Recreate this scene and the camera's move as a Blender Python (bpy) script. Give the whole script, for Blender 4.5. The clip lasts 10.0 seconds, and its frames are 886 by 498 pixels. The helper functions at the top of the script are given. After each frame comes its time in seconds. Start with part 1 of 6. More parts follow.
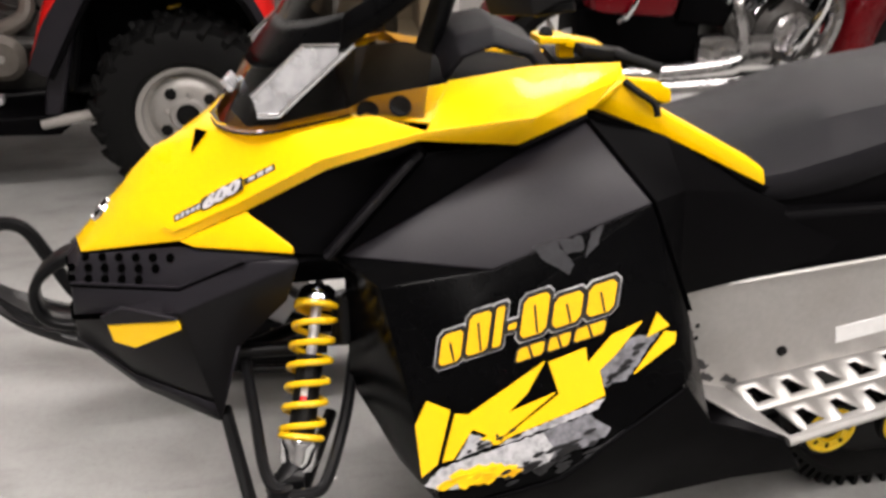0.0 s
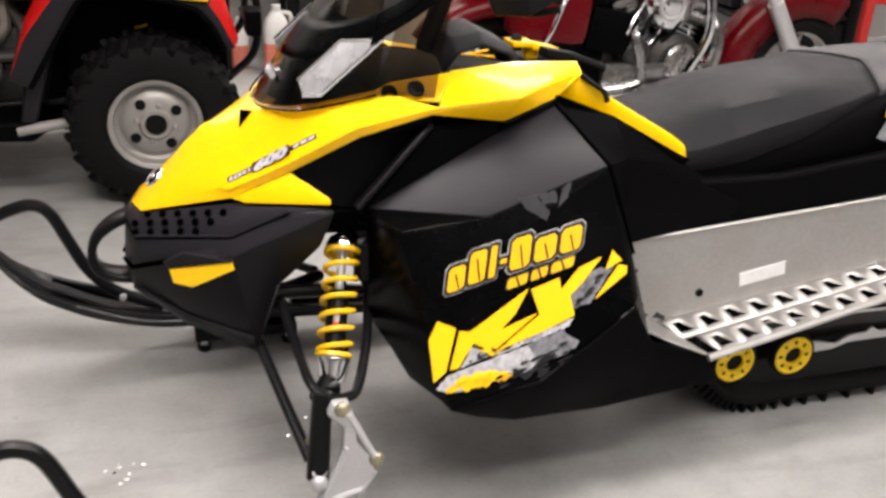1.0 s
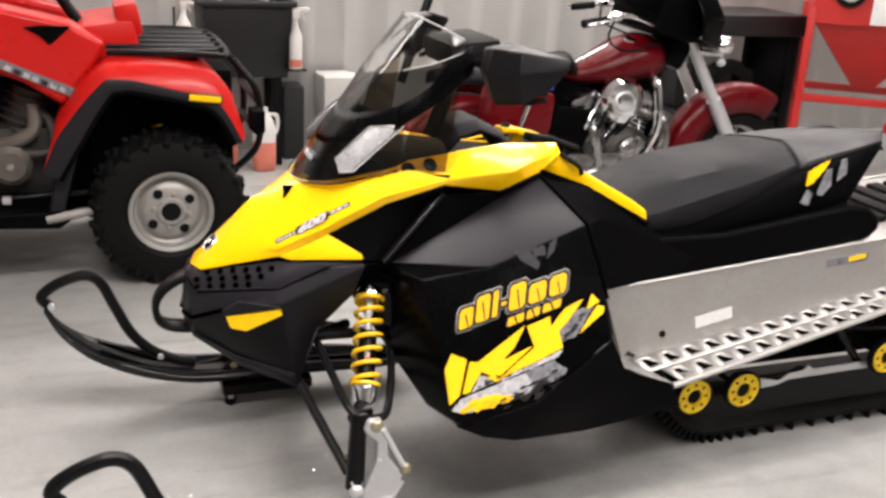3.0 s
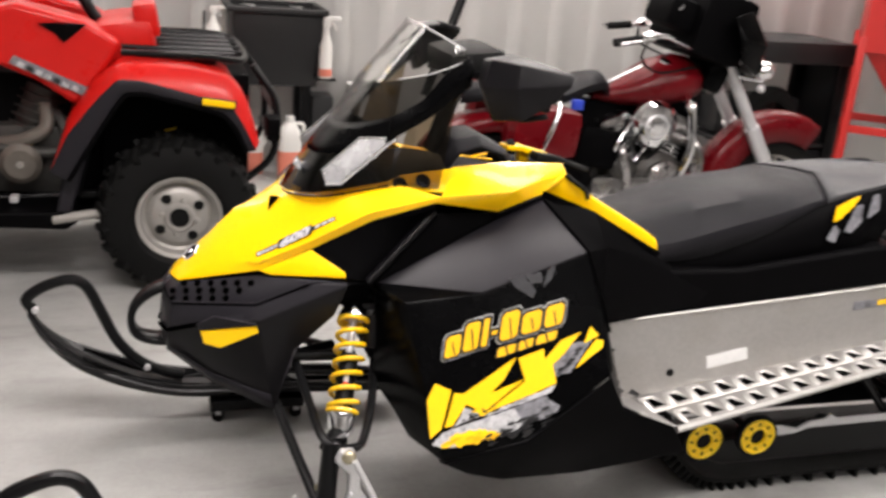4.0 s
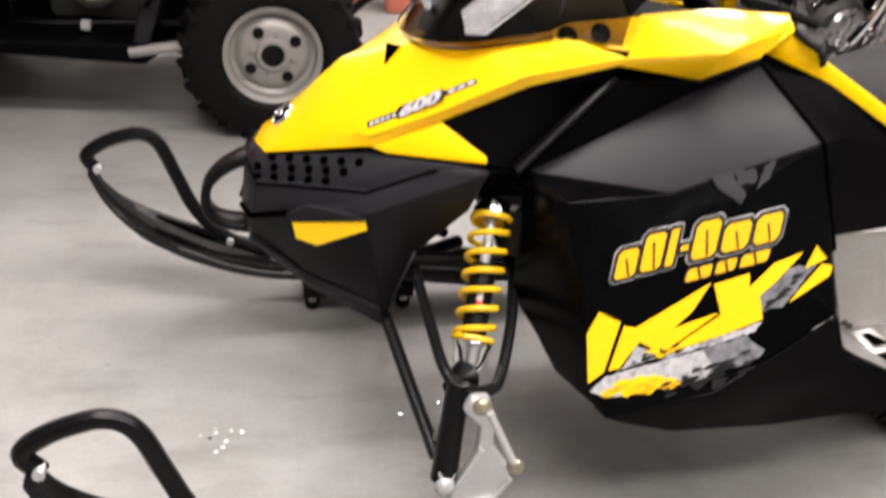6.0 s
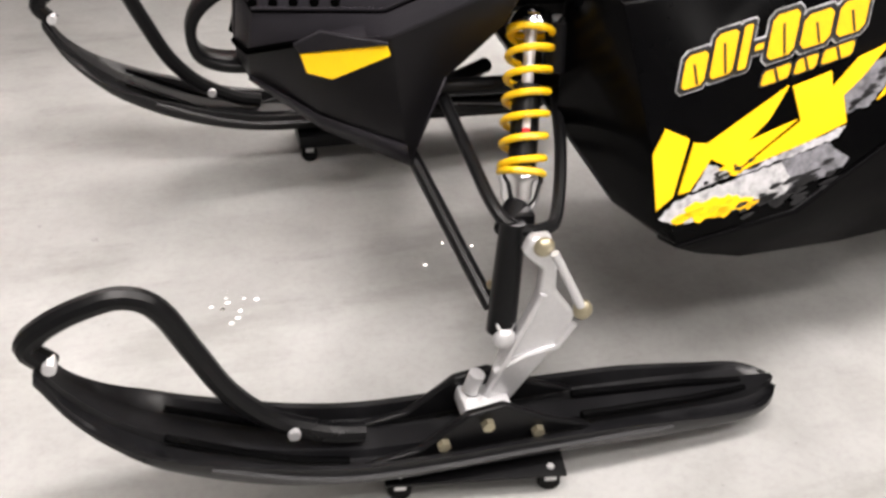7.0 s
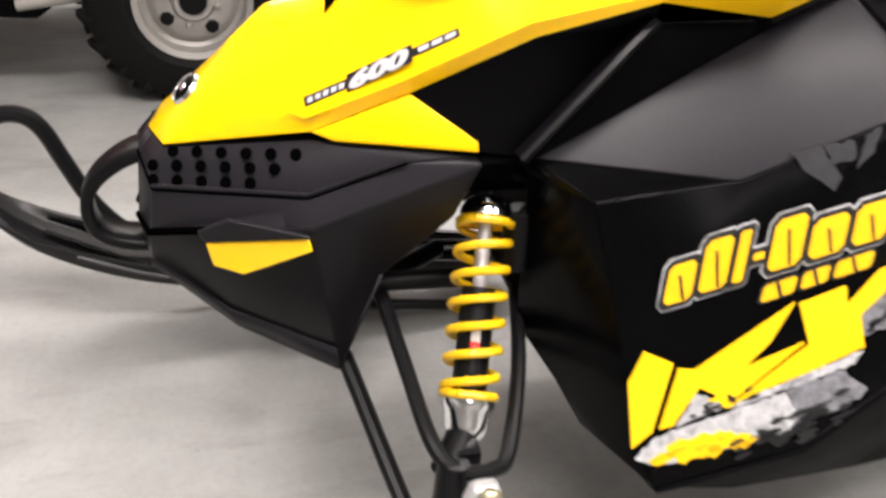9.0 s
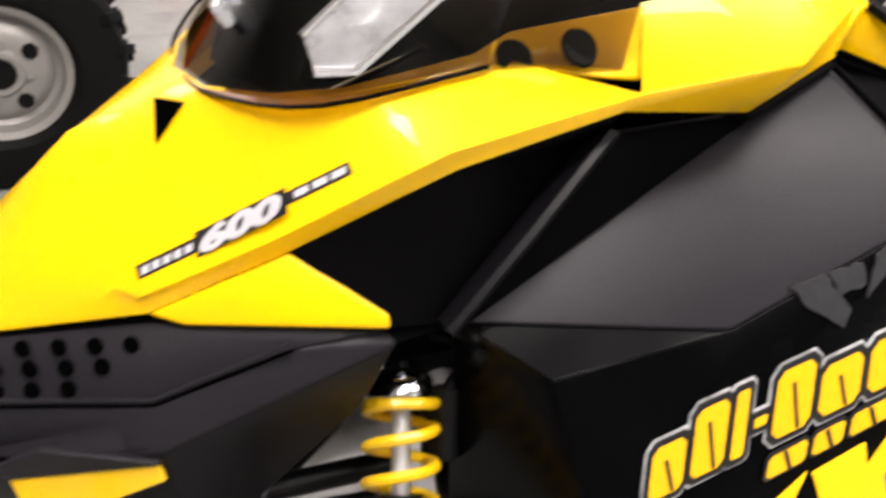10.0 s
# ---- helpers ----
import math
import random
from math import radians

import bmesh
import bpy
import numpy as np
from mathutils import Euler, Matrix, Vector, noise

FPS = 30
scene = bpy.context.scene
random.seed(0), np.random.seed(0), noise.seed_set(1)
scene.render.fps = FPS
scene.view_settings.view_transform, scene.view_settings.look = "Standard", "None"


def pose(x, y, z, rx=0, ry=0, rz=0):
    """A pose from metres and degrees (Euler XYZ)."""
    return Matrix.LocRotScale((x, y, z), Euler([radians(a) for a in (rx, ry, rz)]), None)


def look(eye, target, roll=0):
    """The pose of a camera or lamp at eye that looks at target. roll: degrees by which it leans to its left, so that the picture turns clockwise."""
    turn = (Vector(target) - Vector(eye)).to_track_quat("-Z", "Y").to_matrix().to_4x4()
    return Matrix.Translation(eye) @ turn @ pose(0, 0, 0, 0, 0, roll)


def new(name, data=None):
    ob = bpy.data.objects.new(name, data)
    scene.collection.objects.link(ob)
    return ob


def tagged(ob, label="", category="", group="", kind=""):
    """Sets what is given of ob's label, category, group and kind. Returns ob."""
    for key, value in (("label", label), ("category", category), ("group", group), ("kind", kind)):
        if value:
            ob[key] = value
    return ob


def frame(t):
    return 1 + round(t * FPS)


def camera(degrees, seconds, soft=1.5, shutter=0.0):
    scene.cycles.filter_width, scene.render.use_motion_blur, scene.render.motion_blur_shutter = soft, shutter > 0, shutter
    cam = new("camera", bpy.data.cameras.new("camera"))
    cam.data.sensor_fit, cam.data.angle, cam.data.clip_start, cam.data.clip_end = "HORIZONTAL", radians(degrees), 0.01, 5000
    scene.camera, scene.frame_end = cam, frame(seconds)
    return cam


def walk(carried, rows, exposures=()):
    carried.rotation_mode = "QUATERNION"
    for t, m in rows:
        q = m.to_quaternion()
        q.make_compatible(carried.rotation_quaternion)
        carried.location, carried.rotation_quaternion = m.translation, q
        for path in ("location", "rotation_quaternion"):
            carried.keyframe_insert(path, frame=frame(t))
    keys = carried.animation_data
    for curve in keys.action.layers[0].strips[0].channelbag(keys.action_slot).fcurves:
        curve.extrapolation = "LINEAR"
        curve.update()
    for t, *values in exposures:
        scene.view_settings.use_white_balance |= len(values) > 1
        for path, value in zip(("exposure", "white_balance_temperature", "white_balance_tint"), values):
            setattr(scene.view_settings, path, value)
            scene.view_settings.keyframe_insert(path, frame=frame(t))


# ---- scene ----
cam = camera(48.7, 10.0, soft=2.9, shutter=0.4)
PATH = [
    (0, (-0.619, -1.718, 1.543), (-0.304, 0.016, 0.598), 0.3),
    (0.5, (-0.798, -1.922, 1.558), (-0.345, -0.151, 0.747), 2.7),
    (1, (-0.96, -2.121, 1.573), (-0.399, -0.404, 0.713), 3.2),
    (1.5, (-1.043, -2.327, 1.568), (-0.543, -0.568, 0.758), 3.6),
    (2, (-1.122, -2.454, 1.587), (-0.67, -0.693, 0.752), 2.3),
    (2.5, (-1.237, -2.504, 1.599), (-0.635, -0.737, 0.881), 2.6),
    (2.7, (-1.254, -2.527, 1.633), (-0.607, -0.765, 0.943), 2.5),
    (3.8, (-1.098, -2.448, 1.599), (-0.445, -0.665, 0.97), 4.1),
    (4, (-1.06, -2.42, 1.597), (-0.479, -0.615, 0.961), 4.8),
    (4.5, (-1.019, -2.292, 1.577), (-0.511, -0.494, 0.864), 5.3),
    (5, (-1.042, -2.1, 1.564), (-0.462, -0.343, 0.805), 3.9),
    (5.5, (-1.02, -1.944, 1.527), (-0.514, -0.206, 0.676), 4.2),
    (6, (-1.02, -1.803, 1.458), (-0.626, -0.092, 0.499), 5.9),
    (6.2, (-1.052, -1.744, 1.406), (-0.632, -0.087, 0.367), 5.8),
    (7.3, (-1.112, -1.586, 1.304), (-0.645, -0.074, 0.08), 2.4),
    (7.5, (-1.081, -1.58, 1.317), (-0.549, -0.086, 0.099), 3.9),
    (8, (-0.99, -1.552, 1.359), (-0.319, -0.039, 0.236), 4.3),
    (8.5, (-0.929, -1.502, 1.381), (-0.331, 0.084, 0.319), 5.5),
    (9, (-0.941, -1.308, 1.306), (-0.467, 0.32, 0.245), 4.7),
    (9.5, (-0.954, -1.039, 1.263), (-0.371, 0.557, 0.207), 5.0),
    (10, (-0.876, -0.941, 1.276), (-0.133, 0.616, 0.264), 4.6),
]
EXPOSURES = [(0.0, -0.06), (2.5, 0.04), (4.5, 0.04), (5.5, 0.0), (6.2, 0.08), (7.5, 0.36), (8.0, 0.40), (8.5, 0.36), (9.5, 0.20), (10.0, 0.12)]
walk(cam, [(t, look(eye, target, roll)) for t, eye, target, roll in PATH], EXPOSURES)

# ---- world and lamps ----
world = bpy.data.worlds.new("hall")
scene.world = world
world.use_nodes = True
world.node_tree.nodes["Background"].inputs[0].default_value = (0.8, 0.85, 0.9, 1)
world.node_tree.nodes["Background"].inputs[1].default_value = 0.02


# ---- materials ----
def material(name, colour, rough=0.5, metal=0.0, coat=0.0, grain=60.0, vary=0.15, bump=0.05, stain=3.0, stain_amount=0.15, spec=0.5, dirt=None):
    """A paint, plastic or metal: base colour with fine grain, broad stains and slight relief."""
    m = bpy.data.materials.new(name)
    m.use_nodes = True
    nt = m.node_tree
    n, l = nt.nodes, nt.links
    b = n["Principled BSDF"]
    tc = n.new("ShaderNodeTexCoord")
    fine = n.new("ShaderNodeTexNoise")
    fine.inputs["Scale"].default_value = grain
    fine.inputs["Detail"].default_value = 4
    broad = n.new("ShaderNodeTexNoise")
    broad.inputs["Scale"].default_value = stain
    broad.inputs["Detail"].default_value = 6
    broad.inputs["Roughness"].default_value = 0.65
    l.new(tc.outputs["Object"], fine.inputs["Vector"])
    l.new(tc.outputs["Object"], broad.inputs["Vector"])

    def mixed(a, other, amount_socket, low, high, top):
        r = n.new("ShaderNodeMapRange")
        r.inputs["From Min"].default_value, r.inputs["From Max"].default_value = low, high
        r.inputs["To Min"].default_value, r.inputs["To Max"].default_value = 0.0, top
        l.new(amount_socket, r.inputs["Value"])
        mx = n.new("ShaderNodeMix")
        mx.data_type = "RGBA"
        l.new(r.outputs[0], mx.inputs[0])
        if isinstance(a, tuple):
            mx.inputs[6].default_value = (*a, 1)
        else:
            l.new(a, mx.inputs[6])
        mx.inputs[7].default_value = (*other, 1)
        return mx.outputs[2]

    darker = tuple(c * (1 - vary) * 0.85 for c in colour)
    c = mixed(tuple(colour), darker, fine.outputs["Fac"], 0.35, 0.75, min(1.0, vary * 3))
    c = mixed(c, dirt or tuple(v * 0.6 for v in colour), broad.outputs["Fac"], 0.5, 0.75, stain_amount)
    l.new(c, b.inputs["Base Color"])
    rr = n.new("ShaderNodeMapRange")
    rr.inputs["From Min"].default_value, rr.inputs["From Max"].default_value = 0.3, 0.7
    rr.inputs["To Min"].default_value, rr.inputs["To Max"].default_value = max(0.02, rough - 0.08), min(1, rough + 0.1)
    l.new(broad.outputs["Fac"], rr.inputs["Value"])
    l.new(rr.outputs[0], b.inputs["Roughness"])
    b.inputs["Metallic"].default_value = metal
    b.inputs["Specular IOR Level"].default_value = spec
    b.inputs["Coat Weight"].default_value = coat
    b.inputs["Coat Roughness"].default_value = 0.05
    if bump:
        bp = n.new("ShaderNodeBump")
        bp.inputs["Strength"].default_value = bump
        bp.inputs["Distance"].default_value = 0.002
        l.new(fine.outputs["Fac"], bp.inputs["Height"])
        l.new(bp.outputs[0], b.inputs["Normal"])
    return m


def see_through(name, tint, gloss=0.04, ior=1.45):
    """Clear or smoked plastic sheet: tinted light goes straight on, with a glossy film by Fresnel."""
    m = bpy.data.materials.new(name)
    m.use_nodes = True
    nt = m.node_tree
    nt.nodes.remove(nt.nodes["Principled BSDF"])
    out = nt.nodes["Material Output"]
    tr = nt.nodes.new("ShaderNodeBsdfTransparent")
    tr.inputs[0].default_value = (*tint, 1)
    gl = nt.nodes.new("ShaderNodeBsdfGlossy")
    gl.inputs["Roughness"].default_value = gloss
    fr = nt.nodes.new("ShaderNodeFresnel")
    fr.inputs[0].default_value = ior
    mx = nt.nodes.new("ShaderNodeMixShader")
    nt.links.new(fr.outputs[0], mx.inputs[0])
    nt.links.new(tr.outputs[0], mx.inputs[1])
    nt.links.new(gl.outputs[0], mx.inputs[2])
    nt.links.new(mx.outputs[0], out.inputs[0])
    return m


def glow(name, colour, strength):
    m = bpy.data.materials.new(name)
    m.use_nodes = True
    b = m.node_tree.nodes["Principled BSDF"]
    b.inputs["Base Color"].default_value = (*colour, 1)
    b.inputs["Emission Color"].default_value = (*colour, 1)
    b.inputs["Emission Strength"].default_value = strength
    return m


YELLOW = material("yellow_paint", (1.0, 0.585, 0.0), 0.3, coat=0.42, vary=0.03, stain_amount=0.04, bump=0.008, spec=0.15)
SPRING = material("spring_yellow", (0.82, 0.50, 0.004), 0.35, coat=0.3, vary=0.05, stain_amount=0.1)
MARK = material("mark_amber", (0.90, 0.49, 0.003), 0.35, vary=0.12, grain=90, stain=14, stain_amount=0.3, bump=0.0)
DECAL = material("decal_yellow", (0.97, 0.565, 0.0), 0.35, vary=0.03, stain_amount=0.05, bump=0.0)
HUB = material("hub_yellow", (0.9, 0.60, 0.003), 0.4, vary=0.08, stain=18, stain_amount=0.3)
DECAL_GREY = material("decal_grey", (0.22, 0.22, 0.24), 0.35, vary=0.4, grain=110, stain=26, stain_amount=1.0, bump=0.0, dirt=(0.012, 0.012, 0.013))
DIM_GREY = material("dim_grey_patch", (0.03, 0.03, 0.034), 0.4, vary=0.3, grain=90, stain=40, stain_amount=0.8, bump=0.0, dirt=(0.012, 0.012, 0.013))
DECAL_WHITE = material("decal_white", (0.82, 0.82, 0.81), 0.35, vary=0.1, stain=20, stain_amount=0.2, bump=0.0)
DECAL_LIGHT = material("decal_light_grey", (0.50, 0.50, 0.51), 0.35, vary=0.3, grain=80, stain=20, stain_amount=1.0, dirt=(0.05, 0.05, 0.052), bump=0.0)
LABEL_SILVER = material("label_silver", (0.60, 0.59, 0.62), 0.35, vary=0.1, stain_amount=0.2, bump=0.0)
DECAL_BLACK = material("decal_black", (0.012, 0.012, 0.013), 0.3, bump=0.0)
PLASTIC = material("black_plastic", (0.0145, 0.0132, 0.0168), 0.4, vary=0.25, bump=0.14, grain=350, stain_amount=0.35, dirt=(0.019, 0.0175, 0.0215), spec=0.2)
SKIPLASTIC = material("worn_ski_plastic", (0.006, 0.006, 0.0068), 0.34, vary=0.3, grain=40, stain=9, stain_amount=0.5, bump=0.05, dirt=(0.02, 0.02, 0.022), spec=0.35)
SCUFF = material("scuffed_plastic", (0.02, 0.02, 0.022), 0.4, vary=0.4, grain=90, stain=30, stain_amount=0.7, bump=0.0, dirt=(0.012, 0.012, 0.013))
GLOSS = material("gloss_black", (0.0013, 0.0013, 0.0015), 0.22, vary=0.1, stain_amount=0.2, bump=0.01, dirt=(0.002, 0.002, 0.002), spec=0.05)
COWL = material("satin_black_cowl", (0.0045, 0.004, 0.0052), 0.38, vary=0.3, bump=0.12, grain=300, stain=5, stain_amount=0.5, dirt=(0.009, 0.0082, 0.0098), spec=0.2)
# near-black plastic; the blocks that stand in for shade use it too
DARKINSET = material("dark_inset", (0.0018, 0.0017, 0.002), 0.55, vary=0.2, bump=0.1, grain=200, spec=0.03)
STEELBLACK = material("black_steel", (0.004, 0.004, 0.0045), 0.34, bump=0.03, spec=0.18)
ALU = material("aluminium_sheet", (0.47, 0.46, 0.445), 0.46, metal=0.85, grain=90, vary=0.12, stain=5, stain_amount=0.45, dirt=(0.4, 0.37, 0.33), bump=0.04)
CAST = material("cast_aluminium", (0.62, 0.62, 0.63), 0.4, metal=0.55, grain=150, vary=0.1, bump=0.1)
CHROME = material("chrome", (0.85, 0.85, 0.87), 0.08, metal=1.0, vary=0.02, stain_amount=0.1, bump=0.0)
DULLCHROME = material("dulled_chrome", (0.42, 0.41, 0.41), 0.24, metal=1.0, vary=0.2, stain=14, stain_amount=0.6, dirt=(0.12, 0.11, 0.10), bump=0.02)
ZINC = material("zinc_bolt", (0.42, 0.38, 0.27), 0.35, metal=0.9, vary=0.1)
RUBBER = material("rubber", (0.0038, 0.0038, 0.0038), 0.65, vary=0.3, bump=0.25, grain=120, stain_amount=0.3, dirt=(0.009, 0.0085, 0.008), spec=0.14)
VINYL = material("grey_vinyl", (0.0105, 0.0102, 0.0122), 0.5, vary=0.15, bump=0.3, grain=420, stain_amount=0.2, spec=0.13)
VINYL_LIGHT = material("light_vinyl", (0.035, 0.035, 0.039), 0.5, vary=0.1, bump=0.3, grain=420, spec=0.3)
AMBER = material("amber_lens", (1.0, 0.6, 0.002), 0.2, coat=0.4, vary=0.05, bump=0.0)
SMOKE = see_through("smoked_plastic", (0.42, 0.33, 0.22))
SMOKE_GREY = see_through("grey_smoked_plastic", (0.15, 0.145, 0.14))
CLEAR = see_through("clear_plastic", (0.78, 0.77, 0.75))
CLEAREDGE = material("clear_edge", (0.5, 0.5, 0.5), 0.15, coat=0.5, vary=0.1, bump=0.0)
HOLE = material("hole_black", (0.001, 0.001, 0.001), 0.9, bump=0.0, spec=0.0)
LAMPGLASS = material("lamp_reflector", (0.72, 0.72, 0.74), 0.22, metal=0.55, coat=0.5, vary=0.2, grain=60, stain=26, stain_amount=0.8, dirt=(0.16, 0.16, 0.17), bump=0.02)
REDPLASTIC = material("red_plastic", (0.52, 0.009, 0.007), 0.32, spec=0.25, coat=0.15, vary=0.04, stain_amount=0.1, bump=0.01)
MAROON = material("maroon_paint", (0.105, 0.0012, 0.004), 0.3, spec=0.2, coat=0.08, vary=0.05, stain_amount=0.05, bump=0.0)
RIM = material("rim_steel", (0.33, 0.315, 0.295), 0.45, metal=0.35, vary=0.12, stain_amount=0.3, bump=0.06)
CASE = material("tan_engine_case", (0.12, 0.105, 0.09), 0.5, metal=0.2, vary=0.2, stain=9, stain_amount=0.6, dirt=(0.07, 0.06, 0.05))
WATER = see_through("water_film", (0.97, 0.97, 0.97), 0.03, 1.33)
ENGINE = material("engine_metal", (0.05, 0.048, 0.045), 0.5, metal=0.5, vary=0.3, stain=12, stain_amount=0.8, dirt=(0.06, 0.05, 0.045))
REDFRAME = material("red_frame_paint", (0.5, 0.02, 0.016), 0.4, vary=0.08, stain_amount=0.2)
REDLABEL = material("red_label", (0.6, 0.02, 0.02), 0.4, bump=0.0)
BINBLACK = material("black_bin_plastic", (0.007, 0.007, 0.0078), 0.5, vary=0.2, bump=0.1)
WALLMETAL = material("white_metal_wall", (0.8, 0.79, 0.77), 0.45, vary=0.05, stain=1.2, stain_amount=0.15, bump=0.02)
CEILMAT = material("white_ceiling", (0.7, 0.7, 0.68), 0.6, vary=0.05)
FLUID = material("pink_fluid_plastic", (0.72, 0.22, 0.15), 0.35, vary=0.1, bump=0.0)
WHITEPL = material("white_plastic", (0.72, 0.71, 0.68), 0.4, vary=0.05, bump=0.0)
CARD = material("grey_card", (0.55, 0.54, 0.52), 0.6, vary=0.1)
GREEN = material("green_label", (0.22, 0.42, 0.20), 0.4, vary=0.15, bump=0.0)
BLUE = material("blue_plastic", (0.02, 0.05, 0.45), 0.35)


def concrete():
    m = bpy.data.materials.new("polished_concrete")
    m.use_nodes = True
    nt = m.node_tree
    n, l = nt.nodes, nt.links
    b = n["Principled BSDF"]
    tc = n.new("ShaderNodeTexCoord")

    def cloud(scale, detail, rough):
        t = n.new("ShaderNodeTexNoise")
        t.inputs["Scale"].default_value, t.inputs["Detail"].default_value, t.inputs["Roughness"].default_value = scale, detail, rough
        l.new(tc.outputs["Object"], t.inputs["Vector"])
        return t.outputs["Fac"]

    def ramp(value, a, ca, z, cz):
        r = n.new("ShaderNodeValToRGB")
        r.color_ramp.elements[0].position, r.color_ramp.elements[0].color = a, (*ca, 1)
        r.color_ramp.elements[1].position, r.color_ramp.elements[1].color = z, (*cz, 1)
        l.new(value, r.inputs[0])
        return r.outputs[0]

    def times(a, c, amount):
        mx = n.new("ShaderNodeMix")
        mx.data_type, mx.blend_type = "RGBA", "MULTIPLY"
        mx.inputs[0].default_value = amount
        l.new(a, mx.inputs[6])
        l.new(c, mx.inputs[7])
        return mx.outputs[2]

    base = ramp(cloud(1.3, 8, 0.6), 0.3, (0.33, 0.33, 0.32), 0.7, (0.395, 0.395, 0.385))
    c = times(base, ramp(cloud(5, 6, 0.6), 0.34, (0.74, 0.735, 0.72), 0.62, (1, 1, 1)), 0.65)
    c = times(c, ramp(cloud(60, 4, 0.7), 0.25, (0.72, 0.71, 0.69), 0.55, (1, 1, 1)), 0.4)
    c = times(c, ramp(cloud(24, 3, 0.5), 0.22, (0.3, 0.29, 0.28), 0.27, (1, 1, 1)), 0.6)
    mp = n.new("ShaderNodeMapping")
    mp.inputs["Rotation"].default_value = (0, 0, radians(52))
    mp.inputs["Scale"].default_value = (1.1, 5.0, 1.0)
    l.new(tc.outputs["Object"], mp.inputs["Vector"])
    st = n.new("ShaderNodeTexNoise")
    st.inputs["Scale"].default_value, st.inputs["Detail"].default_value, st.inputs["Roughness"].default_value = 1.6, 5, 0.6
    l.new(mp.outputs[0], st.inputs["Vector"])
    c = times(c, ramp(st.outputs["Fac"], 0.28, (0.5, 0.49, 0.47), 0.46, (1, 1, 1)), 0.5)
    l.new(c, b.inputs["Base Color"])
    rr = n.new("ShaderNodeMapRange")
    rr.inputs["From Min"].default_value, rr.inputs["From Max"].default_value = 0.3, 0.7
    rr.inputs["To Min"].default_value, rr.inputs["To Max"].default_value = 0.28, 0.55
    l.new(cloud(4, 6, 0.65), rr.inputs["Value"])
    l.new(rr.outputs[0], b.inputs["Roughness"])
    bp = n.new("ShaderNodeBump")
    bp.inputs["Strength"].default_value, bp.inputs["Distance"].default_value = 0.15, 0.002
    l.new(cloud(70, 5, 0.7), bp.inputs["Height"])
    l.new(bp.outputs[0], b.inputs["Normal"])
    return m


CONCRETE = concrete()


# ---- mesh helpers ----
def finish(bm, angle=32):
    me = bpy.data.meshes.new("mesh")
    bmesh.ops.recalc_face_normals(bm, faces=bm.faces)
    bm.to_mesh(me)
    bm.free()
    me.shade_smooth()
    me.set_sharp_from_angle(angle=radians(angle))
    return me


def part(name, bm, mat, parent, label="", thick=0.0, bevel=0.0, angle=32, seg=2):
    """One mesh object under a thing or under a part."""
    me = finish(bm, angle)
    me.materials.append(mat)
    ob = new(name, me)
    ob.parent = parent
    if label:
        ob["label"] = label
    if thick:
        s = ob.modifiers.new("solid", "SOLIDIFY")
        s.thickness, s.offset = thick, -1
        s.use_even_offset = False
    if bevel:
        b = ob.modifiers.new("bevel", "BEVEL")
        b.width, b.segments, b.limit_method, b.angle_limit = bevel, seg, "ANGLE", radians(18)
        b.harden_normals = False
    return ob


def thing(name, label, category, place=(0, 0, 0), turn=0.0, group="", kind=""):
    e = new(name)
    e.empty_display_size = 0.1
    e.location, e.rotation_euler = place, (0, 0, radians(turn))
    return tagged(e, label, category, group, kind)


def facets(verts, faces):
    """Faces by vertex name."""
    bm = bmesh.new()
    at = {k: bm.verts.new(v) for k, v in verts.items() if any(k in f for f in faces)}
    for f in faces:
        bm.faces.new([at[k] for k in f])
    return bm


def box(cx, cy, cz, sx, sy, sz, bevel=0.0, turn=None):
    bm = bmesh.new()
    bmesh.ops.create_cube(bm, size=1)
    bmesh.ops.scale(bm, vec=(sx, sy, sz), verts=bm.verts)
    if bevel:
        bmesh.ops.bevel(bm, geom=bm.edges, offset=bevel, segments=2, affect="EDGES", profile=0.6)
    if turn:
        bmesh.ops.transform(bm, matrix=Euler([radians(a) for a in turn]).to_matrix().to_4x4(), verts=bm.verts)
    bmesh.ops.translate(bm, vec=(cx, cy, cz), verts=bm.verts)
    return bm


def join(*bms):
    out = bmesh.new()
    for b in bms:
        me = bpy.data.meshes.new("tmp")
        b.to_mesh(me)
        b.free()
        out.from_mesh(me)
        bpy.data.meshes.remove(me)
    return out


def curve(points, steps=6):
    """A smooth line through points."""
    p = [Vector(q) for q in points]
    p = [2 * p[0] - p[1], *p, 2 * p[-1] - p[-2]]
    out = []
    for a, b, c, d in zip(p, p[1:], p[2:], p[3:]):
        for k in range(steps):
            t = k / steps
            out.append(0.5 * (2 * b + (c - a) * t + (2 * a - 5 * b + 4 * c - d) * t * t + (3 * b - a - 3 * c + d) * t ** 3))
    return out + [p[-2]]


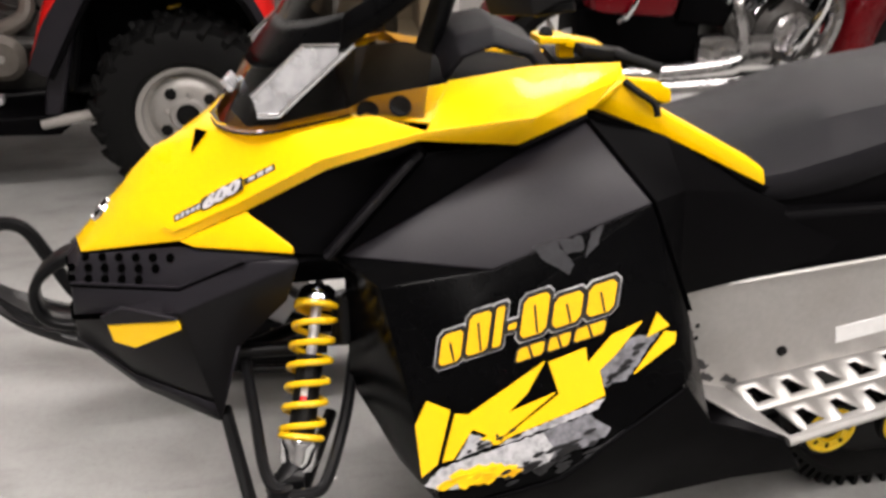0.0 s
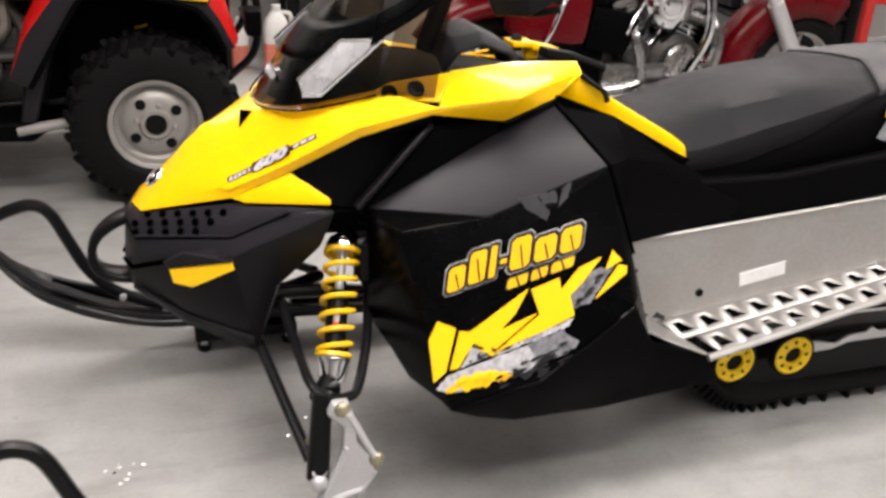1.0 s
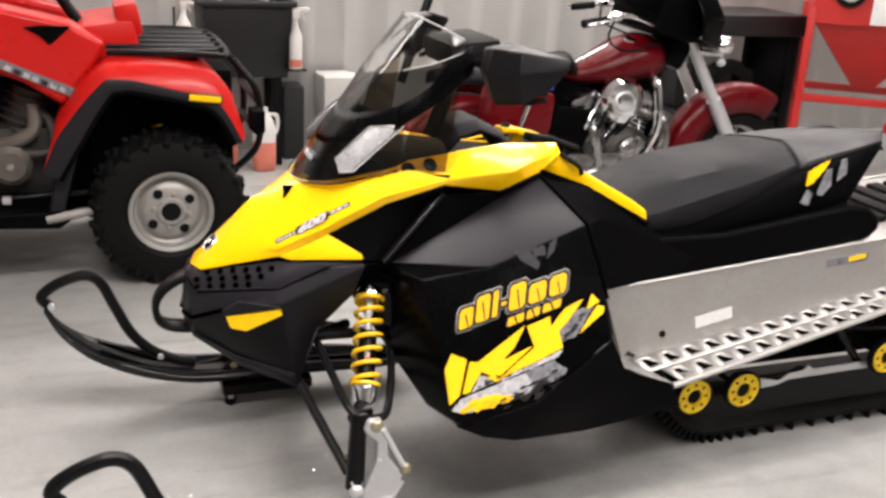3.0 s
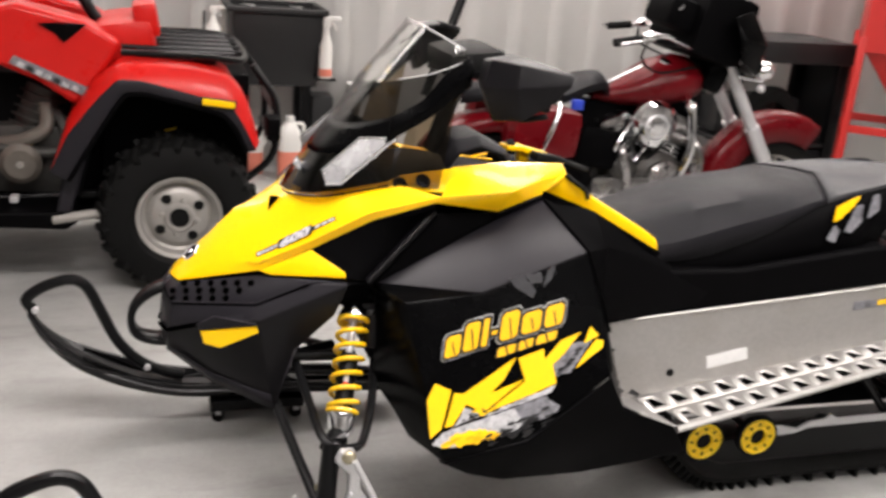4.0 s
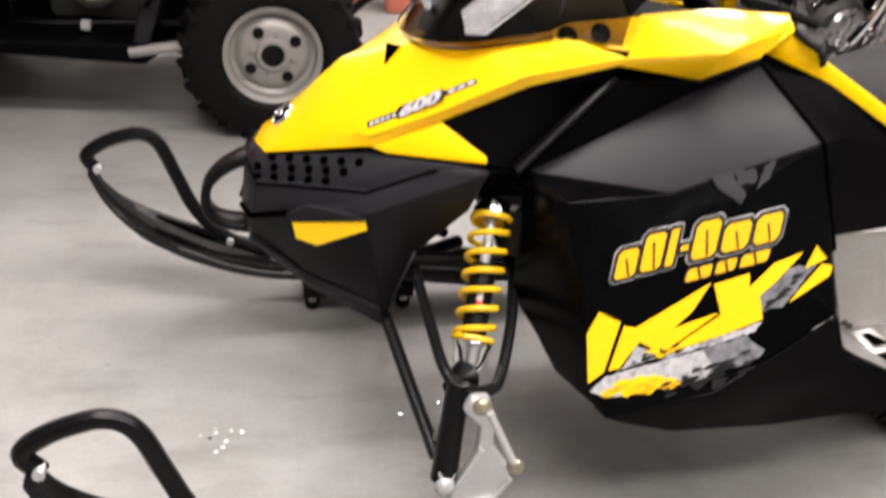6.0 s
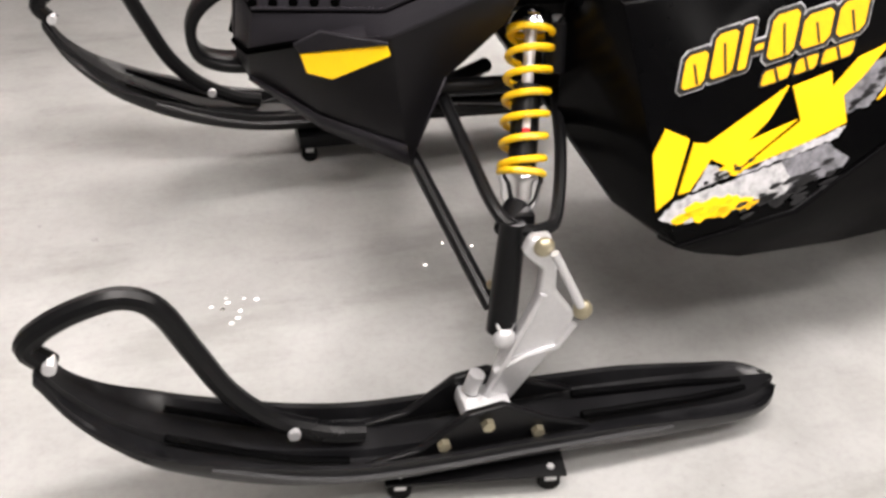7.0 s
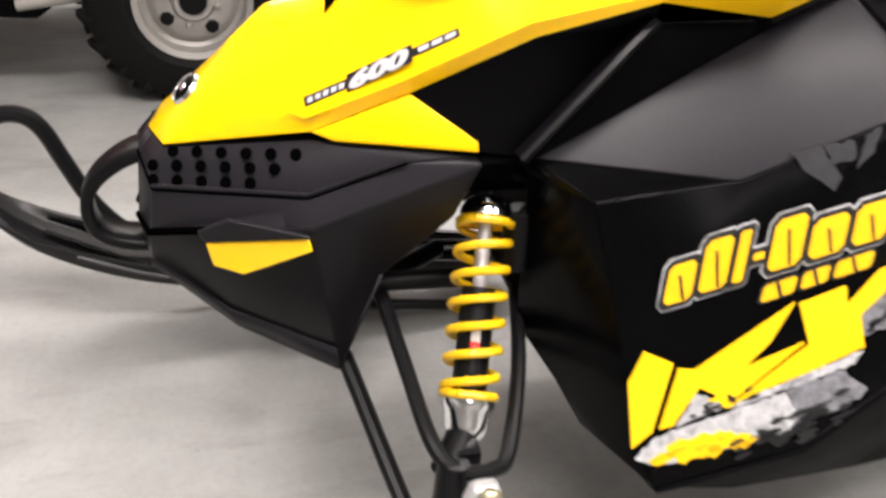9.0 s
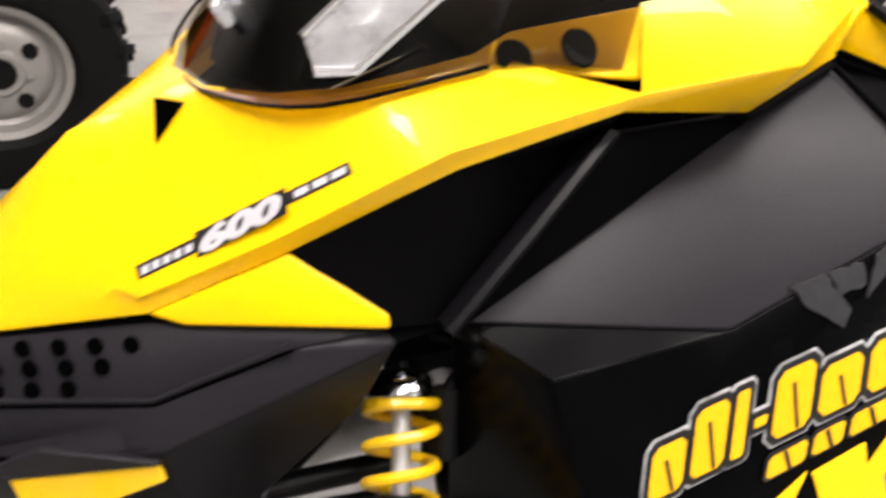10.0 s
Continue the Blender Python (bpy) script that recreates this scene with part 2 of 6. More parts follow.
def tube(points, r, sides=10, close=False, flat=1.0, radii=None):
    """A pipe along points; flat squeezes it across."""
    p = [Vector(q) for q in points]
    bm = bmesh.new()
    rings = []
    n = len(p)
    up = Vector((0.13, 0.31, 0.94)).normalized()
    for i, q in enumerate(p):
        a, b = (p[i - 1], p[(i + 1) % n]) if close else (p[max(i - 1, 0)], p[min(i + 1, n - 1)])
        d = (b - a).normalized()
        s = d.cross(up).normalized()
        up = s.cross(d).normalized()
        rr = radii[i] if radii else r
        rings.append([bm.verts.new(q + rr * (s * math.cos(k * math.tau / sides) + up * flat * math.sin(k * math.tau / sides))) for k in range(sides)])
    for i in range(n if close else n - 1):
        u, v = rings[i], rings[(i + 1) % n]
        for k in range(sides):
            bm.faces.new((u[k], u[(k + 1) % sides], v[(k + 1) % sides], v[k]))
    if not close:
        bm.faces.new(rings[0][::-1])
        bm.faces.new(rings[-1])
    return bm


def rod(a, b, r, r2=None, sides=16):
    return tube([a, b], r, sides, radii=[r, r if r2 is None else r2])


def lathe(profile, centre, axis, sides=32):
    """Turns (radius, along) pairs round an axis through centre."""
    axis = Vector(axis).normalized()
    s = axis.orthogonal().normalized()
    u = axis.cross(s)
    bm = bmesh.new()
    rings = []
    for r, h in profile:
        base = Vector(centre) + axis * h
        if r < 1e-5:
            rings.append([bm.verts.new(base)])
        else:
            rings.append([bm.verts.new(base + r * (s * math.cos(k * math.tau / sides) + u * math.sin(k * math.tau / sides))) for k in range(sides)])
    for a, b in zip(rings, rings[1:]):
        for k in range(sides):
            j = (k + 1) % sides
            f = [a[k % len(a)], a[j % len(a)], b[j % len(b)], b[k % len(b)]]
            f = list(dict.fromkeys(f))
            if len(f) > 2:
                bm.faces.new(f)
    return bm


def prism(outline, y0, y1):
    """A plate from an outline of (x, z), between two y."""
    bm = bmesh.new()
    a = [bm.verts.new((x, y0, z)) for x, z in outline]
    b = [bm.verts.new((x, y1, z)) for x, z in outline]
    bm.faces.new(a)
    bm.faces.new(b[::-1])
    for i in range(len(a)):
        j = (i + 1) % len(a)
        bm.faces.new((a[j], a[i], b[i], b[j]))
    return bm


def loft(rows, close=False):
    """A sheet over rows of points of equal count."""
    bm = bmesh.new()
    v = [[bm.verts.new(p) for p in row] for row in rows]
    for a, b in zip(v, v[1:]):
        for k in range(len(a) - (0 if close else 1)):
            j = (k + 1) % len(a)
            bm.faces.new((a[k], a[j], b[j], b[k]))
    return bm


def ball(c, rx, ry, rz, u=20, v=12):
    bm = bmesh.new()
    bmesh.ops.create_uvsphere(bm, u_segments=u, v_segments=v, radius=1)
    bmesh.ops.scale(bm, vec=(rx, ry, rz), verts=bm.verts)
    bmesh.ops.translate(bm, vec=c, verts=bm.verts)
    return bm


def mirrored(bm):
    """The same shape on the machine's other side."""
    bmesh.ops.scale(bm, vec=(1, -1, 1), verts=bm.verts)
    bmesh.ops.reverse_faces(bm, faces=bm.faces)
    return bm


def both(verts):
    """Vertices of the near half and, as R_, of the far half."""
    out = dict(verts)
    out.update({"R_" + k: (x, -y, z) for k, (x, y, z) in verts.items()})
    return out


# ---- the hall ----
def hall():
    x0, x1, y0, y1, h = -7.0, 9.0, -9.0, 4.1, 3.8
    floor = part("floor", box((x0 + x1) / 2, (y0 + y1) / 2, -0.1, x1 - x0 + 0.4, y1 - y0 + 0.4, 0.2), CONCRETE, None)
    tagged(floor, "smooth grey concrete workshop floor with stains", "floor", kind="structure")
    ceiling = part("ceiling", box((x0 + x1) / 2, (y0 + y1) / 2, h + 0.1, x1 - x0 + 0.4, y1 - y0 + 0.4, 0.2), CEILMAT, None)
    tagged(ceiling, "plain white workshop ceiling", "ceiling", kind="structure")

    def ribbed(length):
        pts, x = [], 0.0
        while x < length - 0.3:
            pts += [(x, 0.0), (x + 0.262, 0.0), (x + 0.27, -0.006), (x + 0.29, -0.006)]
            x += 0.3
        pts += [(length, 0.0)]
        bm = bmesh.new()
        lower = [bm.verts.new((a, b, 0)) for a, b in pts]
        upper = [bm.verts.new((a, b, h)) for a, b in pts]
        for k in range(len(pts) - 1):
            bm.faces.new((lower[k], lower[k + 1], upper[k + 1], upper[k]))
        return bm

    for name, length, place, turn in (
        ("wall_north", x1 - x0, (x0, y1, 0), 0),
        ("wall_south", x1 - x0, (x1, y0, 0), 180),
        ("wall_east", y1 - y0, (x1, y1, 0), -90),
        ("wall_west", y1 - y0, (x0, y0, 0), 90),
    ):
        w = part(name, ribbed(length), WALLMETAL, None, thick=0.0)
        s = w.modifiers.new("solid", "SOLIDIFY")
        s.thickness, s.offset = 0.12, 1
        w.location, w.rotation_euler = place, (0, 0, radians(turn))
        tagged(w, "off-white ribbed metal wall cladding", "wall", kind="structure")


hall()

LIGHTS = [(-1.3, -1.05, 96), (0.9, -1.0, 72), (3.3, -1.2, 60), (-1.0, -2.4, 46), (1.9, -2.4, 40), (1.6, 2.0, 18), (-2.6, 3.5, 30), (-0.2, 3.5, 50), (2.2, 3.5, 50), (4.6, 3.5, 40), (-1.5, -5.2, 30), (1.6, -5.2, 30)]
TUBE = glow("tube_glow", (1.0, 0.97, 0.92), 4.0)


def strip_light(x, y, watts):
    t = thing("strip_light", "wide white fluorescent ceiling light with a flat diffuser", "ceiling light", (x, y, 3.8), group="ceiling strip lights")
    part("housing", box(0, 0, -0.04, 1.86, 0.62, 0.08, 0.012), CEILMAT, t)
    part("diffuser", box(0, 0, -0.09, 1.8, 0.56, 0.02, 0.006), TUBE, t)
    lamp = bpy.data.lights.new("strip_lamp", "AREA")
    lamp.shape, lamp.size, lamp.size_y, lamp.energy, lamp.color = "RECTANGLE", 1.8, 0.56, watts, (1.0, 0.918, 0.895)
    ob = new("strip_lamp", lamp)
    ob.parent = t
    ob.location = (0, 0, -0.106)


for lx, ly, watts in LIGHTS:
    strip_light(lx, ly, watts)

from mathutils.bvhtree import BVHTree


# ---- the snowmobile: nose to -x, y = 0 is its middle ----
sled = thing("snowmobile", "yellow and black trail snowmobile with bare aluminium tunnel, skis on dollies", "snowmobile")

V = both({
    # hood, along the middle
    "c0": (-1.005, 0.0, 0.695), "c1": (-0.935, 0.0, 0.775), "c2": (-0.84, 0.0, 0.868), "c3": (-0.738, 0.0, 0.928),
    # hood, half way out
    "n0": (-0.985, -0.07, 0.700), "m1": (-0.905, -0.085, 0.772), "m2": (-0.80, -0.09, 0.855), "m3": (-0.720, -0.065, 0.929),
    # hood, edge
    "lowk": (-0.801, -0.178, 0.761), "fold": (-0.808, -0.176, 0.777), "notch": (-0.681, -0.214, 0.825), "nfold": (-0.694, -0.218, 0.842),
    "mid": (-0.543, -0.262, 0.912), "mfold": (-0.553, -0.266, 0.931), "tri": (-0.402, -0.286, 0.960), "val": (-0.386, -0.29, 0.977),
    # hood, rim under the windshield
    "w1": (-0.672, -0.135, 0.944), "w2": (-0.622, -0.18, 0.962), "rdg": (-0.497, -0.19, 0.988),
    # flap
    "fb": (-0.773, -0.20, 0.757), "ft": (-0.609, -0.286, 0.776), "fu": (-0.610, -0.284, 0.789),
    # dash cheek
    "v1": (-0.335, -0.19, 1.025), "v2": (-0.18, -0.15, 1.03), "pk": (-0.012, -0.125, 1.020), "crs": (-0.207, -0.285, 0.988), "hsb": (-0.226, -0.245, 0.925),
    "pt": (-0.098, -0.215, 0.962), "pk2": (-0.03, -0.16, 1.0),
    # arm down to the seat
    "a1": (-0.07, -0.165, 0.945), "a2": (-0.012, -0.172, 0.993), "a3": (0.045, -0.19, 0.952), "a4": (0.208, -0.215, 0.860), "a5": (0.242, -0.222, 0.836), "a6": (0.25, -0.226, 0.795),
    # side pod
    "A": (-0.535, -0.272, 0.757), "B": (-0.291, -0.362, 0.757), "C": (-0.02, -0.352, 0.852), "T": (-0.105, -0.202, 0.955), "D": (-0.226, -0.220, 0.902),
    "E": (-0.378, -0.232, 0.918), "D2": (-0.238, -0.222, 0.917),
    # side panel
    "F1": (-0.474, -0.362, 0.732), "F2": (-0.437, -0.432, 0.549), "F3": (-0.395, -0.42, 0.389), "I1": (-0.525, -0.24, 0.72), "I2": (-0.525, -0.27, 0.50), "I3": (-0.478, -0.34, 0.438), "I4": (-0.449, -0.372, 0.389), "F4": (-0.383, -0.42, 0.348),
    "G1": (-0.31, -0.432, 0.312), "G2": (-0.21, -0.415, 0.276), "G3": (0.01, -0.395, 0.262), "G4": (0.19, -0.38, 0.268), "G5": (0.295, -0.434, 0.322), "J6": (0.245, -0.442, 0.402),
    "J1": (0.02, -0.478, 0.574), "J2": (0.055, -0.425, 0.565), "J3": (0.072, -0.345, 0.63), "J4": (0.10, -0.432, 0.452), "J5": (-0.20, -0.46, 0.434),
    "B2": (-0.22, -0.39, 0.73), "K1": (0.055, -0.29, 0.84), "K2": (0.235, -0.215, 0.79), "K3": (0.46, -0.24, 0.668), "K4": (0.08, -0.27, 0.618), "K5": (0.03, -0.25, 0.92),
})


def plane_y(a, b, c):
    """y on the plane through three points, by x and z."""
    a, b, c = Vector(a), Vector(b), Vector(c)
    nn = (b - a).cross(c - a)
    return lambda x, z: a.y - (nn.x * (x - a.x) + nn.z * (z - a.z)) / nn.y


# the graphics lie on one flat face of the side panel
side_y = plane_y(V["B"], V["F2"], V["J1"])
for key in ("F1", "F3", "J5", "B2"):
    sx, _, sz = V[key]
    V[key], V["R_" + key] = (sx, side_y(sx, sz), sz), (sx, -side_y(sx, sz), sz)


def half(name, faces, mat, label="", thick=0.006, bevel=0.005, sink=0.0):
    """A body panel on the near side, and the same on the far side, whose upper corners may sit lower."""
    near = part(name, facets(V, faces), mat, sled, label, thick, bevel, 40)
    far = {k: (x, y, z - sink if k in ("v1", "v2", "pk", "pk2", "a2", "a3", "crs") else z) for k, (x, y, z) in V.items()} if sink else V
    part(name, mirrored(facets(far, faces)), mat, sled, label, thick, bevel, 40)
    return near


HOOD_FACES = [
    ["c0", "n0", "m1", "c1"], ["c1", "m1", "m2", "c2"], ["c2", "m2", "m3", "c3"],
    ["n0", "lowk", "fold", "m1"], ["m1", "fold", "nfold", "m2"], ["lowk", "notch", "nfold", "fold"],
    ["m2", "nfold", "w1", "m3"], ["nfold", "mfold", "w2", "w1"], ["notch", "mid", "mfold", "nfold"],
    ["mfold", "val", "rdg", "w2"], ["mid", "tri", "val", "mfold"]]


def smooth_hood():
    """The hood panel: its edge fold stays crisp, the top is rounded over."""
    other = [["R_" + k if "R_" + k in V and abs(V[k][1]) > 1e-6 else k for k in f][::-1] for f in HOOD_FACES]
    bm = facets(V, HOOD_FACES + other)
    bmesh.ops.remove_doubles(bm, verts=bm.verts, dist=0.0005)
    bmesh.ops.recalc_face_normals(bm, faces=bm.faces)
    bmesh.ops.subdivide_edges(bm, edges=bm.edges[:], cuts=3, use_grid_fill=True)
    fixed = set()
    for e in bm.edges:
        if len(e.link_faces) < 2 or e.calc_face_angle(0) > radians(38):
            fixed.update(e.verts)
    loose = [v for v in bm.verts if v not in fixed]
    for _ in range(5):
        bmesh.ops.smooth_vert(bm, verts=loose, factor=0.5, use_axis_x=True, use_axis_y=True, use_axis_z=True)
    return part("hood", bm, YELLOW, sled, "glossy yellow hood with dark vent slots", 0.005, 0.004, 45)


hood = smooth_hood()
half("hood_flap", [["lowk", "fb", "ft", "fu", "notch"]], YELLOW, "yellow pointed flap below the hood edge", 0.006, 0.004)
half("dash_cheek", [["val", "crs", "v2", "v1"], ["crs", "pk2", "pk", "v2"], ["tri", "hsb", "crs", "val"], ["hsb", "pt", "pk2", "crs"]], YELLOW, "yellow dashboard cheek", 0.006, 0.006, 0.06)
half("side_arm", [["a1", "a6", "a4", "a3", "a2"], ["a6", "a5", "a4"], ["pt", "a1", "a2", "pk2"], ["a2", "pk", "pk2"]], YELLOW, "yellow arm sweeping down to the seat", 0.02, 0.007, 0.06)
half("side_pod", [["A", "B", "C", "T", "D"]], PLASTIC, "matte black faceted upper side pod", 0.008, 0.004)
half("pod_frame", [["A", "D", "D2", "E"], ["D", "T", "pt", "hsb", "D2"]], DARKINSET, "dark recessed frame above the pod", 0.01, 0.003)
half("side_window", [["notch", "ft", "A", "E", "tri", "mid"]], DARKINSET, "recessed black panel behind the hood edge", 0.01, 0.002)
half("side_panel", [
    ["A", "F1", "B"], ["A", "I1", "F1"], ["I1", "I2", "F2", "F1"], ["I2", "I3", "F2"], ["I3", "I4", "F3", "F2"], ["I4", "F4", "F3"],
    ["F1", "F2", "F3", "J5", "J1", "B2", "B"], ["B", "B2", "C"], ["B2", "J1", "J2", "J3", "C"], ["J1", "J4", "J2"], ["J2", "J4", "J3"]], GLOSS, "black side panel with yellow and grey graphics", 0.008, 0.006)
half("lower_side", [["F3", "F4", "G1", "J5"], ["J5", "G1", "G2"], ["J5", "G2", "G3"], ["J5", "G3", "J4"], ["J5", "J4", "J1"], ["G3", "G4", "J4"], ["G4", "J6", "J4"], ["G4", "G5", "J6"]], DARKINSET, "dull black lower side of the belly", 0.008, 0.006)
half("rear_side_cover", [["T", "C", "K1", "K5"], ["C", "J3", "K4", "K1"], ["K1", "K4", "K3", "K2"], ["K5", "K1", "K2"], ["T", "K5", "a1", "pt"], ["a1", "K5", "K2", "a6"]], DARKINSET, "matte black cover below the yellow arm", 0.008, 0.004)
for s in (-1, 1):
    part("pod_strut", tube([(-0.392, s * 0.252, 0.928), (-0.472, s * 0.272, 0.85), (-0.553, s * 0.284, 0.765)], 0.021, 10, flat=0.45), COWL, sled, "satin black strut in front of the pod")
    part("arm_trim", tube(curve([(-0.02, s * 0.168, 1.0 if s < 0 else 0.95), (0.0, s * 0.185, 0.985 if s < 0 else 0.935), (0.028, s * 0.195, 0.966 if s < 0 else 0.916), (0.034, s * 0.205, 0.945 if s < 0 else 0.915)]), 0.007, 6), RUBBER, sled, "black rubber trim in the arm's notch")
# belly between the two side panels
part("belly_pan", facets(V, [["F4", "R_F4", "R_G1", "G1"], ["G1", "R_G1", "R_G2", "G2"], ["G2", "R_G2", "R_G3", "G3"], ["G3", "R_G3", "R_G4", "G4"], ["G4", "R_G4", "R_G5", "G5"], ["I4", "R_I4", "R_F4", "F4"], ["I3", "R_I3", "R_I4", "I4"]]), PLASTIC, sled, "", 0.006, 0.0)

# lower nose
V.update(both({
    "h0": (-1.0, -0.02, 0.694), "h1": (-0.985, -0.075, 0.698), "h2": (-0.80, -0.172, 0.748), "h3": (-0.606, -0.272, 0.765),
    "s0": (-1.02, -0.03, 0.672), "s1": (-1.002, -0.118, 0.658), "s2": (-0.807, -0.212, 0.683), "s3": (-0.69, -0.258, 0.752),
    "b0": (-1.028, -0.02, 0.565), "b1": (-1.012, -0.095, 0.578), "b2": (-0.937, -0.19, 0.632), "b3": (-0.805, -0.252, 0.660), "b4": (-0.60, -0.285, 0.757),
    "k0": (-1.025, -0.02, 0.535), "k1": (-1.012, -0.095, 0.528), "k2": (-0.90, -0.165, 0.46), "k3": (-0.762, -0.222, 0.407), "k4": (-0.712, -0.25, 0.582), "k5": (-0.625, -0.262, 0.672),
    "q1": (-0.545, -0.26, 0.745),
}))
half("nose_grille", [["h0", "s0", "s1", "h1"], ["h1", "s1", "s2", "h2"], ["h2", "s2", "s3", "h3"]], PLASTIC, "matte black grille band with round vent holes", 0.008, 0.003)
half("nose_step", [["s0", "b0", "b1", "s1"], ["s1", "b1", "b2", "b3", "s2"], ["s2", "b3", "b4", "s3"], ["s3", "b4", "h3"]], PLASTIC, "", 0.008, 0.004)
half("nose_cowl", [["b0", "k0", "k1", "b1"], ["b1", "k1", "k2", "b2"], ["b2", "k2", "k3", "b3"], ["k3", "k4", "b3"], ["b3", "k4", "k5", "b4"]], COWL, "black lower nose cowl", 0.008, 0.005)
part("nose_underside", facets(V, [["k0", "k1", "R_k1", "R_k0"], ["k1", "k2", "R_k2", "R_k1"], ["k2", "k3", "R_k3", "R_k2"], ["k3", "k4", "R_k4", "R_k3"], ["s0", "R_s0", "R_b0", "b0"], ["b0", "R_b0", "R_k0", "k0"], ["h0", "R_h0", "R_s0", "s0"]]), PLASTIC, sled, "", 0.005, 0.0)
for s in (-1, 1):
    flip = lambda k: (V[k][0], -s * V[k][1], V[k][2])
    part("panel_seam", tube([flip("s0"), flip("s1"), flip("s2"), flip("s3")], 0.0022, 6), HOLE, sled, "dark seam under the grille band")
    # black tube laid along the lip as the shade above the cowl
    part("panel_seam", tube([flip("b0"), flip("b1"), flip("b2")], 0.006, 6), HOLE, sled)
    part("panel_lip", tube([tuple(c + o for c, o in zip(flip(k), (0, s * -0.002, 0.004))) for k in ("s1", "s2", "s3")], 0.003, 6), PLASTIC, sled)
part("inner_deck", facets(V, [["h0", "h1", "R_h1", "R_h0"], ["h1", "h2", "R_h2", "R_h1"], ["h2", "h3", "R_h3", "R_h2"]]), DARKINSET, sled, "", 0.004)
half("shoulder", [["h3", "b4", "q1", "A"], ["q1", "I1", "A"]], DARKINSET, "", 0.006, 0.003)


def on_plane(a, b, c):
    """A frame on the plane through a, b, c: origin a, u towards b, and the outward normal."""
    a, b, c = Vector(a), Vector(b), Vector(c)
    u = (b - a).normalized()
    nrm = (b - a).cross(c - a).normalized()
    if nrm.y > 0:
        nrm = -nrm
    return a, u, nrm


# grille holes: short dark cups set into the band
def grille_holes():
    a, u, nrm = on_plane(V["s1"], V["s2"], V["h2"])
    v = nrm.cross(u)
    if v.z < 0:
        v = -v
    for row, (start, count) in enumerate(((0.001, 5), (-0.001, 6), (0.0265, 6))):
        for k in range(count):
            c = a + u * (start + k * 0.0342) + v * (0.0122 + row * 0.0197 + k * 0.0008)
            bm = lathe([(0.0, 0.0012), (0.0076, 0.0012), (0.0082, 0.0)], c, nrm, 12)
            part("vent_hole", bm, HOLE, sled.children[[o.name for o in sled.children].index("nose_grille")])


grille_holes()

def flat_piece(outline, y_of, proud, mat, name, parent, label="", thick=0.002, bevel=0.0):
    """A flat piece by (x, z) corners laid on a surface y_of(x, z)."""
    bm = bmesh.new()
    top = [bm.verts.new((x, y_of(x, z) - proud - thick, z)) for x, z in outline]
    low = [bm.verts.new((x, y_of(x, z) - proud + 0.001, z)) for x, z in outline]
    bm.faces.new(top)
    bm.faces.new(low[::-1])
    for i in range(len(top)):
        j = (i + 1) % len(top)
        bm.faces.new((top[j], top[i], low[i], low[j]))
    return part(name, bm, mat, parent, label, 0.0, bevel)


# amber side marker with its bezel, and the cowl's lower edge
cowl_y = plane_y(V["b2"], V["b3"], V["k3"])


def marker_lens():
    """A wedge lens whose lower edge stands proud, so that its face looks up."""
    rim = [(-0.938, 0.614, 0.006), (-0.811, 0.647, 0.004), (-0.806, 0.631, 0.012), (-0.892, 0.579, 0.022), (-0.930, 0.585, 0.020)]
    bm = bmesh.new()
    top = [bm.verts.new((x, cowl_y(x, z) - out, z)) for x, z, out in rim]
    low = [bm.verts.new((x, cowl_y(x, z) + 0.002, z)) for x, z, out in rim]
    bm.faces.new(top)
    for i in range(len(top)):
        j = (i + 1) % len(top)
        bm.faces.new((top[j], top[i], low[i], low[j]))
    return part("side_marker", bm, AMBER, sled, "amber side marker lamp", 0.0, 0.002)


marker = marker_lens()
flat_piece([(-0.948, 0.630), (-0.908, 0.660), (-0.81, 0.652), (-0.81, 0.648), (-0.938, 0.615)], cowl_y, 0.0, PLASTIC, "bezel", marker, "", 0.008, 0.002)

def cowl_edge(s):
    """A lighter moulded strip along the lower edge of the nose cowl."""
    rows = []
    for low, high in (("k1", "b1"), ("k2", "b2"), ("k3", "b3")):
        a, b = Vector(V[low]), Vector(V[high])
        c = a.lerp(b, 0.17)
        rows.append([(p.x - 0.002, s * (abs(p.y) + 0.004), p.z) for p in (a, c)])
    part("cowl_edge", loft(rows), PLASTIC, sled, "dull black moulded edge of the nose cowl", 0.003, 0.0)


cowl_edge(-1)
cowl_edge(1)


# front bumper hoop
def bumper_hoop():
    """One flat moulded hoop in front of the nose."""
    line = curve([(-0.985, 0, 0.668), (-1.03, 0, 0.658), (-1.070, 0, 0.632), (-1.093, 0, 0.602), (-1.099, 0, 0.567), (-1.087, 0, 0.535), (-1.05, 0, 0.518), (-0.985, 0, 0.512)], 5)
    rows = []
    for i, p in enumerate(line):
        d = (line[min(i + 1, len(line) - 1)] - line[max(i - 1, 0)]).normalized()
        out = Vector((d.z, 0, -d.x))
        w = 0.016 + 0.03 * abs(i / (len(line) - 1) - 0.5)
        rows.append([tuple(p + out * o + Vector((0, y, 0))) for o, y in ((-0.009, -w), (-0.005, -w - 0.004), (0.005, -w - 0.004), (0.009, -w), (0.009, w), (0.005, w + 0.004), (-0.005, w + 0.004), (-0.009, w))])
    bm = loft(rows, True)
    bm.verts.ensure_lookup_table()
    bm.faces.new(bm.verts[:8])
    bm.faces.new(bm.verts[-8:][::-1])
    part("front_bumper", bm, STEELBLACK, sled, "black moulded front bumper hoop", angle=50)


bumper_hoop()


def hood_tree():
    bm = bmesh.new()
    bm.from_mesh(hood.data)
    tree = BVHTree.FromBMesh(bm)
    bm.free()
    return tree


HOOD_TREE = hood_tree()


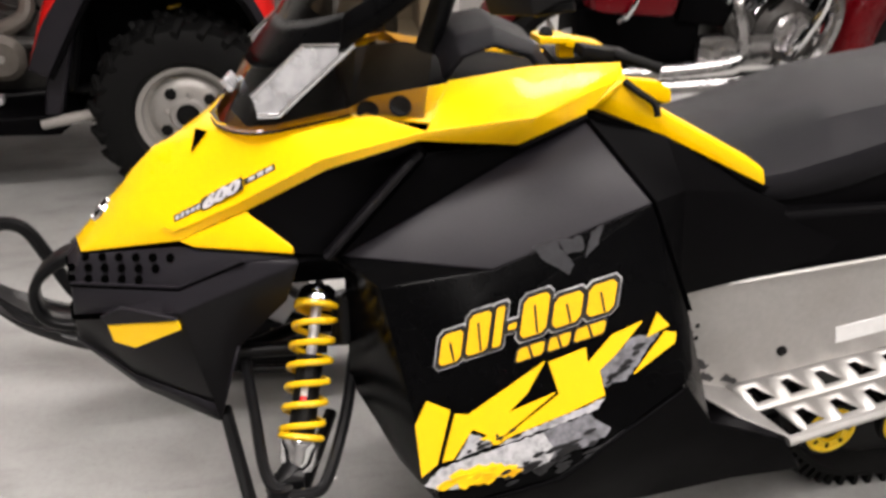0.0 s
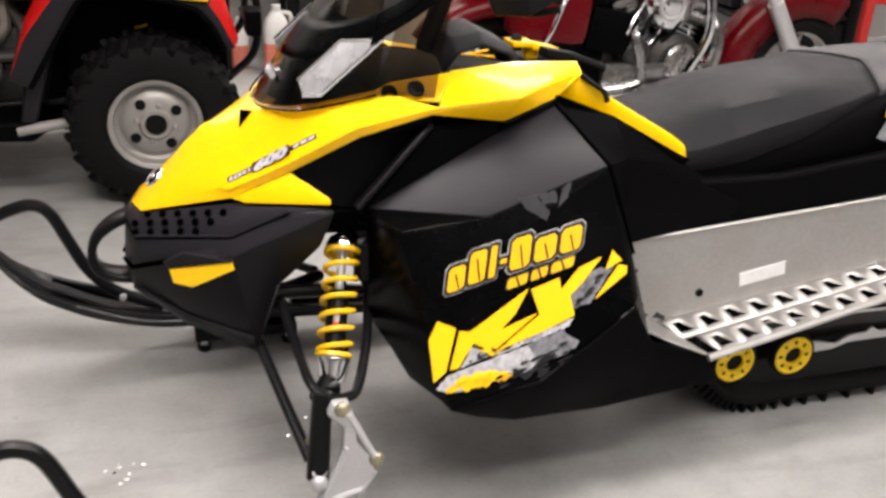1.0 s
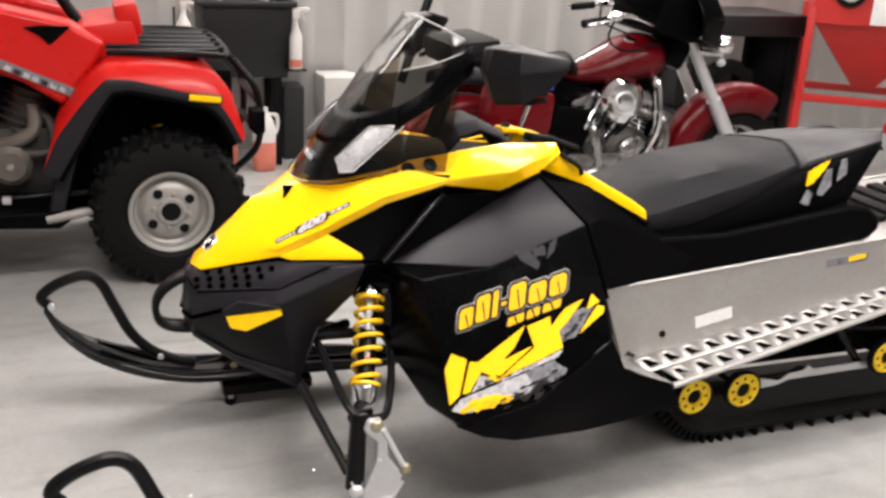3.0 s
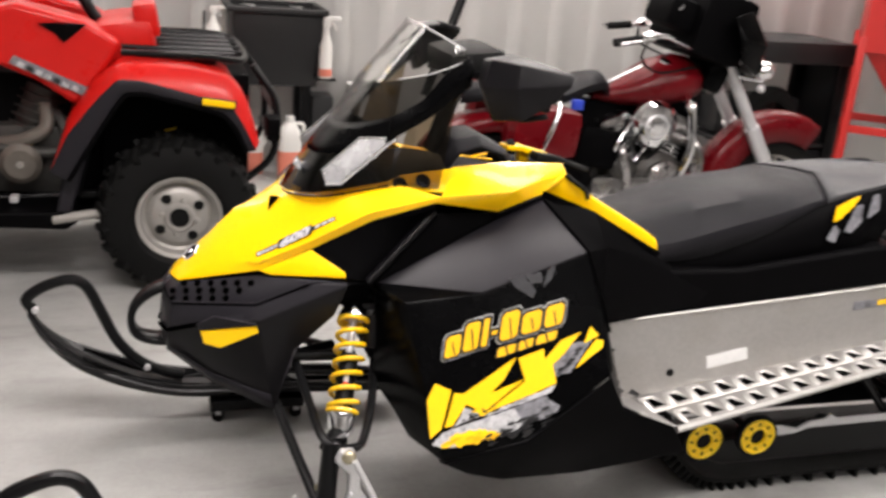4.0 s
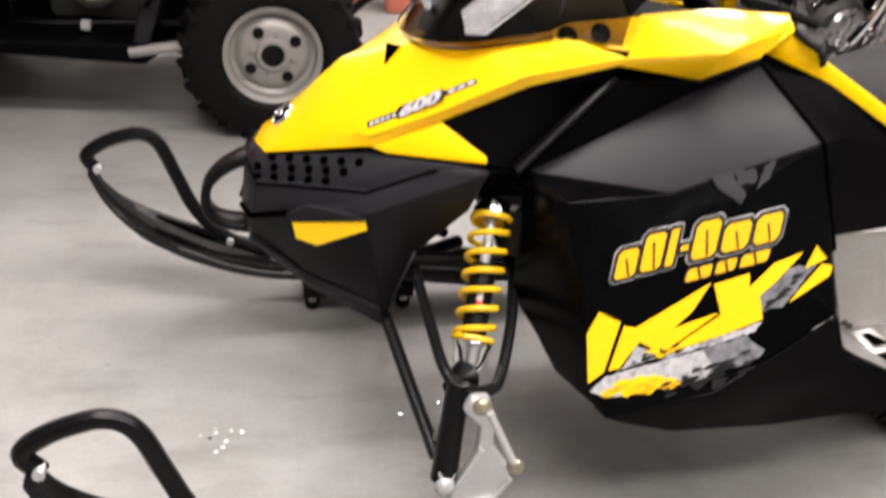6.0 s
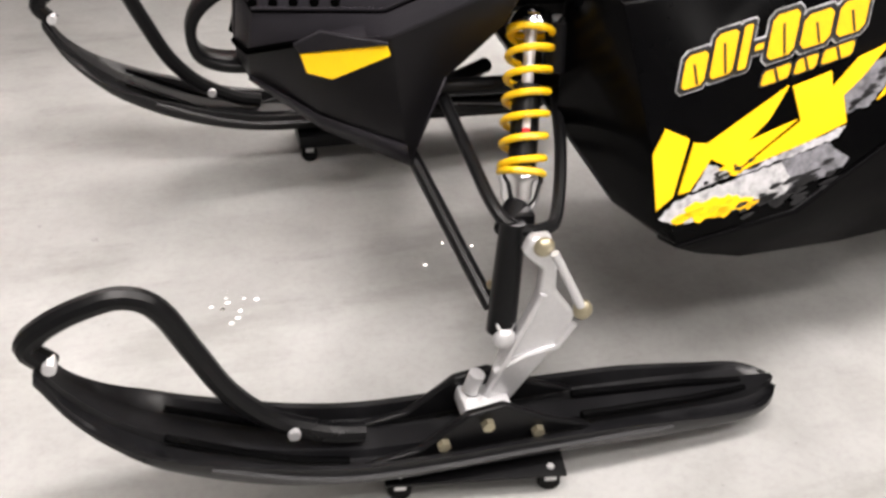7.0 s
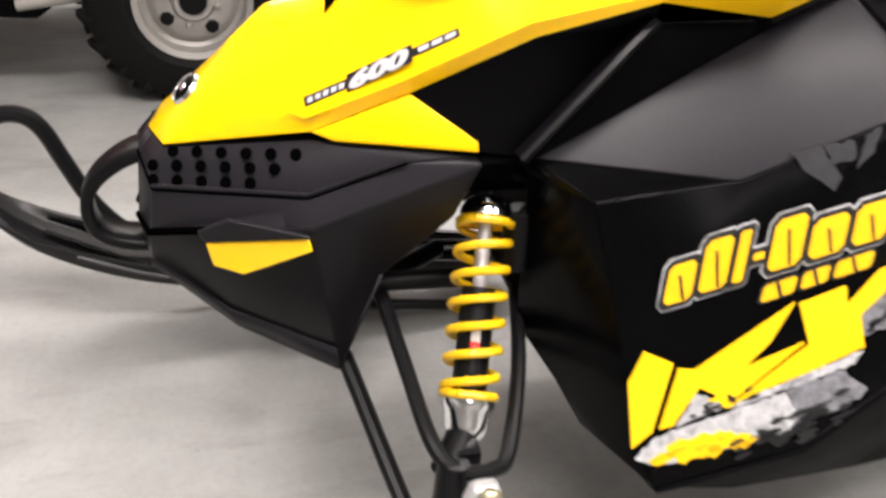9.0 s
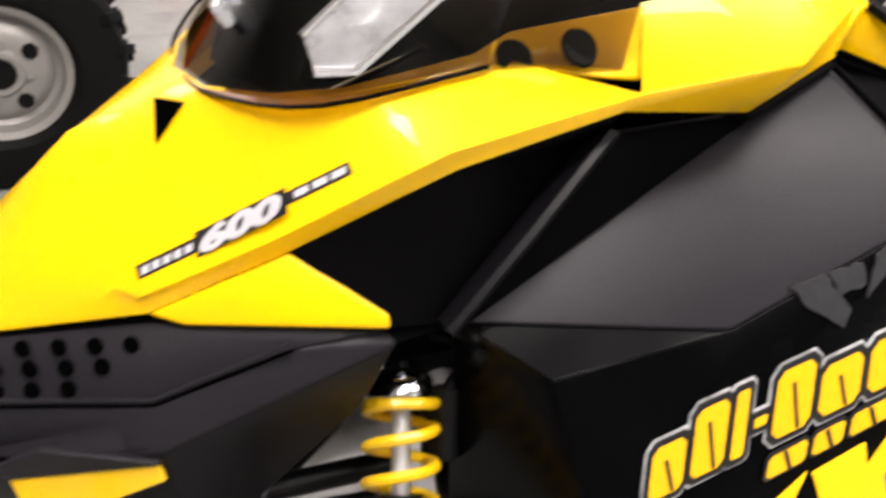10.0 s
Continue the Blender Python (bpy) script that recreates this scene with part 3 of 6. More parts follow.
def emblem():
    """A plain dark oval with a bright rim on the nose."""
    p, nrm = HOOD_TREE.find_nearest(Vector((-0.962, -0.006, 0.762)))[:2]
    if nrm.x > 0:
        nrm = -nrm
    e = part("nose_emblem", lathe([(0, 0.006), (0.014, 0.005), (0.022, 0.002), (0.024, -0.002)], p, nrm, 24), GLOSS, hood, "small dark oval nose emblem with bright rim")
    part("emblem_rim", lathe([(0.021, 0.002), (0.0235, 0.0045), (0.026, 0.0)], p, nrm, 24), CHROME, e)
    part("emblem_bar", lathe([(0, 0.008), (0.006, 0.007), (0.008, 0.004)], p, nrm, 12), CHROME, e)


emblem()


def vent_slot():
    pts = []
    for q in ((-0.762, -0.034, 0.910), (-0.732, -0.066, 0.908), (-0.742, -0.066, 0.848)):
        p, nrm = HOOD_TREE.find_nearest(Vector(q))[:2]
        pts.append(p + nrm * (0.003 if nrm.z > 0 else -0.003))
    bm = bmesh.new()
    bm.faces.new([bm.verts.new(p) for p in pts])
    part("vent_slot", bm, HOLE, hood, "dark triangular vent slot")


vent_slot()

# ---- windshield, dashboard and bars ----
def shield_rows():
    """Rows from the base up, each from the middle to the near edge."""
    return [
        [(-0.728, 0, 0.925), (-0.705, -0.09, 0.932), (-0.64, -0.18, 0.955), (-0.50, -0.215, 0.985), (-0.385, -0.25, 0.985)],
        [(-0.665, 0, 1.022), (-0.645, -0.085, 1.03), (-0.58, -0.165, 1.058), (-0.485, -0.212, 1.105), (-0.37, -0.25, 1.12)],
        [(-0.605, 0, 1.10), (-0.585, -0.08, 1.108), (-0.53, -0.155, 1.13), (-0.45, -0.21, 1.165), (-0.355, -0.25, 1.215)],
        [(-0.535, 0, 1.20), (-0.52, -0.075, 1.208), (-0.475, -0.145, 1.225), (-0.41, -0.20, 1.25), (-0.34, -0.245, 1.288)],
        [(-0.412, 0, 1.352), (-0.405, -0.07, 1.350), (-0.392, -0.13, 1.342), (-0.372, -0.18, 1.332), (-0.338, -0.215, 1.312)],
    ]


def shield_band(name, a, b, mat, label, cols=(0, 4), thick=0.0):
    rows = shield_rows()
    fine = []
    for k in range(5):
        t = k / 4
        row = [Vector(p).lerp(Vector(q), t) for p, q in zip(rows[a], rows[b])]
        row = [p for p in curve([tuple(p) for p in row], 4)][cols[0] * 4:cols[1] * 4 + 1]
        line = row
        if cols[0] == 0:
            line = [Vector((p.x, -p.y, p.z)) for p in row[:0:-1]] + row
        fine.append([tuple(p) for p in line])
    ob = part(name, loft(fine), mat, sled, label, thick, 0.0)
    if cols[0] != 0:
        fine = [[(x, -y, z) for x, y, z in r] for r in fine]
        part(name, loft(fine), mat, sled, label, thick, 0.0)
    return ob


shield_band("windshield_base", 0, 1, SMOKE, "smoked see-through headlight cover", (0, 3))
lip = [(-0.737, 0, 0.9235), (-0.714, -0.095, 0.930), (-0.644, -0.190, 0.951), (-0.50, -0.2165, 0.9845)]
lip_low = [Vector(p) for p in curve(lip, 4)]
lip_high = [Vector(p) for p in curve(shield_rows()[0][:4], 4)]
part("windshield_lip", loft([[(p.x, -p.y, p.z) for p in q[:0:-1]] + [tuple(p) for p in q] for q in (lip_low, lip_high)]), SMOKE, sled, "smoked lip lying over the yellow hood")
part("lip_edge", tube([(p.x, -p.y, p.z) for p in lip_low[:0:-1]] + lip_low, 0.0022, 6), GLOSS, sled)
shield_band("windshield_side", 0, 2, SMOKE, "amber-tinted smoked side deflector", (3, 4))
shield_band("windshield_band", 1, 2, GLOSS, "gloss black band of the windshield", (0, 3), 0.004)
shield_band("windshield_lower", 2, 3, SMOKE_GREY, "grey smoked windshield", (0, 4))
for s in (-1, 1):
    low = curve([(-0.515, s * 0.213, 1.085), (-0.43, s * 0.238, 1.145), (-0.37, s * 0.252, 1.195), (-0.325, s * 0.258, 1.235)], 4)
    high = curve([(-0.505, s * 0.212, 1.150), (-0.435, s * 0.226, 1.195), (-0.39, s * 0.236, 1.255), (-0.33, s * 0.252, 1.305)], 4)
    part("windshield_frame", loft([low, [(a + b) / 2 + Vector((0, s * 0.01, 0)) for a, b in zip(low, high)], high]), GLOSS, sled, "black side frame of the windshield", 0.008, 0.003)
shield_band("windshield_top", 3, 4, CLEAR, "clear upper windshield", (0, 4))

R4, R3 = shield_rows()[4], shield_rows()[3]
edge = curve([(x, y, z) for x, y, z in R4[::-1]] + [(x, -y, z) for x, y, z in R4[1:]], 3)
part("windshield_edge", tube(edge, 0.0024, 6), CLEAREDGE, sled, "bright cut edge of the clear windshield")
for s in (-1, 1):
    part("windshield_edge", tube(curve([(x, s * abs(y) * 1.005, z + 0.002) for x, y, z in R3[2:]]), 0.002, 6), CLEAREDGE, sled)



def headlight(s):
    """A faceted reflector with slanted ends behind the smoked cover."""
    P = {"a": (-0.656, 0.176, 1.010), "b": (-0.648, 0.186, 0.980), "c": (-0.614, 0.196, 0.982), "d": (-0.490, 0.217, 1.100), "e": (-0.567, 0.176, 1.090),
         "m": (-0.598, 0.191, 1.022), "n": (-0.552, 0.200, 1.052)}
    P = {k: (x, s * y, z) for k, (x, y, z) in P.items()}
    lamp = part("headlight", facets(P, [["a", "b", "m"], ["b", "c", "m"], ["a", "m", "e"], ["m", "n", "e"], ["n", "d", "e"], ["c", "d", "n", "m"]]), LAMPGLASS, sled, "bright reflector headlight behind smoked cover", 0.006, 0.001, 5)
    part("reflector_edge", tube([P["a"], P["e"], P["d"]], 0.0035, 6), CHROME, lamp)
    part("reflector_edge", tube([P["b"], P["c"], P["d"]], 0.0045, 6), CHROME, lamp)

headlight(-1)
headlight(1)
part("headlight_shroud", loft([[(-0.66, -0.14, 0.935), (-0.70, 0, 0.93), (-0.66, 0.14, 0.935)], [(-0.61, -0.12, 1.04), (-0.635, 0, 1.04), (-0.61, 0.12, 1.04)], [(-0.52, -0.12, 1.11), (-0.56, 0, 1.12), (-0.52, 0.12, 1.11)]]), DARKINSET, sled, "", 0.01)
part("nose_lamp", box(-0.692, -0.035, 0.992, 0.012, 0.055, 0.026, 0.005, (0, -35, -12)), LAMPGLASS, sled, "small bright lamp in the middle")
part("dashboard", facets({"a": (-0.50, -0.18, 0.98), "b": (-0.50, 0.18, 0.98), "c": (-0.36, 0.19, 0.985), "d": (-0.36, -0.19, 0.985), "e": (-0.16, -0.145, 0.965), "f": (-0.16, 0.145, 0.965), "g": (0.02, -0.12, 0.93), "h": (0.02, 0.12, 0.93)}, [["a", "b", "c", "d"], ["d", "c", "f", "e"], ["e", "f", "h", "g"]]), DARKINSET, sled, "dull black dashboard tray", 0.03, 0.008)
part("gauge_pod", loft([[(-0.33, -0.11, 1.0), (-0.30, -0.12, 1.045), (-0.24, -0.115, 1.062), (-0.17, -0.10, 1.035), (-0.12, -0.09, 0.975)], [(-0.33, -0.06, 1.02), (-0.30, -0.07, 1.066), (-0.23, -0.065, 1.078), (-0.15, -0.06, 1.04), (-0.10, -0.05, 0.975)],
                         [(-0.33, 0.06, 1.02), (-0.30, 0.07, 1.066), (-0.23, 0.065, 1.078), (-0.15, 0.06, 1.04), (-0.10, 0.05, 0.975)], [(-0.33, 0.11, 1.0), (-0.30, 0.12, 1.045), (-0.24, 0.115, 1.062), (-0.17, 0.10, 1.035), (-0.12, 0.09, 0.975)]]), VINYL, sled, "dark grey moulded gauge pod", 0.012, 0.006, 60)
for bx, by, bz in ((-0.47, -0.205, 0.985), (-0.42, -0.23, 1.0)):
    part("rubber_grommet", lathe([(0.0, 0.004), (0.017, 0.004), (0.019, 0.0)], (bx, by, bz), (0.1, -0.75, 0.65), 16), RUBBER, sled)
part("dash_insert", facets({"a": (-0.52, -0.185, 0.976), "b": (-0.372, -0.262, 0.980), "c": (-0.335, -0.195, 1.024), "d": (-0.46, -0.172, 1.0)}, [["a", "b", "c", "d"]]), YELLOW, sled, "yellow insert below the smoked deflector", 0.006, 0.003)
bracket = part("yellow_bracket", join(box(-0.108, 0.0, 1.033, 0.062, 0.05, 0.014, 0.005, (0, 4, 8)), box(-0.048, 0.005, 1.019, 0.078, 0.042, 0.018, 0.006, (0, 14, 8)), box(-0.075, 0.01, 1.0, 0.03, 0.03, 0.06, 0.004)), YELLOW, sled, "small yellow stepped bracket on the dash")
part("tether_switch", lathe([(0, 0.012), (0.011, 0.011), (0.014, 0.0)], (-0.118, -0.005, 1.04), (-0.2, -0.5, 1), 14), RUBBER, bracket)
part("switch_block", join(box(-0.02, -0.04, 1.012, 0.10, 0.04, 0.022, 0.006, (0, 12, 10)), rod((0.0, -0.05, 1.012), (0.085, -0.07, 0.985), 0.010), box(-0.04, 0.03, 0.97, 0.12, 0.10, 0.05, 0.01)), RUBBER, sled, "black switch block and lever behind the cheek")
part("steering_post", rod((-0.34, 0, 1.02), (-0.27, 0, 1.23), 0.022), STEELBLACK, sled)
part("handlebar", tube(curve([(-0.20, -0.40, 1.245), (-0.25, -0.25, 1.255), (-0.28, -0.1, 1.24), (-0.28, 0.1, 1.24), (-0.25, 0.25, 1.255), (-0.20, 0.40, 1.245)]), 0.012), STEELBLACK, sled, "black handlebar")
part("bar_pad", box(-0.27, -0.02, 1.265, 0.15, 0.24, 0.07, 0.025, (0, -6, 0)), RUBBER, sled, "black padded handlebar cover")
for s in (-1, 1):
    part("hand_guard", loft([[(-0.30, s * 0.30, 1.19), (-0.305, s * 0.36, 1.175), (-0.255, s * 0.41, 1.185), (-0.195, s * 0.43, 1.225)],
                             [(-0.325, s * 0.29, 1.255), (-0.335, s * 0.36, 1.25), (-0.275, s * 0.425, 1.26), (-0.155, s * 0.44, 1.272)],
                             [(-0.315, s * 0.29, 1.305), (-0.32, s * 0.36, 1.312), (-0.265, s * 0.41, 1.31), (-0.148, s * 0.43, 1.292)],
                             [(-0.25, s * 0.29, 1.318), (-0.245, s * 0.35, 1.322), (-0.215, s * 0.39, 1.315), (-0.15, s * 0.42, 1.298)]]), COWL, sled, "black plastic hand guard", 0.012, 0.006)
    part("lever_mount", join(box(-0.20, s * 0.33, 1.225, 0.08, 0.06, 0.05, 0.01, (0, 12, 0)), tube(curve([(-0.22, s * 0.34, 1.21), (-0.25, s * 0.38, 1.185), (-0.20, s * 0.42, 1.20)]), 0.007, 6)), RUBBER, sled, "black brake lever mount")
    part("grip", rod((-0.24, s * 0.28, 1.252), (-0.197, s * 0.41, 1.245), 0.017), RUBBER, sled, "ribbed rubber grip")

# ---- graphics on the side panel ----
side_panel = [o for o in sled.children if o.name == "side_panel"][0]


def torn(outline, amount, seed):
    """The outline with ragged edges, like a printed brush stroke."""
    rng = random.Random(seed)
    out = []
    for i, p in enumerate(outline):
        a, b = Vector(p), Vector(outline[(i + 1) % len(outline)])
        n = max(1, int((b - a).length / 0.007))
        side = Vector((a.y - b.y, b.x - a.x)).normalized()
        for k in range(n):
            q = a.lerp(b, k / n) + (side * rng.uniform(-amount, amount) if k else Vector((0, 0)))
            out.append((q.x, q.y))
    return out


def graphic(name, outline, mat, lift=0.001):
    return flat_piece([(x, z + 0.004) for x, z in outline], side_y, lift, mat, name, side_panel, "", 0.0012)


for outline in (
    [(-0.412, 0.556), (-0.374, 0.541), (-0.401, 0.458), (-0.428, 0.438), (-0.433, 0.519)],
    [(-0.367, 0.535), (-0.345, 0.533), (-0.214, 0.613), (-0.245, 0.566), (-0.28, 0.534), (-0.221, 0.556), (-0.199, 0.564), (-0.259, 0.521), (-0.297, 0.493), (-0.339, 0.511), (-0.374, 0.465), (-0.392, 0.461)],
    [(-0.208, 0.611), (-0.145, 0.632), (-0.143, 0.609), (-0.1, 0.651), (-0.05, 0.671), (-0.095, 0.622), (-0.124, 0.597), (-0.117, 0.558), (-0.178, 0.533), (-0.266, 0.502), (-0.293, 0.491), (-0.253, 0.52), (-0.193, 0.561)],
    [(-0.024, 0.684), (-0.005, 0.664), (-0.043, 0.646)],
    [(-0.012, 0.655), (0.006, 0.652), (0.003, 0.637), (-0.068, 0.589), (-0.042, 0.621)],
):
    graphic("yellow_graphic", outline, DECAL, 0.0022)
for k, outline in enumerate((
    [(-0.363, 0.45), (-0.31, 0.459), (-0.261, 0.448), (-0.311, 0.429), (-0.366, 0.42), (-0.384, 0.438)],
    [(-0.33, 0.497), (-0.31, 0.505), (-0.285, 0.495), (-0.30, 0.486)],
)):
    graphic("yellow_graphic", torn(outline, 0.004, 31 + k), DECAL, 0.0030)
for outline in (
    [(-0.122, 0.599), (-0.069, 0.645), (-0.022, 0.653), (-0.048, 0.621), (-0.08, 0.581), (-0.12, 0.571)],
    [(-0.223, 0.502), (-0.147, 0.528), (-0.11, 0.506), (-0.121, 0.492), (-0.154, 0.478), (-0.192, 0.471), (-0.237, 0.44), (-0.255, 0.458)],
):
    graphic("grey_graphic", torn(outline, 0.0022, 5), DECAL_GREY, 0.0016)
for outline in (
    [(-0.424, 0.425), (-0.395, 0.451), (-0.279, 0.486), (-0.223, 0.502), (-0.205, 0.474), (-0.224, 0.445), (-0.28, 0.442), (-0.354, 0.422), (-0.403, 0.417)],
    [(-0.343, 0.504), (-0.301, 0.489), (-0.37, 0.464)],
    [(-0.263, 0.501), (-0.118, 0.553), (-0.13, 0.537), (-0.216, 0.509), (-0.297, 0.485)],
):
    graphic("white_graphic", torn(outline, 0.0018, 8), DECAL_LIGHT, 0.0024)


def flecks():
    """Brush-like slivers where the printed strokes break up."""
    rng = random.Random(47)

    def sliver(x, z, length, wide, mat, lift):
        d, q = Vector((0.94, 0.34)), Vector((-0.34, 0.94))
        p = Vector((x, z))
        outline = [p - d * length, p - d * length * 0.3 + q * wide, p + d * length * 0.5 + q * wide * 0.6, p + d * length, p + d * length * 0.2 - q * wide * 0.7, p - d * length * 0.6 - q * wide]
        graphic("print_fleck", torn([tuple(o) for o in outline], wide * 0.35, rng.randrange(999)), mat, lift)

    for _ in range(34):
        f = rng.random()
        sliver(-0.30 + 0.19 * f, 0.432 + 0.062 * f + rng.gauss(0, 0.008), rng.uniform(0.006, 0.022), rng.uniform(0.0015, 0.0045), DECAL_BLACK, 0.0042)
    for _ in range(16):
        f = rng.random()
        sliver(-0.41 + 0.14 * f, 0.426 + 0.022 * f + rng.gauss(0, 0.006), rng.uniform(0.006, 0.020), rng.uniform(0.002, 0.005), DECAL if rng.random() < 0.5 else MARK, 0.0046)
    for _ in range(12):
        f = rng.random()
        sliver(-0.35 + 0.09 * f, 0.478 + 0.03 * f + rng.gauss(0, 0.005), rng.uniform(0.003, 0.010), rng.uniform(0.0012, 0.003), DECAL_BLACK, 0.0042)
    for _ in range(8):
        f = rng.random()
        sliver(-0.115 + 0.06 * f, 0.585 + 0.045 * f + rng.gauss(0, 0.006), rng.uniform(0.006, 0.016), rng.uniform(0.0015, 0.004), DECAL_BLACK, 0.0042)


flecks()
# three faint grey lobes above the mark
for k, outline in enumerate((
    [(-0.224, 0.786), (-0.187, 0.797), (-0.157, 0.76), (-0.166, 0.744), (-0.204, 0.765)],
    [(-0.183, 0.797), (-0.142, 0.802), (-0.139, 0.783), (-0.17, 0.774)],
    [(-0.106, 0.818), (-0.127, 0.808), (-0.138, 0.769), (-0.115, 0.79)],
)):
    graphic("faint_graphic", torn(outline, 0.002, 70 + k), DIM_GREY, 0.0010)


def lettering():
    """The maker's mark as plain slanted shapes with a grey outline."""
    origin, run, lean = Vector((-0.389, 0.611)), Vector((0.296, 0.080)), Vector((0.010, 0.048))
    def shape(u0, u1, v0, v1, grow=0.0, cut=0.16):
        """A slanted block with its corners cut."""
        e = run.normalized()
        wide, high = (u1 - u0) * run.length + 2 * grow, (v1 - v0) * lean.length + 2 * grow
        c = cut * min(wide, high)
        pts = []
        for u, v, gu, gv in ((u0, v0, -1, -1), (u1, v0, 1, -1), (u1, v1, 1, 1), (u0, v1, -1, 1)):
            p = origin + run * u + lean * v + e * gu * grow + lean.normalized() * gv * grow
            a, b = p - e * gu * c, p - lean.normalized() * gv * c
            pts += [tuple(b), tuple(a)] if gu * gv > 0 else [tuple(a), tuple(b)]
        return pts
    strokes = [(0.0, 0.125, -0.05, 0.95), (0.15, 0.275, 0.0, 1.3), (0.3, 0.35, 0.0, 1.3), (0.38, 0.43, 0.42, 0.62), (0.455, 0.605, 0.0, 1.3), (0.635, 0.80, 0.0, 1.0), (0.83, 0.99, 0.0, 1.02)]
    for s in strokes:
        graphic("mark_outline", shape(*s, 0.0075), DECAL_LIGHT, 0.0006)
    for s in strokes:
        graphic("mark_gap", shape(*s, 0.0058), DECAL_BLACK, 0.0012)
    for s in strokes:
        block = graphic("mark_shape", shape(*s, -0.0005), MARK, 0.0019)
        if s[1] - s[0] > 0.1:
            middle = s[0] + (s[1] - s[0]) * 0.52
            slash = [(middle + 0.016, s[2] + 0.06), (middle + 0.028, s[2] + 0.06), (middle - 0.008, s[3] - 0.30), (middle - 0.020, s[3] - 0.30)]
            graphic("mark_slot", [tuple(origin + run * u + lean * v) for u, v in slash], DECAL_BLACK, 0.0033)
    origin, run, lean = Vector((-0.262, 0.613)), Vector((0.147, 0.043)), Vector((0.006, 0.020))
    for u0, u1 in ((0.0, 0.3), (0.36, 0.6), (0.66, 1.0)):
        graphic("mark_gap", shape(u0, u1, 0.0, 1.0, 0.003), DECAL_BLACK, 0.0024)
        graphic("mark_shape", shape(u0, u1, 0.0, 1.0), MARK, 0.0033)
        m = (u0 + u1) / 2
        graphic("mark_slot", [tuple(origin + run * u + lean * v) for u, v in ((m + 0.02, 0.0), (m + 0.05, 0.0), (m - 0.02, 1.0), (m - 0.05, 1.0))], DECAL_BLACK, 0.0047)


lettering()


# engine label on the hood
def hood_label():
    a, b = Vector((-0.806, -0.168, 0.792)), Vector((-0.636, -0.24, 0.908))
    u = (b - a).normalized()
    nrm = Vector((-0.42, -0.72, 0.55))
    nrm = (nrm - u * nrm.dot(u)).normalized()
    v = nrm.cross(u)
    if v.z < 0:
        v = -v
    length = (b - a).length
    tree = HOOD_TREE

    def laid(p, q, lift):
        """A point of the label, laid on the hood."""
        base = a + u * p + v * q
        hit = tree.ray_cast(base + nrm * 0.2, -nrm)[0]
        return (hit or base) + nrm * lift

    def bar(name, u0, u1, v0, v1, lift, mat, skew=0.0):
        n = 8
        rows = [[laid(length * (u0 + (u1 - u0) * k / n) + skew * q, q, lift) for k in range(n + 1)] for q in (v0, (v0 + v1) / 2, v1)]
        return part(name, loft(rows), mat, hood)

    bar("label_back", 0.0, 0.32, 0.0, 0.013, 0.0010, DECAL_BLACK)
    # the middle plate stands flat, a little proud of the curved hood
    highs = [(laid(length * k / 20, q, 0.0) - a).dot(nrm) for k in range(6, 15) for q in (-0.006, 0.007, 0.020)]
    level = max(highs) + 0.0015

    def flat(p, q, lift):
        return a + u * p + v * q + nrm * (level + lift)

    bm = bmesh.new()
    bm.faces.new([bm.verts.new(flat(length * p + 0.3 * q, q, 0.0)) for p, q in ((0.28, -0.0050), (0.712, -0.0050), (0.712, 0.0160), (0.28, 0.0160))])
    part("label_back", bm, DECAL_BLACK, hood)
    bar("label_back", 0.70, 1.0, 0.003, 0.014, 0.0010, DECAL_BLACK)
    for k in range(5):
        bar("label_stroke", 0.015 + k * 0.052, 0.05 + k * 0.052, 0.0025, 0.0095, 0.0020, LABEL_SILVER, 0.3)
    for k in range(3):
        bar("label_stroke", 0.735 + k * 0.085, 0.80 + k * 0.085, 0.0055, 0.0115, 0.0020, LABEL_SILVER, 0.3)
    text = bpy.data.curves.new("label_number", "FONT")
    text.body, text.size, text.shear, text.bevel_depth, text.offset = "600", 0.0245, 0.35, 0.0010, 0.0005
    made = bpy.data.objects.new("label_number", text)
    scene.collection.objects.link(made)
    bpy.context.view_layer.update()
    me = bpy.data.meshes.new_from_object(made.evaluated_get(bpy.context.evaluated_depsgraph_get()))
    bpy.data.objects.remove(made)
    wide = max(q.co.x for q in me.vertices)
    for q in me.vertices:
        q.co = flat(length * 0.285 + q.co.x / wide * length * 0.42, q.co.y - 0.0035, 0.0014 + q.co.z)
    me.materials.append(LABEL_SILVER)
    ob = new("label_number", me)
    ob.parent = hood


hood_label()


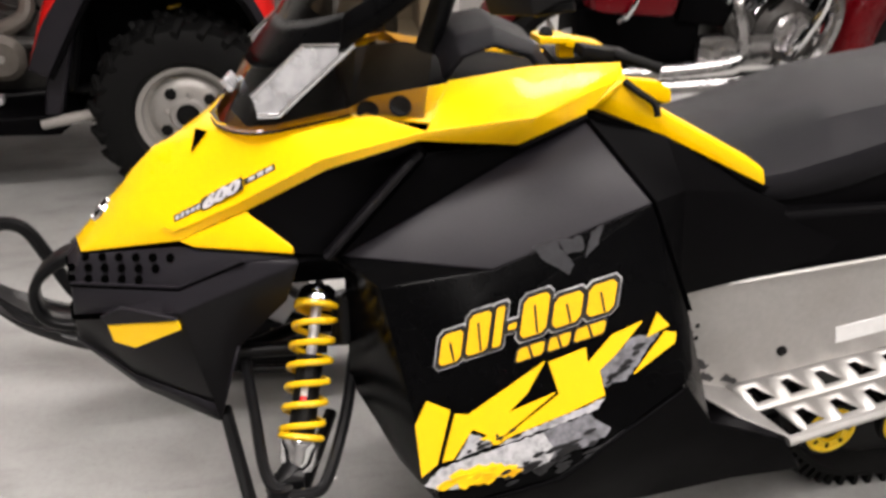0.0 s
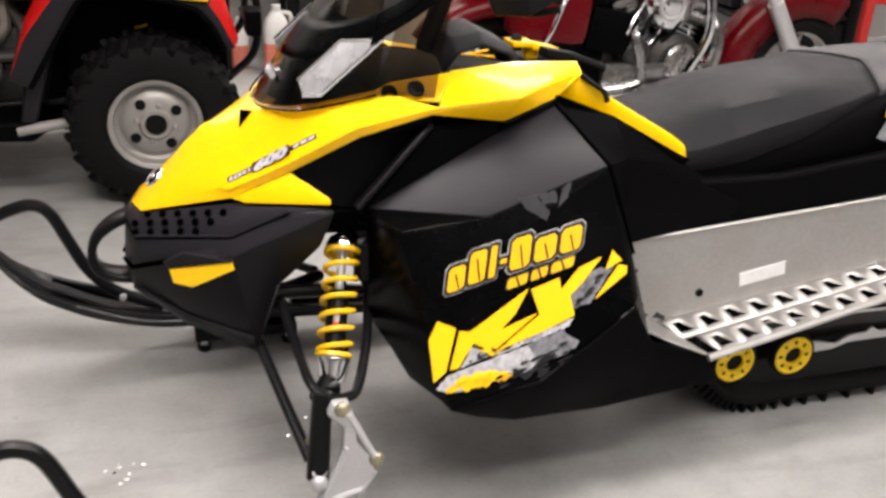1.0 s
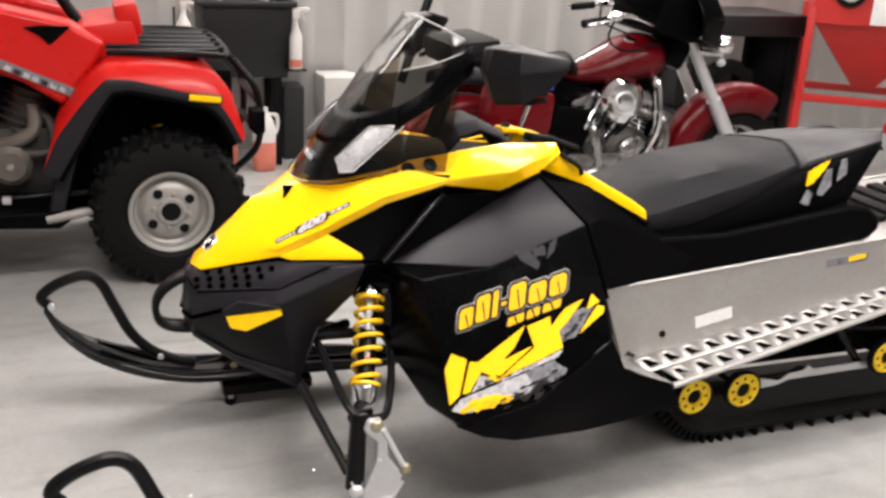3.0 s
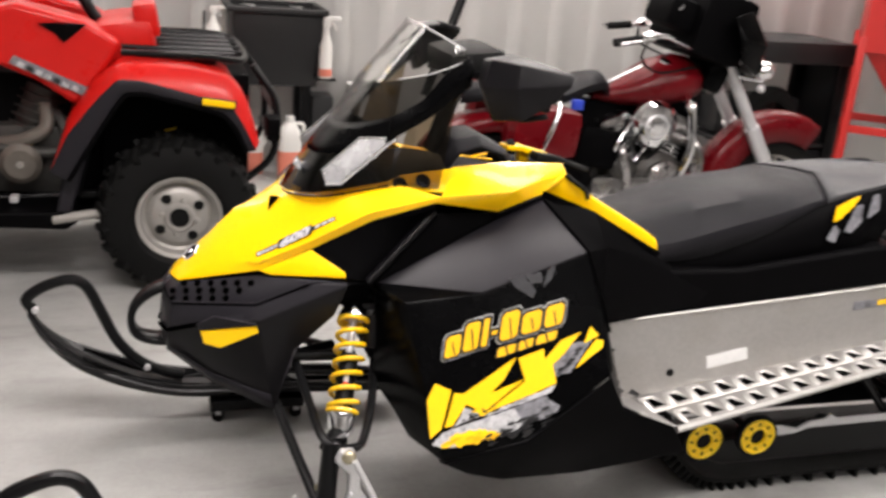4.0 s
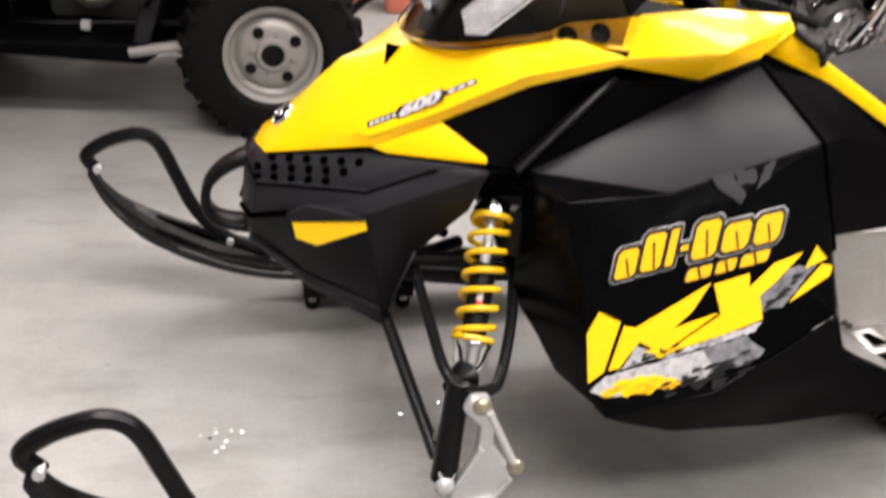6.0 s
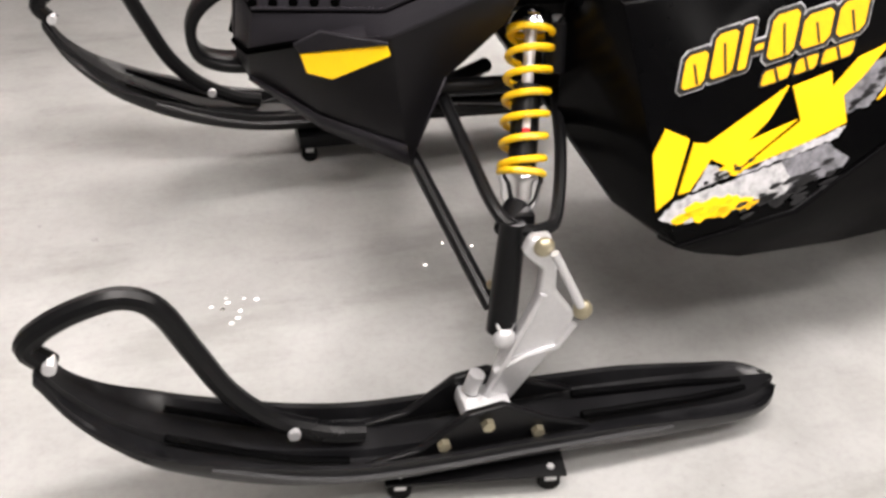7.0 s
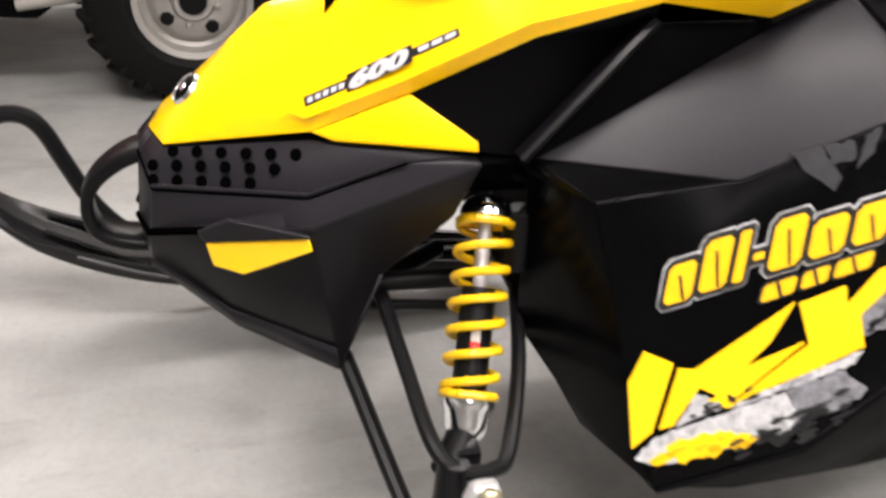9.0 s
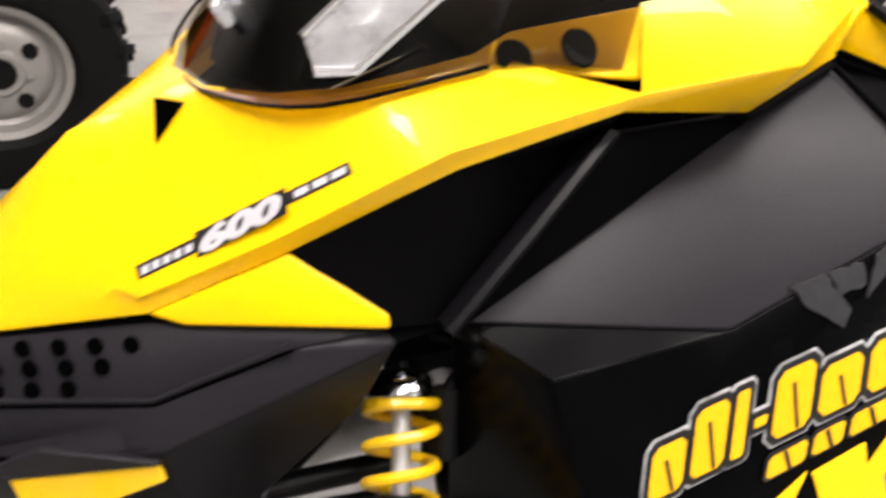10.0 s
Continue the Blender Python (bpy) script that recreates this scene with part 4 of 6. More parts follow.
# ---- front suspension ----
def suspension(s):
    """s = -1 near side, 1 far side."""
    top, low = Vector((-0.572, s * 0.234, 0.657)), Vector((-0.622, s * 0.385, 0.462))
    d = (low - top).normalized()
    shock = part("shock_absorber", join(rod(top - d * 0.03, top + d * 0.13, 0.008), rod(top + d * 0.10, low + d * 0.02, 0.023)), STEELBLACK, sled, "black shock absorber body")
    part("shock_rod", rod(top, top + d * 0.11, 0.0095), CAST, shock)
    part("spring_cap", lathe([(0.0, -0.024), (0.020, -0.023), (0.031, -0.015), (0.036, -0.003), (0.036, 0.005), (0.0, 0.005)], top, d, 24), CHROME, shock, "chrome spring cap")
    part("spring_seat", lathe([(0.0, -0.006), (0.036, -0.006), (0.036, 0.002), (0.033, 0.008), (0.031, 0.03), (0.024, 0.045), (0.0, 0.05)], low, d, 24), CHROME, shock, "chrome lower spring seat")
    face = Vector((-0.25, s, 0.3))
    face = (face - d * face.dot(d)).normalized() * 0.0232
    side = face.cross(d).normalized() * 0.006
    for h0, h1, mat in ((0.150, 0.172, DECAL_WHITE), (0.172, 0.190, REDLABEL)):
        bm = bmesh.new()
        quad = [top + d * h + face + side * q for h, q in ((h0, -1), (h0, 1), (h1, 1), (h1, -1))]
        bm.faces.new([bm.verts.new(p) for p in quad])
        part("shock_label", bm, mat, shock, "", 0.001)
    part("hose", tube(curve([(-0.53, s * 0.25, 0.66), (-0.50, s * 0.23, 0.69), (-0.54, s * 0.2, 0.70)]), 0.006, 6), RUBBER, shock)
    part("reservoir_cap", lathe([(0, -0.008), (0.018, -0.006), (0.023, 0.0), (0.023, 0.008)], (-0.525, s * 0.235, 0.655), (0, 0.1, -1), 18), CAST, shock)
    part("reservoir", rod(Vector((-0.525, s * 0.235, 0.66)), Vector((-0.53, s * 0.25, 0.58)), 0.022), STEELBLACK, shock)
    s1 = d.orthogonal().normalized()
    s2 = d.cross(s1)
    length = (low - top).length
    pts, turns = [], 6.6
    for k in range(int(turns * 18) + 1):
        t = k / (turns * 18)
        h = 0.012 + (length - 0.018) * (t if t < 0.87 else 0.87 + (t - 0.87) * 0.55 + 0.058 * (t - 0.87) / 0.13)
        a = math.tau * turns * t
        pts.append(top + d * h + 0.0345 * (s1 * math.cos(a) + s2 * math.sin(a)))
    spring = part("coil_spring", tube(pts, 0.006, 8), SPRING, shock, "yellow coil spring")
    for h in (0.012, length - 0.012):
        part("end_coil", tube([top + d * h + 0.0345 * (s1 * math.cos(k * math.tau / 28) + s2 * math.sin(k * math.tau / 28)) for k in range(29)], 0.006, 8), SPRING, spring)
    part("upper_arm", tube(curve([(-0.708, s * 0.21, 0.53), (-0.695, s * 0.33, 0.49), (-0.682, s * 0.44, 0.455), (-0.655, s * 0.475, 0.436), (-0.61, s * 0.475, 0.43), (-0.582, s * 0.45, 0.436), (-0.54, s * 0.34, 0.48), (-0.512, s * 0.22, 0.525)]), 0.0105), STEELBLACK, sled, "black tubular upper suspension arm")
    part("lower_arm", join(tube([(-0.755, s * 0.20, 0.415), (-0.72, s * 0.36, 0.35), (-0.69, s * 0.485, 0.295)], 0.0125), tube([(-0.56, s * 0.2, 0.38), (-0.64, s * 0.40, 0.325), (-0.68, s * 0.485, 0.30)], 0.0125)), STEELBLACK, sled, "black tubular lower suspension arm")
    part("shock_mount", join(rod((-0.632, s * 0.41, 0.44), (-0.668, s * 0.462, 0.425), 0.02), box(-0.645, s * 0.445, 0.432, 0.05, 0.03, 0.03, 0.006)), STEELBLACK, sled)
    part("mount_bolt", lathe([(0, 0.008), (0.009, 0.008), (0.01, 0.0)], (-0.622, s * 0.47, 0.43), (0, s, 0), 6), ZINC, sled)
    part("spindle_housing", rod((-0.66, s * 0.468, 0.445), (-0.678, s * 0.508, 0.262), 0.0205, 0.024), STEELBLACK, sled)
    part("ball_joint", lathe([(0.0, 0.014), (0.016, 0.01), (0.02, 0.0), (0.018, -0.02)], (-0.676, s * 0.512, 0.282), (0.1, s * 0.8, 0.6), 16), CAST, sled)
    part("arm_bolt", lathe([(0, 0.006), (0.008, 0.006), (0.009, 0.0)], (-0.69, s * 0.478, 0.335), (0, s, 0.3), 6), ZINC, sled)
    out = [(-0.661, 0.425), (-0.65, 0.452), (-0.618, 0.452), (-0.604, 0.408), (-0.599, 0.344), (-0.561, 0.29), (-0.566, 0.262), (-0.588, 0.222), (-0.664, 0.105), (-0.70, 0.118), (-0.68, 0.215), (-0.640, 0.30), (-0.628, 0.34), (-0.628, 0.392), (-0.64, 0.402)]
    y0, y1 = sorted((s * 0.505, s * 0.528))
    k = part("ski_spindle", prism(out, y0, y1), CAST, sled, "cast aluminium ski spindle", 0.0, 0.006)
    part("knuckle_cap", ball((-0.678, s * 0.527, 0.262), 0.019, 0.014, 0.019, 14, 10), CAST, k)
    part("web", tube([(-0.69, s * 0.53, 0.195), (-0.64, s * 0.532, 0.222), (-0.588, s * 0.532, 0.232), (-0.562, s * 0.53, 0.275)], 0.006), CAST, k)
    part("web", tube([(-0.622, s * 0.53, 0.345), (-0.645, s * 0.532, 0.29), (-0.70, s * 0.532, 0.14)], 0.006), CAST, k)
    part("foot", join(box(-0.705, s * 0.53, 0.128, 0.085, 0.06, 0.03, 0.008, (0, 8, 0)), rod((-0.725, s * 0.52, 0.15), (-0.715, s * 0.52, 0.185), 0.014)), CAST, k)
    part("spindle_cap", ball((-0.632, s * 0.532, 0.44), 0.017, 0.012, 0.017, 12, 8), ZINC, k)
    part("tie_rod", rod((-0.622, s * 0.55, 0.44), (-0.572, s * 0.562, 0.34), 0.007), CAST, sled, "aluminium tie rod")
    part("tie_rod_end", ball((-0.566, s * 0.558, 0.328), 0.016, 0.014, 0.018, 12, 8), ZINC, sled, "brass-coloured tie rod end")
    part("steering_link", rod((-0.60, s * 0.1, 0.52), (-0.70, s * 0.2, 0.545), 0.014), STEELBLACK, sled)


suspension(-1)
suspension(1)
part("front_crossmember", box(-0.575, 0, 0.705, 0.14, 0.42, 0.06, 0.008), DARKINSET, sled, "dark cross member over the springs")
part("bulkhead", box(-0.43, 0, 0.60, 0.04, 0.44, 0.24, 0.01), DARKINSET, sled, "dark front chassis frame")
part("cross_tube", join(rod((-0.72, -0.21, 0.545), (-0.56, -0.21, 0.54), 0.014), rod((-0.72, -0.2, 0.50), (-0.58, -0.2, 0.485), 0.008)), STEELBLACK, sled)


def ski(s, dx, dz):
    """A ski with its loop and saddle; dx: how far it is steered forward; dz: how high its dolly lifts it."""
    yc = s * 0.54
    line = curve([(-1.372, 0, 0.345), (-1.335, 0, 0.272), (-1.25, 0, 0.19), (-1.12, 0, 0.118), (-0.98, 0, 0.075), (-0.85, 0, 0.06), (-0.60, 0, 0.058), (-0.40, 0, 0.050), (-0.27, 0, 0.045), (-0.195, 0, 0.050), (-0.172, 0, 0.055)], 5)
    rows = []
    for p in line:
        x = p.x
        w = 0.072 * min(1.0, max(0.3, ((x + 1.40) / 0.16)) ** 0.5) * (1 - 0.22 * max(0, (x + 0.45) / 0.28) ** 2) * max(0.12, 1 - max(0.0, (x + 0.25) / 0.079) ** 2.4) ** 0.5
        e = 0.045 * min(1.0, max(0.35, (x + 1.42) / 0.3)) * (1 - 0.55 * min(1.0, max(0, (x + 0.45) / 0.31)))
        sect = [(-w, e), (-w * 1.02, e * 0.55), (-w * 0.93, 0.004), (-w * 0.3, 0.0), (0, -0.008), (w * 0.3, 0.0), (w * 0.93, 0.004), (w * 1.02, e * 0.55), (w, e),
                (w * 0.86, e * 0.96), (w * 0.78, 0.02), (w * 0.35, 0.016), (w * 0.28, 0.03), (-w * 0.28, 0.03), (-w * 0.35, 0.016), (-w * 0.78, 0.02), (-w * 0.86, e * 0.96)]
        rows.append([(x, yc + a, p.z + b) for a, b in sect])
    bm = loft(rows, True)
    bm.verts.ensure_lookup_table()
    n = len(rows[0])
    bm.faces.new(bm.verts[:n])
    bm.faces.new(bm.verts[-n:][::-1])
    k = part("ski", bm, SKIPLASTIC, sled, "black moulded plastic ski", angle=38)
    part("ski_loop", tube(curve([(-1.352, yc, 0.352), (-1.378, yc, 0.388), (-1.35, yc, 0.418), (-1.30, yc, 0.442), (-1.245, yc, 0.452), (-1.202, yc, 0.424), (-1.163, yc, 0.338), (-1.12, yc, 0.245), (-1.06, yc, 0.175), (-0.98, yc, 0.13), (-0.92, yc, 0.115)], 5), 0.017, 10), STEELBLACK, k, "black ski lifting loop")
    for bx, bz in ((-1.352, 0.362), (-1.032, 0.155)):
        part("bolt", lathe([(0, 0.024), (0.01, 0.024), (0.011, 0.0)], (bx, yc + s * -0.0, bz), (0, -1, 0), 8), CAST, k)
    part("saddle", prism([(-0.93, 0.085), (-0.84, 0.10), (-0.76, 0.165), (-0.70, 0.175), (-0.63, 0.13), (-0.54, 0.09)], yc - 0.05, yc - 0.035), STEELBLACK, k, "", 0.0, 0.004)
    part("saddle", prism([(-0.93, 0.085), (-0.84, 0.10), (-0.76, 0.165), (-0.70, 0.175), (-0.63, 0.13), (-0.54, 0.09)], yc + 0.035, yc + 0.05), STEELBLACK, k, "", 0.0, 0.004)
    for bx, bz in ((-0.728, 0.142), (-0.80, 0.112), (-0.64, 0.108)):
        part("bolt", lathe([(0, 0.01), (0.011, 0.01), (0.012, 0.0)], (bx, yc - 0.051, bz), (0, -1, 0), 6), ZINC, k)
    part("keel_rib", tube([(-0.55, yc - 0.025, 0.094), (-0.35, yc - 0.02, 0.082), (-0.23, yc - 0.01, 0.074)], 0.007), GLOSS, k)
    part("keel_rib", tube([(-0.55, yc + 0.025, 0.094), (-0.35, yc + 0.02, 0.082), (-0.23, yc + 0.01, 0.074)], 0.007), GLOSS, k)
    for side in (-1, 1):
        part("side_ridge", tube(curve([(-1.16, yc + side * 0.07, 0.165), (-1.02, yc + side * 0.074, 0.112), (-0.88, yc + side * 0.0745, 0.088), (-0.60, yc + side * 0.0745, 0.086), (-0.40, yc + side * 0.07, 0.08)]), 0.006, 6), SCUFF, k, "scuffed ridge along the ski's flank")
        part("channel_rib", tube(curve([(-1.22, yc + side * 0.03, 0.205), (-1.06, yc + side * 0.034, 0.126), (-0.95, yc + side * 0.036, 0.094)]), 0.006, 6), GLOSS, k)
    k.location.x, k.location.z = dx, dz


ski(-1, 0.012, 0.0)
ski(1, -0.03, 0.026)

# ---- tunnel, running boards, seat, track ----
TX0, TX1 = 0.10, 1.85


def tun_z(x):
    """Height of the tunnel's upper edge."""
    return 0.612 + (x - 0.1) * 0.092


def board_z(x):
    return 0.385 + (x - 0.2) * 0.165


for s in (-1, 1):
    y = s * 0.262
    outline = [(0.062, 0.614), (0.062, 0.52), (0.075, 0.44), (0.13, 0.405), (0.20, 0.384), (1.85, board_z(1.85)), (1.85, tun_z(1.85))]
    y0, y1 = sorted((y, y - s * 0.004))
    side = part("tunnel_side", prism(outline, y0, y1), ALU, sled, "bare aluminium tunnel side, scuffed", 0.0, 0.0015)
    part("tunnel_lip", tube([(0.062, y, 0.616), (1.85, y, tun_z(1.85) + 0.002)], 0.005, 8), ALU, side)
    part("drain_plug", lathe([(0, 0.004), (0.010, 0.004), (0.011, 0)], (0.322, y, 0.462), (0, s, 0), 12), RUBBER, side)
    if s < 0:
        part("paper_label", prism([(0.428, 0.505), (0.555, 0.528), (0.562, 0.492), (0.435, 0.468)], y - 0.002, y - 0.0005), DECAL_WHITE, side, "blank white paper label")
        part("trim_badge", prism([(0.885, 0.652), (1.04, 0.668), (1.04, 0.642), (0.885, 0.628)], y - 0.003, y - 0.0005), DECAL_GREY, side, "grey and yellow badge")
        part("badge_mark", prism([(0.965, 0.657), (1.03, 0.664), (1.03, 0.648), (0.965, 0.641)], y - 0.004, y - 0.0028), DECAL, side)
    for k, (sx, sz) in enumerate(((0.118, 0.43), (0.15, 0.418), (0.135, 0.45), (0.2, 0.405))):
        patch = torn([(sx, sz), (sx + 0.03, sz - 0.012), (sx + 0.038, sz - 0.004), (sx + 0.012, sz + 0.014)], 0.003, 20 + k)
        part("dirt_scuff", prism(patch, *sorted((y + s * 0.0005, y + s * 0.0015))), SCUFF, side)
    for k in range(6):
        part("rivet", lathe([(0, 0.003), (0.004, 0.002), (0.005, 0)], (0.125 + 0.012 * (k % 2), y, 0.47 + k * 0.014), (0, s, 0), 8), RUBBER, side)
    # running board: a row of cells, each with a punched hole
    bm = bmesh.new()
    inner, outer, n = 0.262, 0.432, 22

    def bp(u, w):
        x = 0.215 + u * 1.55
        skew = 0.05 * w
        wide = outer - 0.075 * min(1.0, u * 1.6)
        return bm.verts.new((x + skew, s * (inner + (wide - inner) * w), board_z(x) + 0.004 - 0.006 * w))

    for k in range(n):
        for row, (w0, w1) in enumerate(((0.0, 0.5), (0.5, 1.0))):
            u0, u1 = (k + 0.5 * row) / n, (k + 1 + 0.5 * row) / n
            o = [bp(u0, w0), bp(u1, w0), bp(u1, w1), bp(u0, w1)]
            du, dw = u1 - u0, w1 - w0
            i = [bp(u0 + du * 0.34, w0 + dw * 0.26), bp(u0 + du * 0.62, w0 + dw * 0.22), bp(u0 + du * 0.80, w0 + dw * 0.74), bp(u0 + du * 0.24, w0 + dw * 0.76)]
            for q in range(4):
                r = (q + 1) % 4
                bm.faces.new((o[q], o[r], i[r], i[q]))
    bmesh.ops.remove_doubles(bm, verts=bm.verts, dist=0.0005)
    board = part("running_board", bm, ALU, sled, "aluminium running board with punched traction holes", 0.004)
    part("board_edge", tube([(0.26, s * 0.435, board_z(0.215) - 0.003), (1.23, s * 0.36, board_z(1.18) - 0.003), (1.85, s * 0.36, board_z(1.80) - 0.003)], 0.010, 8), ALU, board)
    part("toe_plate", facets({"a": (0.115, s * 0.262, 0.412), "b": (0.22, s * 0.262, 0.388), "c": (0.275, s * 0.43, 0.385), "d": (0.19, s * 0.37, 0.402)}, [["a", "b", "c", "d"]]), ALU, board, "", 0.004, 0.001)
part("tunnel_top", facets({"a": (0.1, -0.255, 0.617), "b": (0.1, 0.255, 0.617), "c": (1.85, 0.255, tun_z(1.85)), "d": (1.85, -0.255, tun_z(1.85))}, [["a", "b", "c", "d"]]), ALU, sled, "", 0.004)


def seat():
    """A tapering seat with a crisp side edge, over a black skirt that ends in an overhanging tail."""
    def row(x, zt, zm, zl, wt, wm, wl):
        line = [(-wl, zl), (-wm, zm), (-wt, zt - 0.010), (-wt * 0.5, zt), (0, zt + 0.003), (wt * 0.5, zt), (wt, zt - 0.010), (wm, zm), (wl, zl)]
        sweep = 0.09 * min(1.0, max(0.0, (x - 0.5) / 0.25))
        return [(x + sweep * (1 - abs(y) / wl), y, z) for y, z in line]
    stations = [(0.02, 0.89, 0.86, 0.83, 0.07, 0.12, 0.15), (0.14, 0.855, 0.82, 0.785, 0.11, 0.175, 0.20), (0.26, 0.868, 0.818, 0.775, 0.13, 0.208, 0.225), (0.38, 0.902, 0.845, 0.787, 0.14, 0.213, 0.228),
                (0.47, 0.922, 0.868, 0.812, 0.145, 0.212, 0.226), (0.58, 0.940, 0.893, 0.847, 0.145, 0.208, 0.222), (0.69, 0.953, 0.922, 0.897, 0.145, 0.20, 0.213), (0.775, 0.962, 0.944, 0.930, 0.15, 0.19, 0.20),
                (0.90, 0.972, 0.962, 0.952, 0.14, 0.17, 0.18), (1.03, 0.981, 0.975, 0.968, 0.125, 0.145, 0.15), (1.14, 0.988, 0.984, 0.979, 0.105, 0.118, 0.122), (1.17, 0.984, 0.972, 0.962, 0.08, 0.09, 0.095)]
    rows = [row(*q) for q in stations]
    lines = list(zip(*rows))
    fine = list(zip(*[[tuple(p) for p in curve(l, 3)] for l in lines]))
    cut = 7 * 3
    cushion = part("seat", loft(fine[:cut + 1]), VINYL, sled, "dark grey textured vinyl seat", 0.01, 0.0, 24)
    part("seat_rear", loft(fine[cut:]), VINYL_LIGHT, cushion, "lighter grey rear seat panel", 0.01, 0.0, 24)
    part("seat_seam", tube([(x, y, z + 0.001) for x, y, z in fine[cut]], 0.0035, 6), VINYL, cushion)
    part("seat_seam", tube([(x + 0.055, y, z + 0.001) for x, y, z in fine[cut + 1]], 0.003, 6), VINYL, cushion)

    def foot(x):
        """Height of the skirt's lower edge."""
        return tun_z(x) + 0.10 if x < 0.95 else tun_z(0.95) + 0.10 + (x - 0.95) * 0.90

    for s in (-1, 1):
        top = [(p[0][0], s * abs(p[0][1]) * 0.988, p[0][2] + 0.004) for p in fine]
        bot = [(p[0][0] - 0.02 * max(0.0, (p[0][0] - 0.9) / 0.27), s * (0.236 if p[0][0] < 0.9 else 0.236 - 0.4 * (p[0][0] - 0.9)), min(foot(p[0][0]), p[0][2] - 0.004)) for p in fine]
        mid = [((a[0] + b[0]) / 2, s * (abs(a[1] + b[1]) / 2 - 0.010), (a[2] + b[2]) / 2) for a, b in zip(top, bot)]
        part("seat_skirt", loft([top, mid, bot]), DARKINSET, cushion, "black seat side skirt", 0.006, 0.0, 60)
        base = [(0.10, 0.60), (1.04, tun_z(1.04) + 0.008), (1.075, tun_z(1.04) + 0.04), (1.07, tun_z(1.04) + 0.075), (1.02, tun_z(1.0) + 0.115), (0.95, tun_z(0.95) + 0.128), (0.50, tun_z(0.5) + 0.11), (0.10, 0.76)]
        part("seat_base", prism(base, *sorted((s * 0.12, s * 0.254))), DARKINSET, cushion, "dull black moulded seat base", 0.0, 0.012)
        if s < 0:
            f = plane_y((0.8, -0.198, 0.93), (1.05, -0.165, 0.95), (0.85, -0.23, 0.78))
            for outline, mat in (([(0.792, 0.881), (0.804, 0.922), (0.89, 0.950), (0.86, 0.917), (0.816, 0.887)], DECAL), ([(0.768, 0.834), (0.80, 0.871), (0.819, 0.858), (0.797, 0.823)], DECAL_GREY),
                                 ([(0.834, 0.853), (0.875, 0.92), (0.898, 0.925), (0.895, 0.878), (0.859, 0.848)], DECAL_GREY), ([(0.918, 0.885), (0.937, 0.945), (0.962, 0.952), (0.96, 0.906)], DECAL_GREY)):
                flat_piece(torn(outline, 0.002, 3), f, 0.006, mat, "seat_graphic", cushion, "", 0.002)
    for k in range(7):
        part("heat_exchanger_rib", box(1.18 + k * 0.075, 0, tun_z(1.18 + k * 0.075) + 0.018, 0.05, 0.30, 0.022, 0.006, (0, -5, 0)), RUBBER, sled, "black ribbed pad on the tunnel top")


seat()


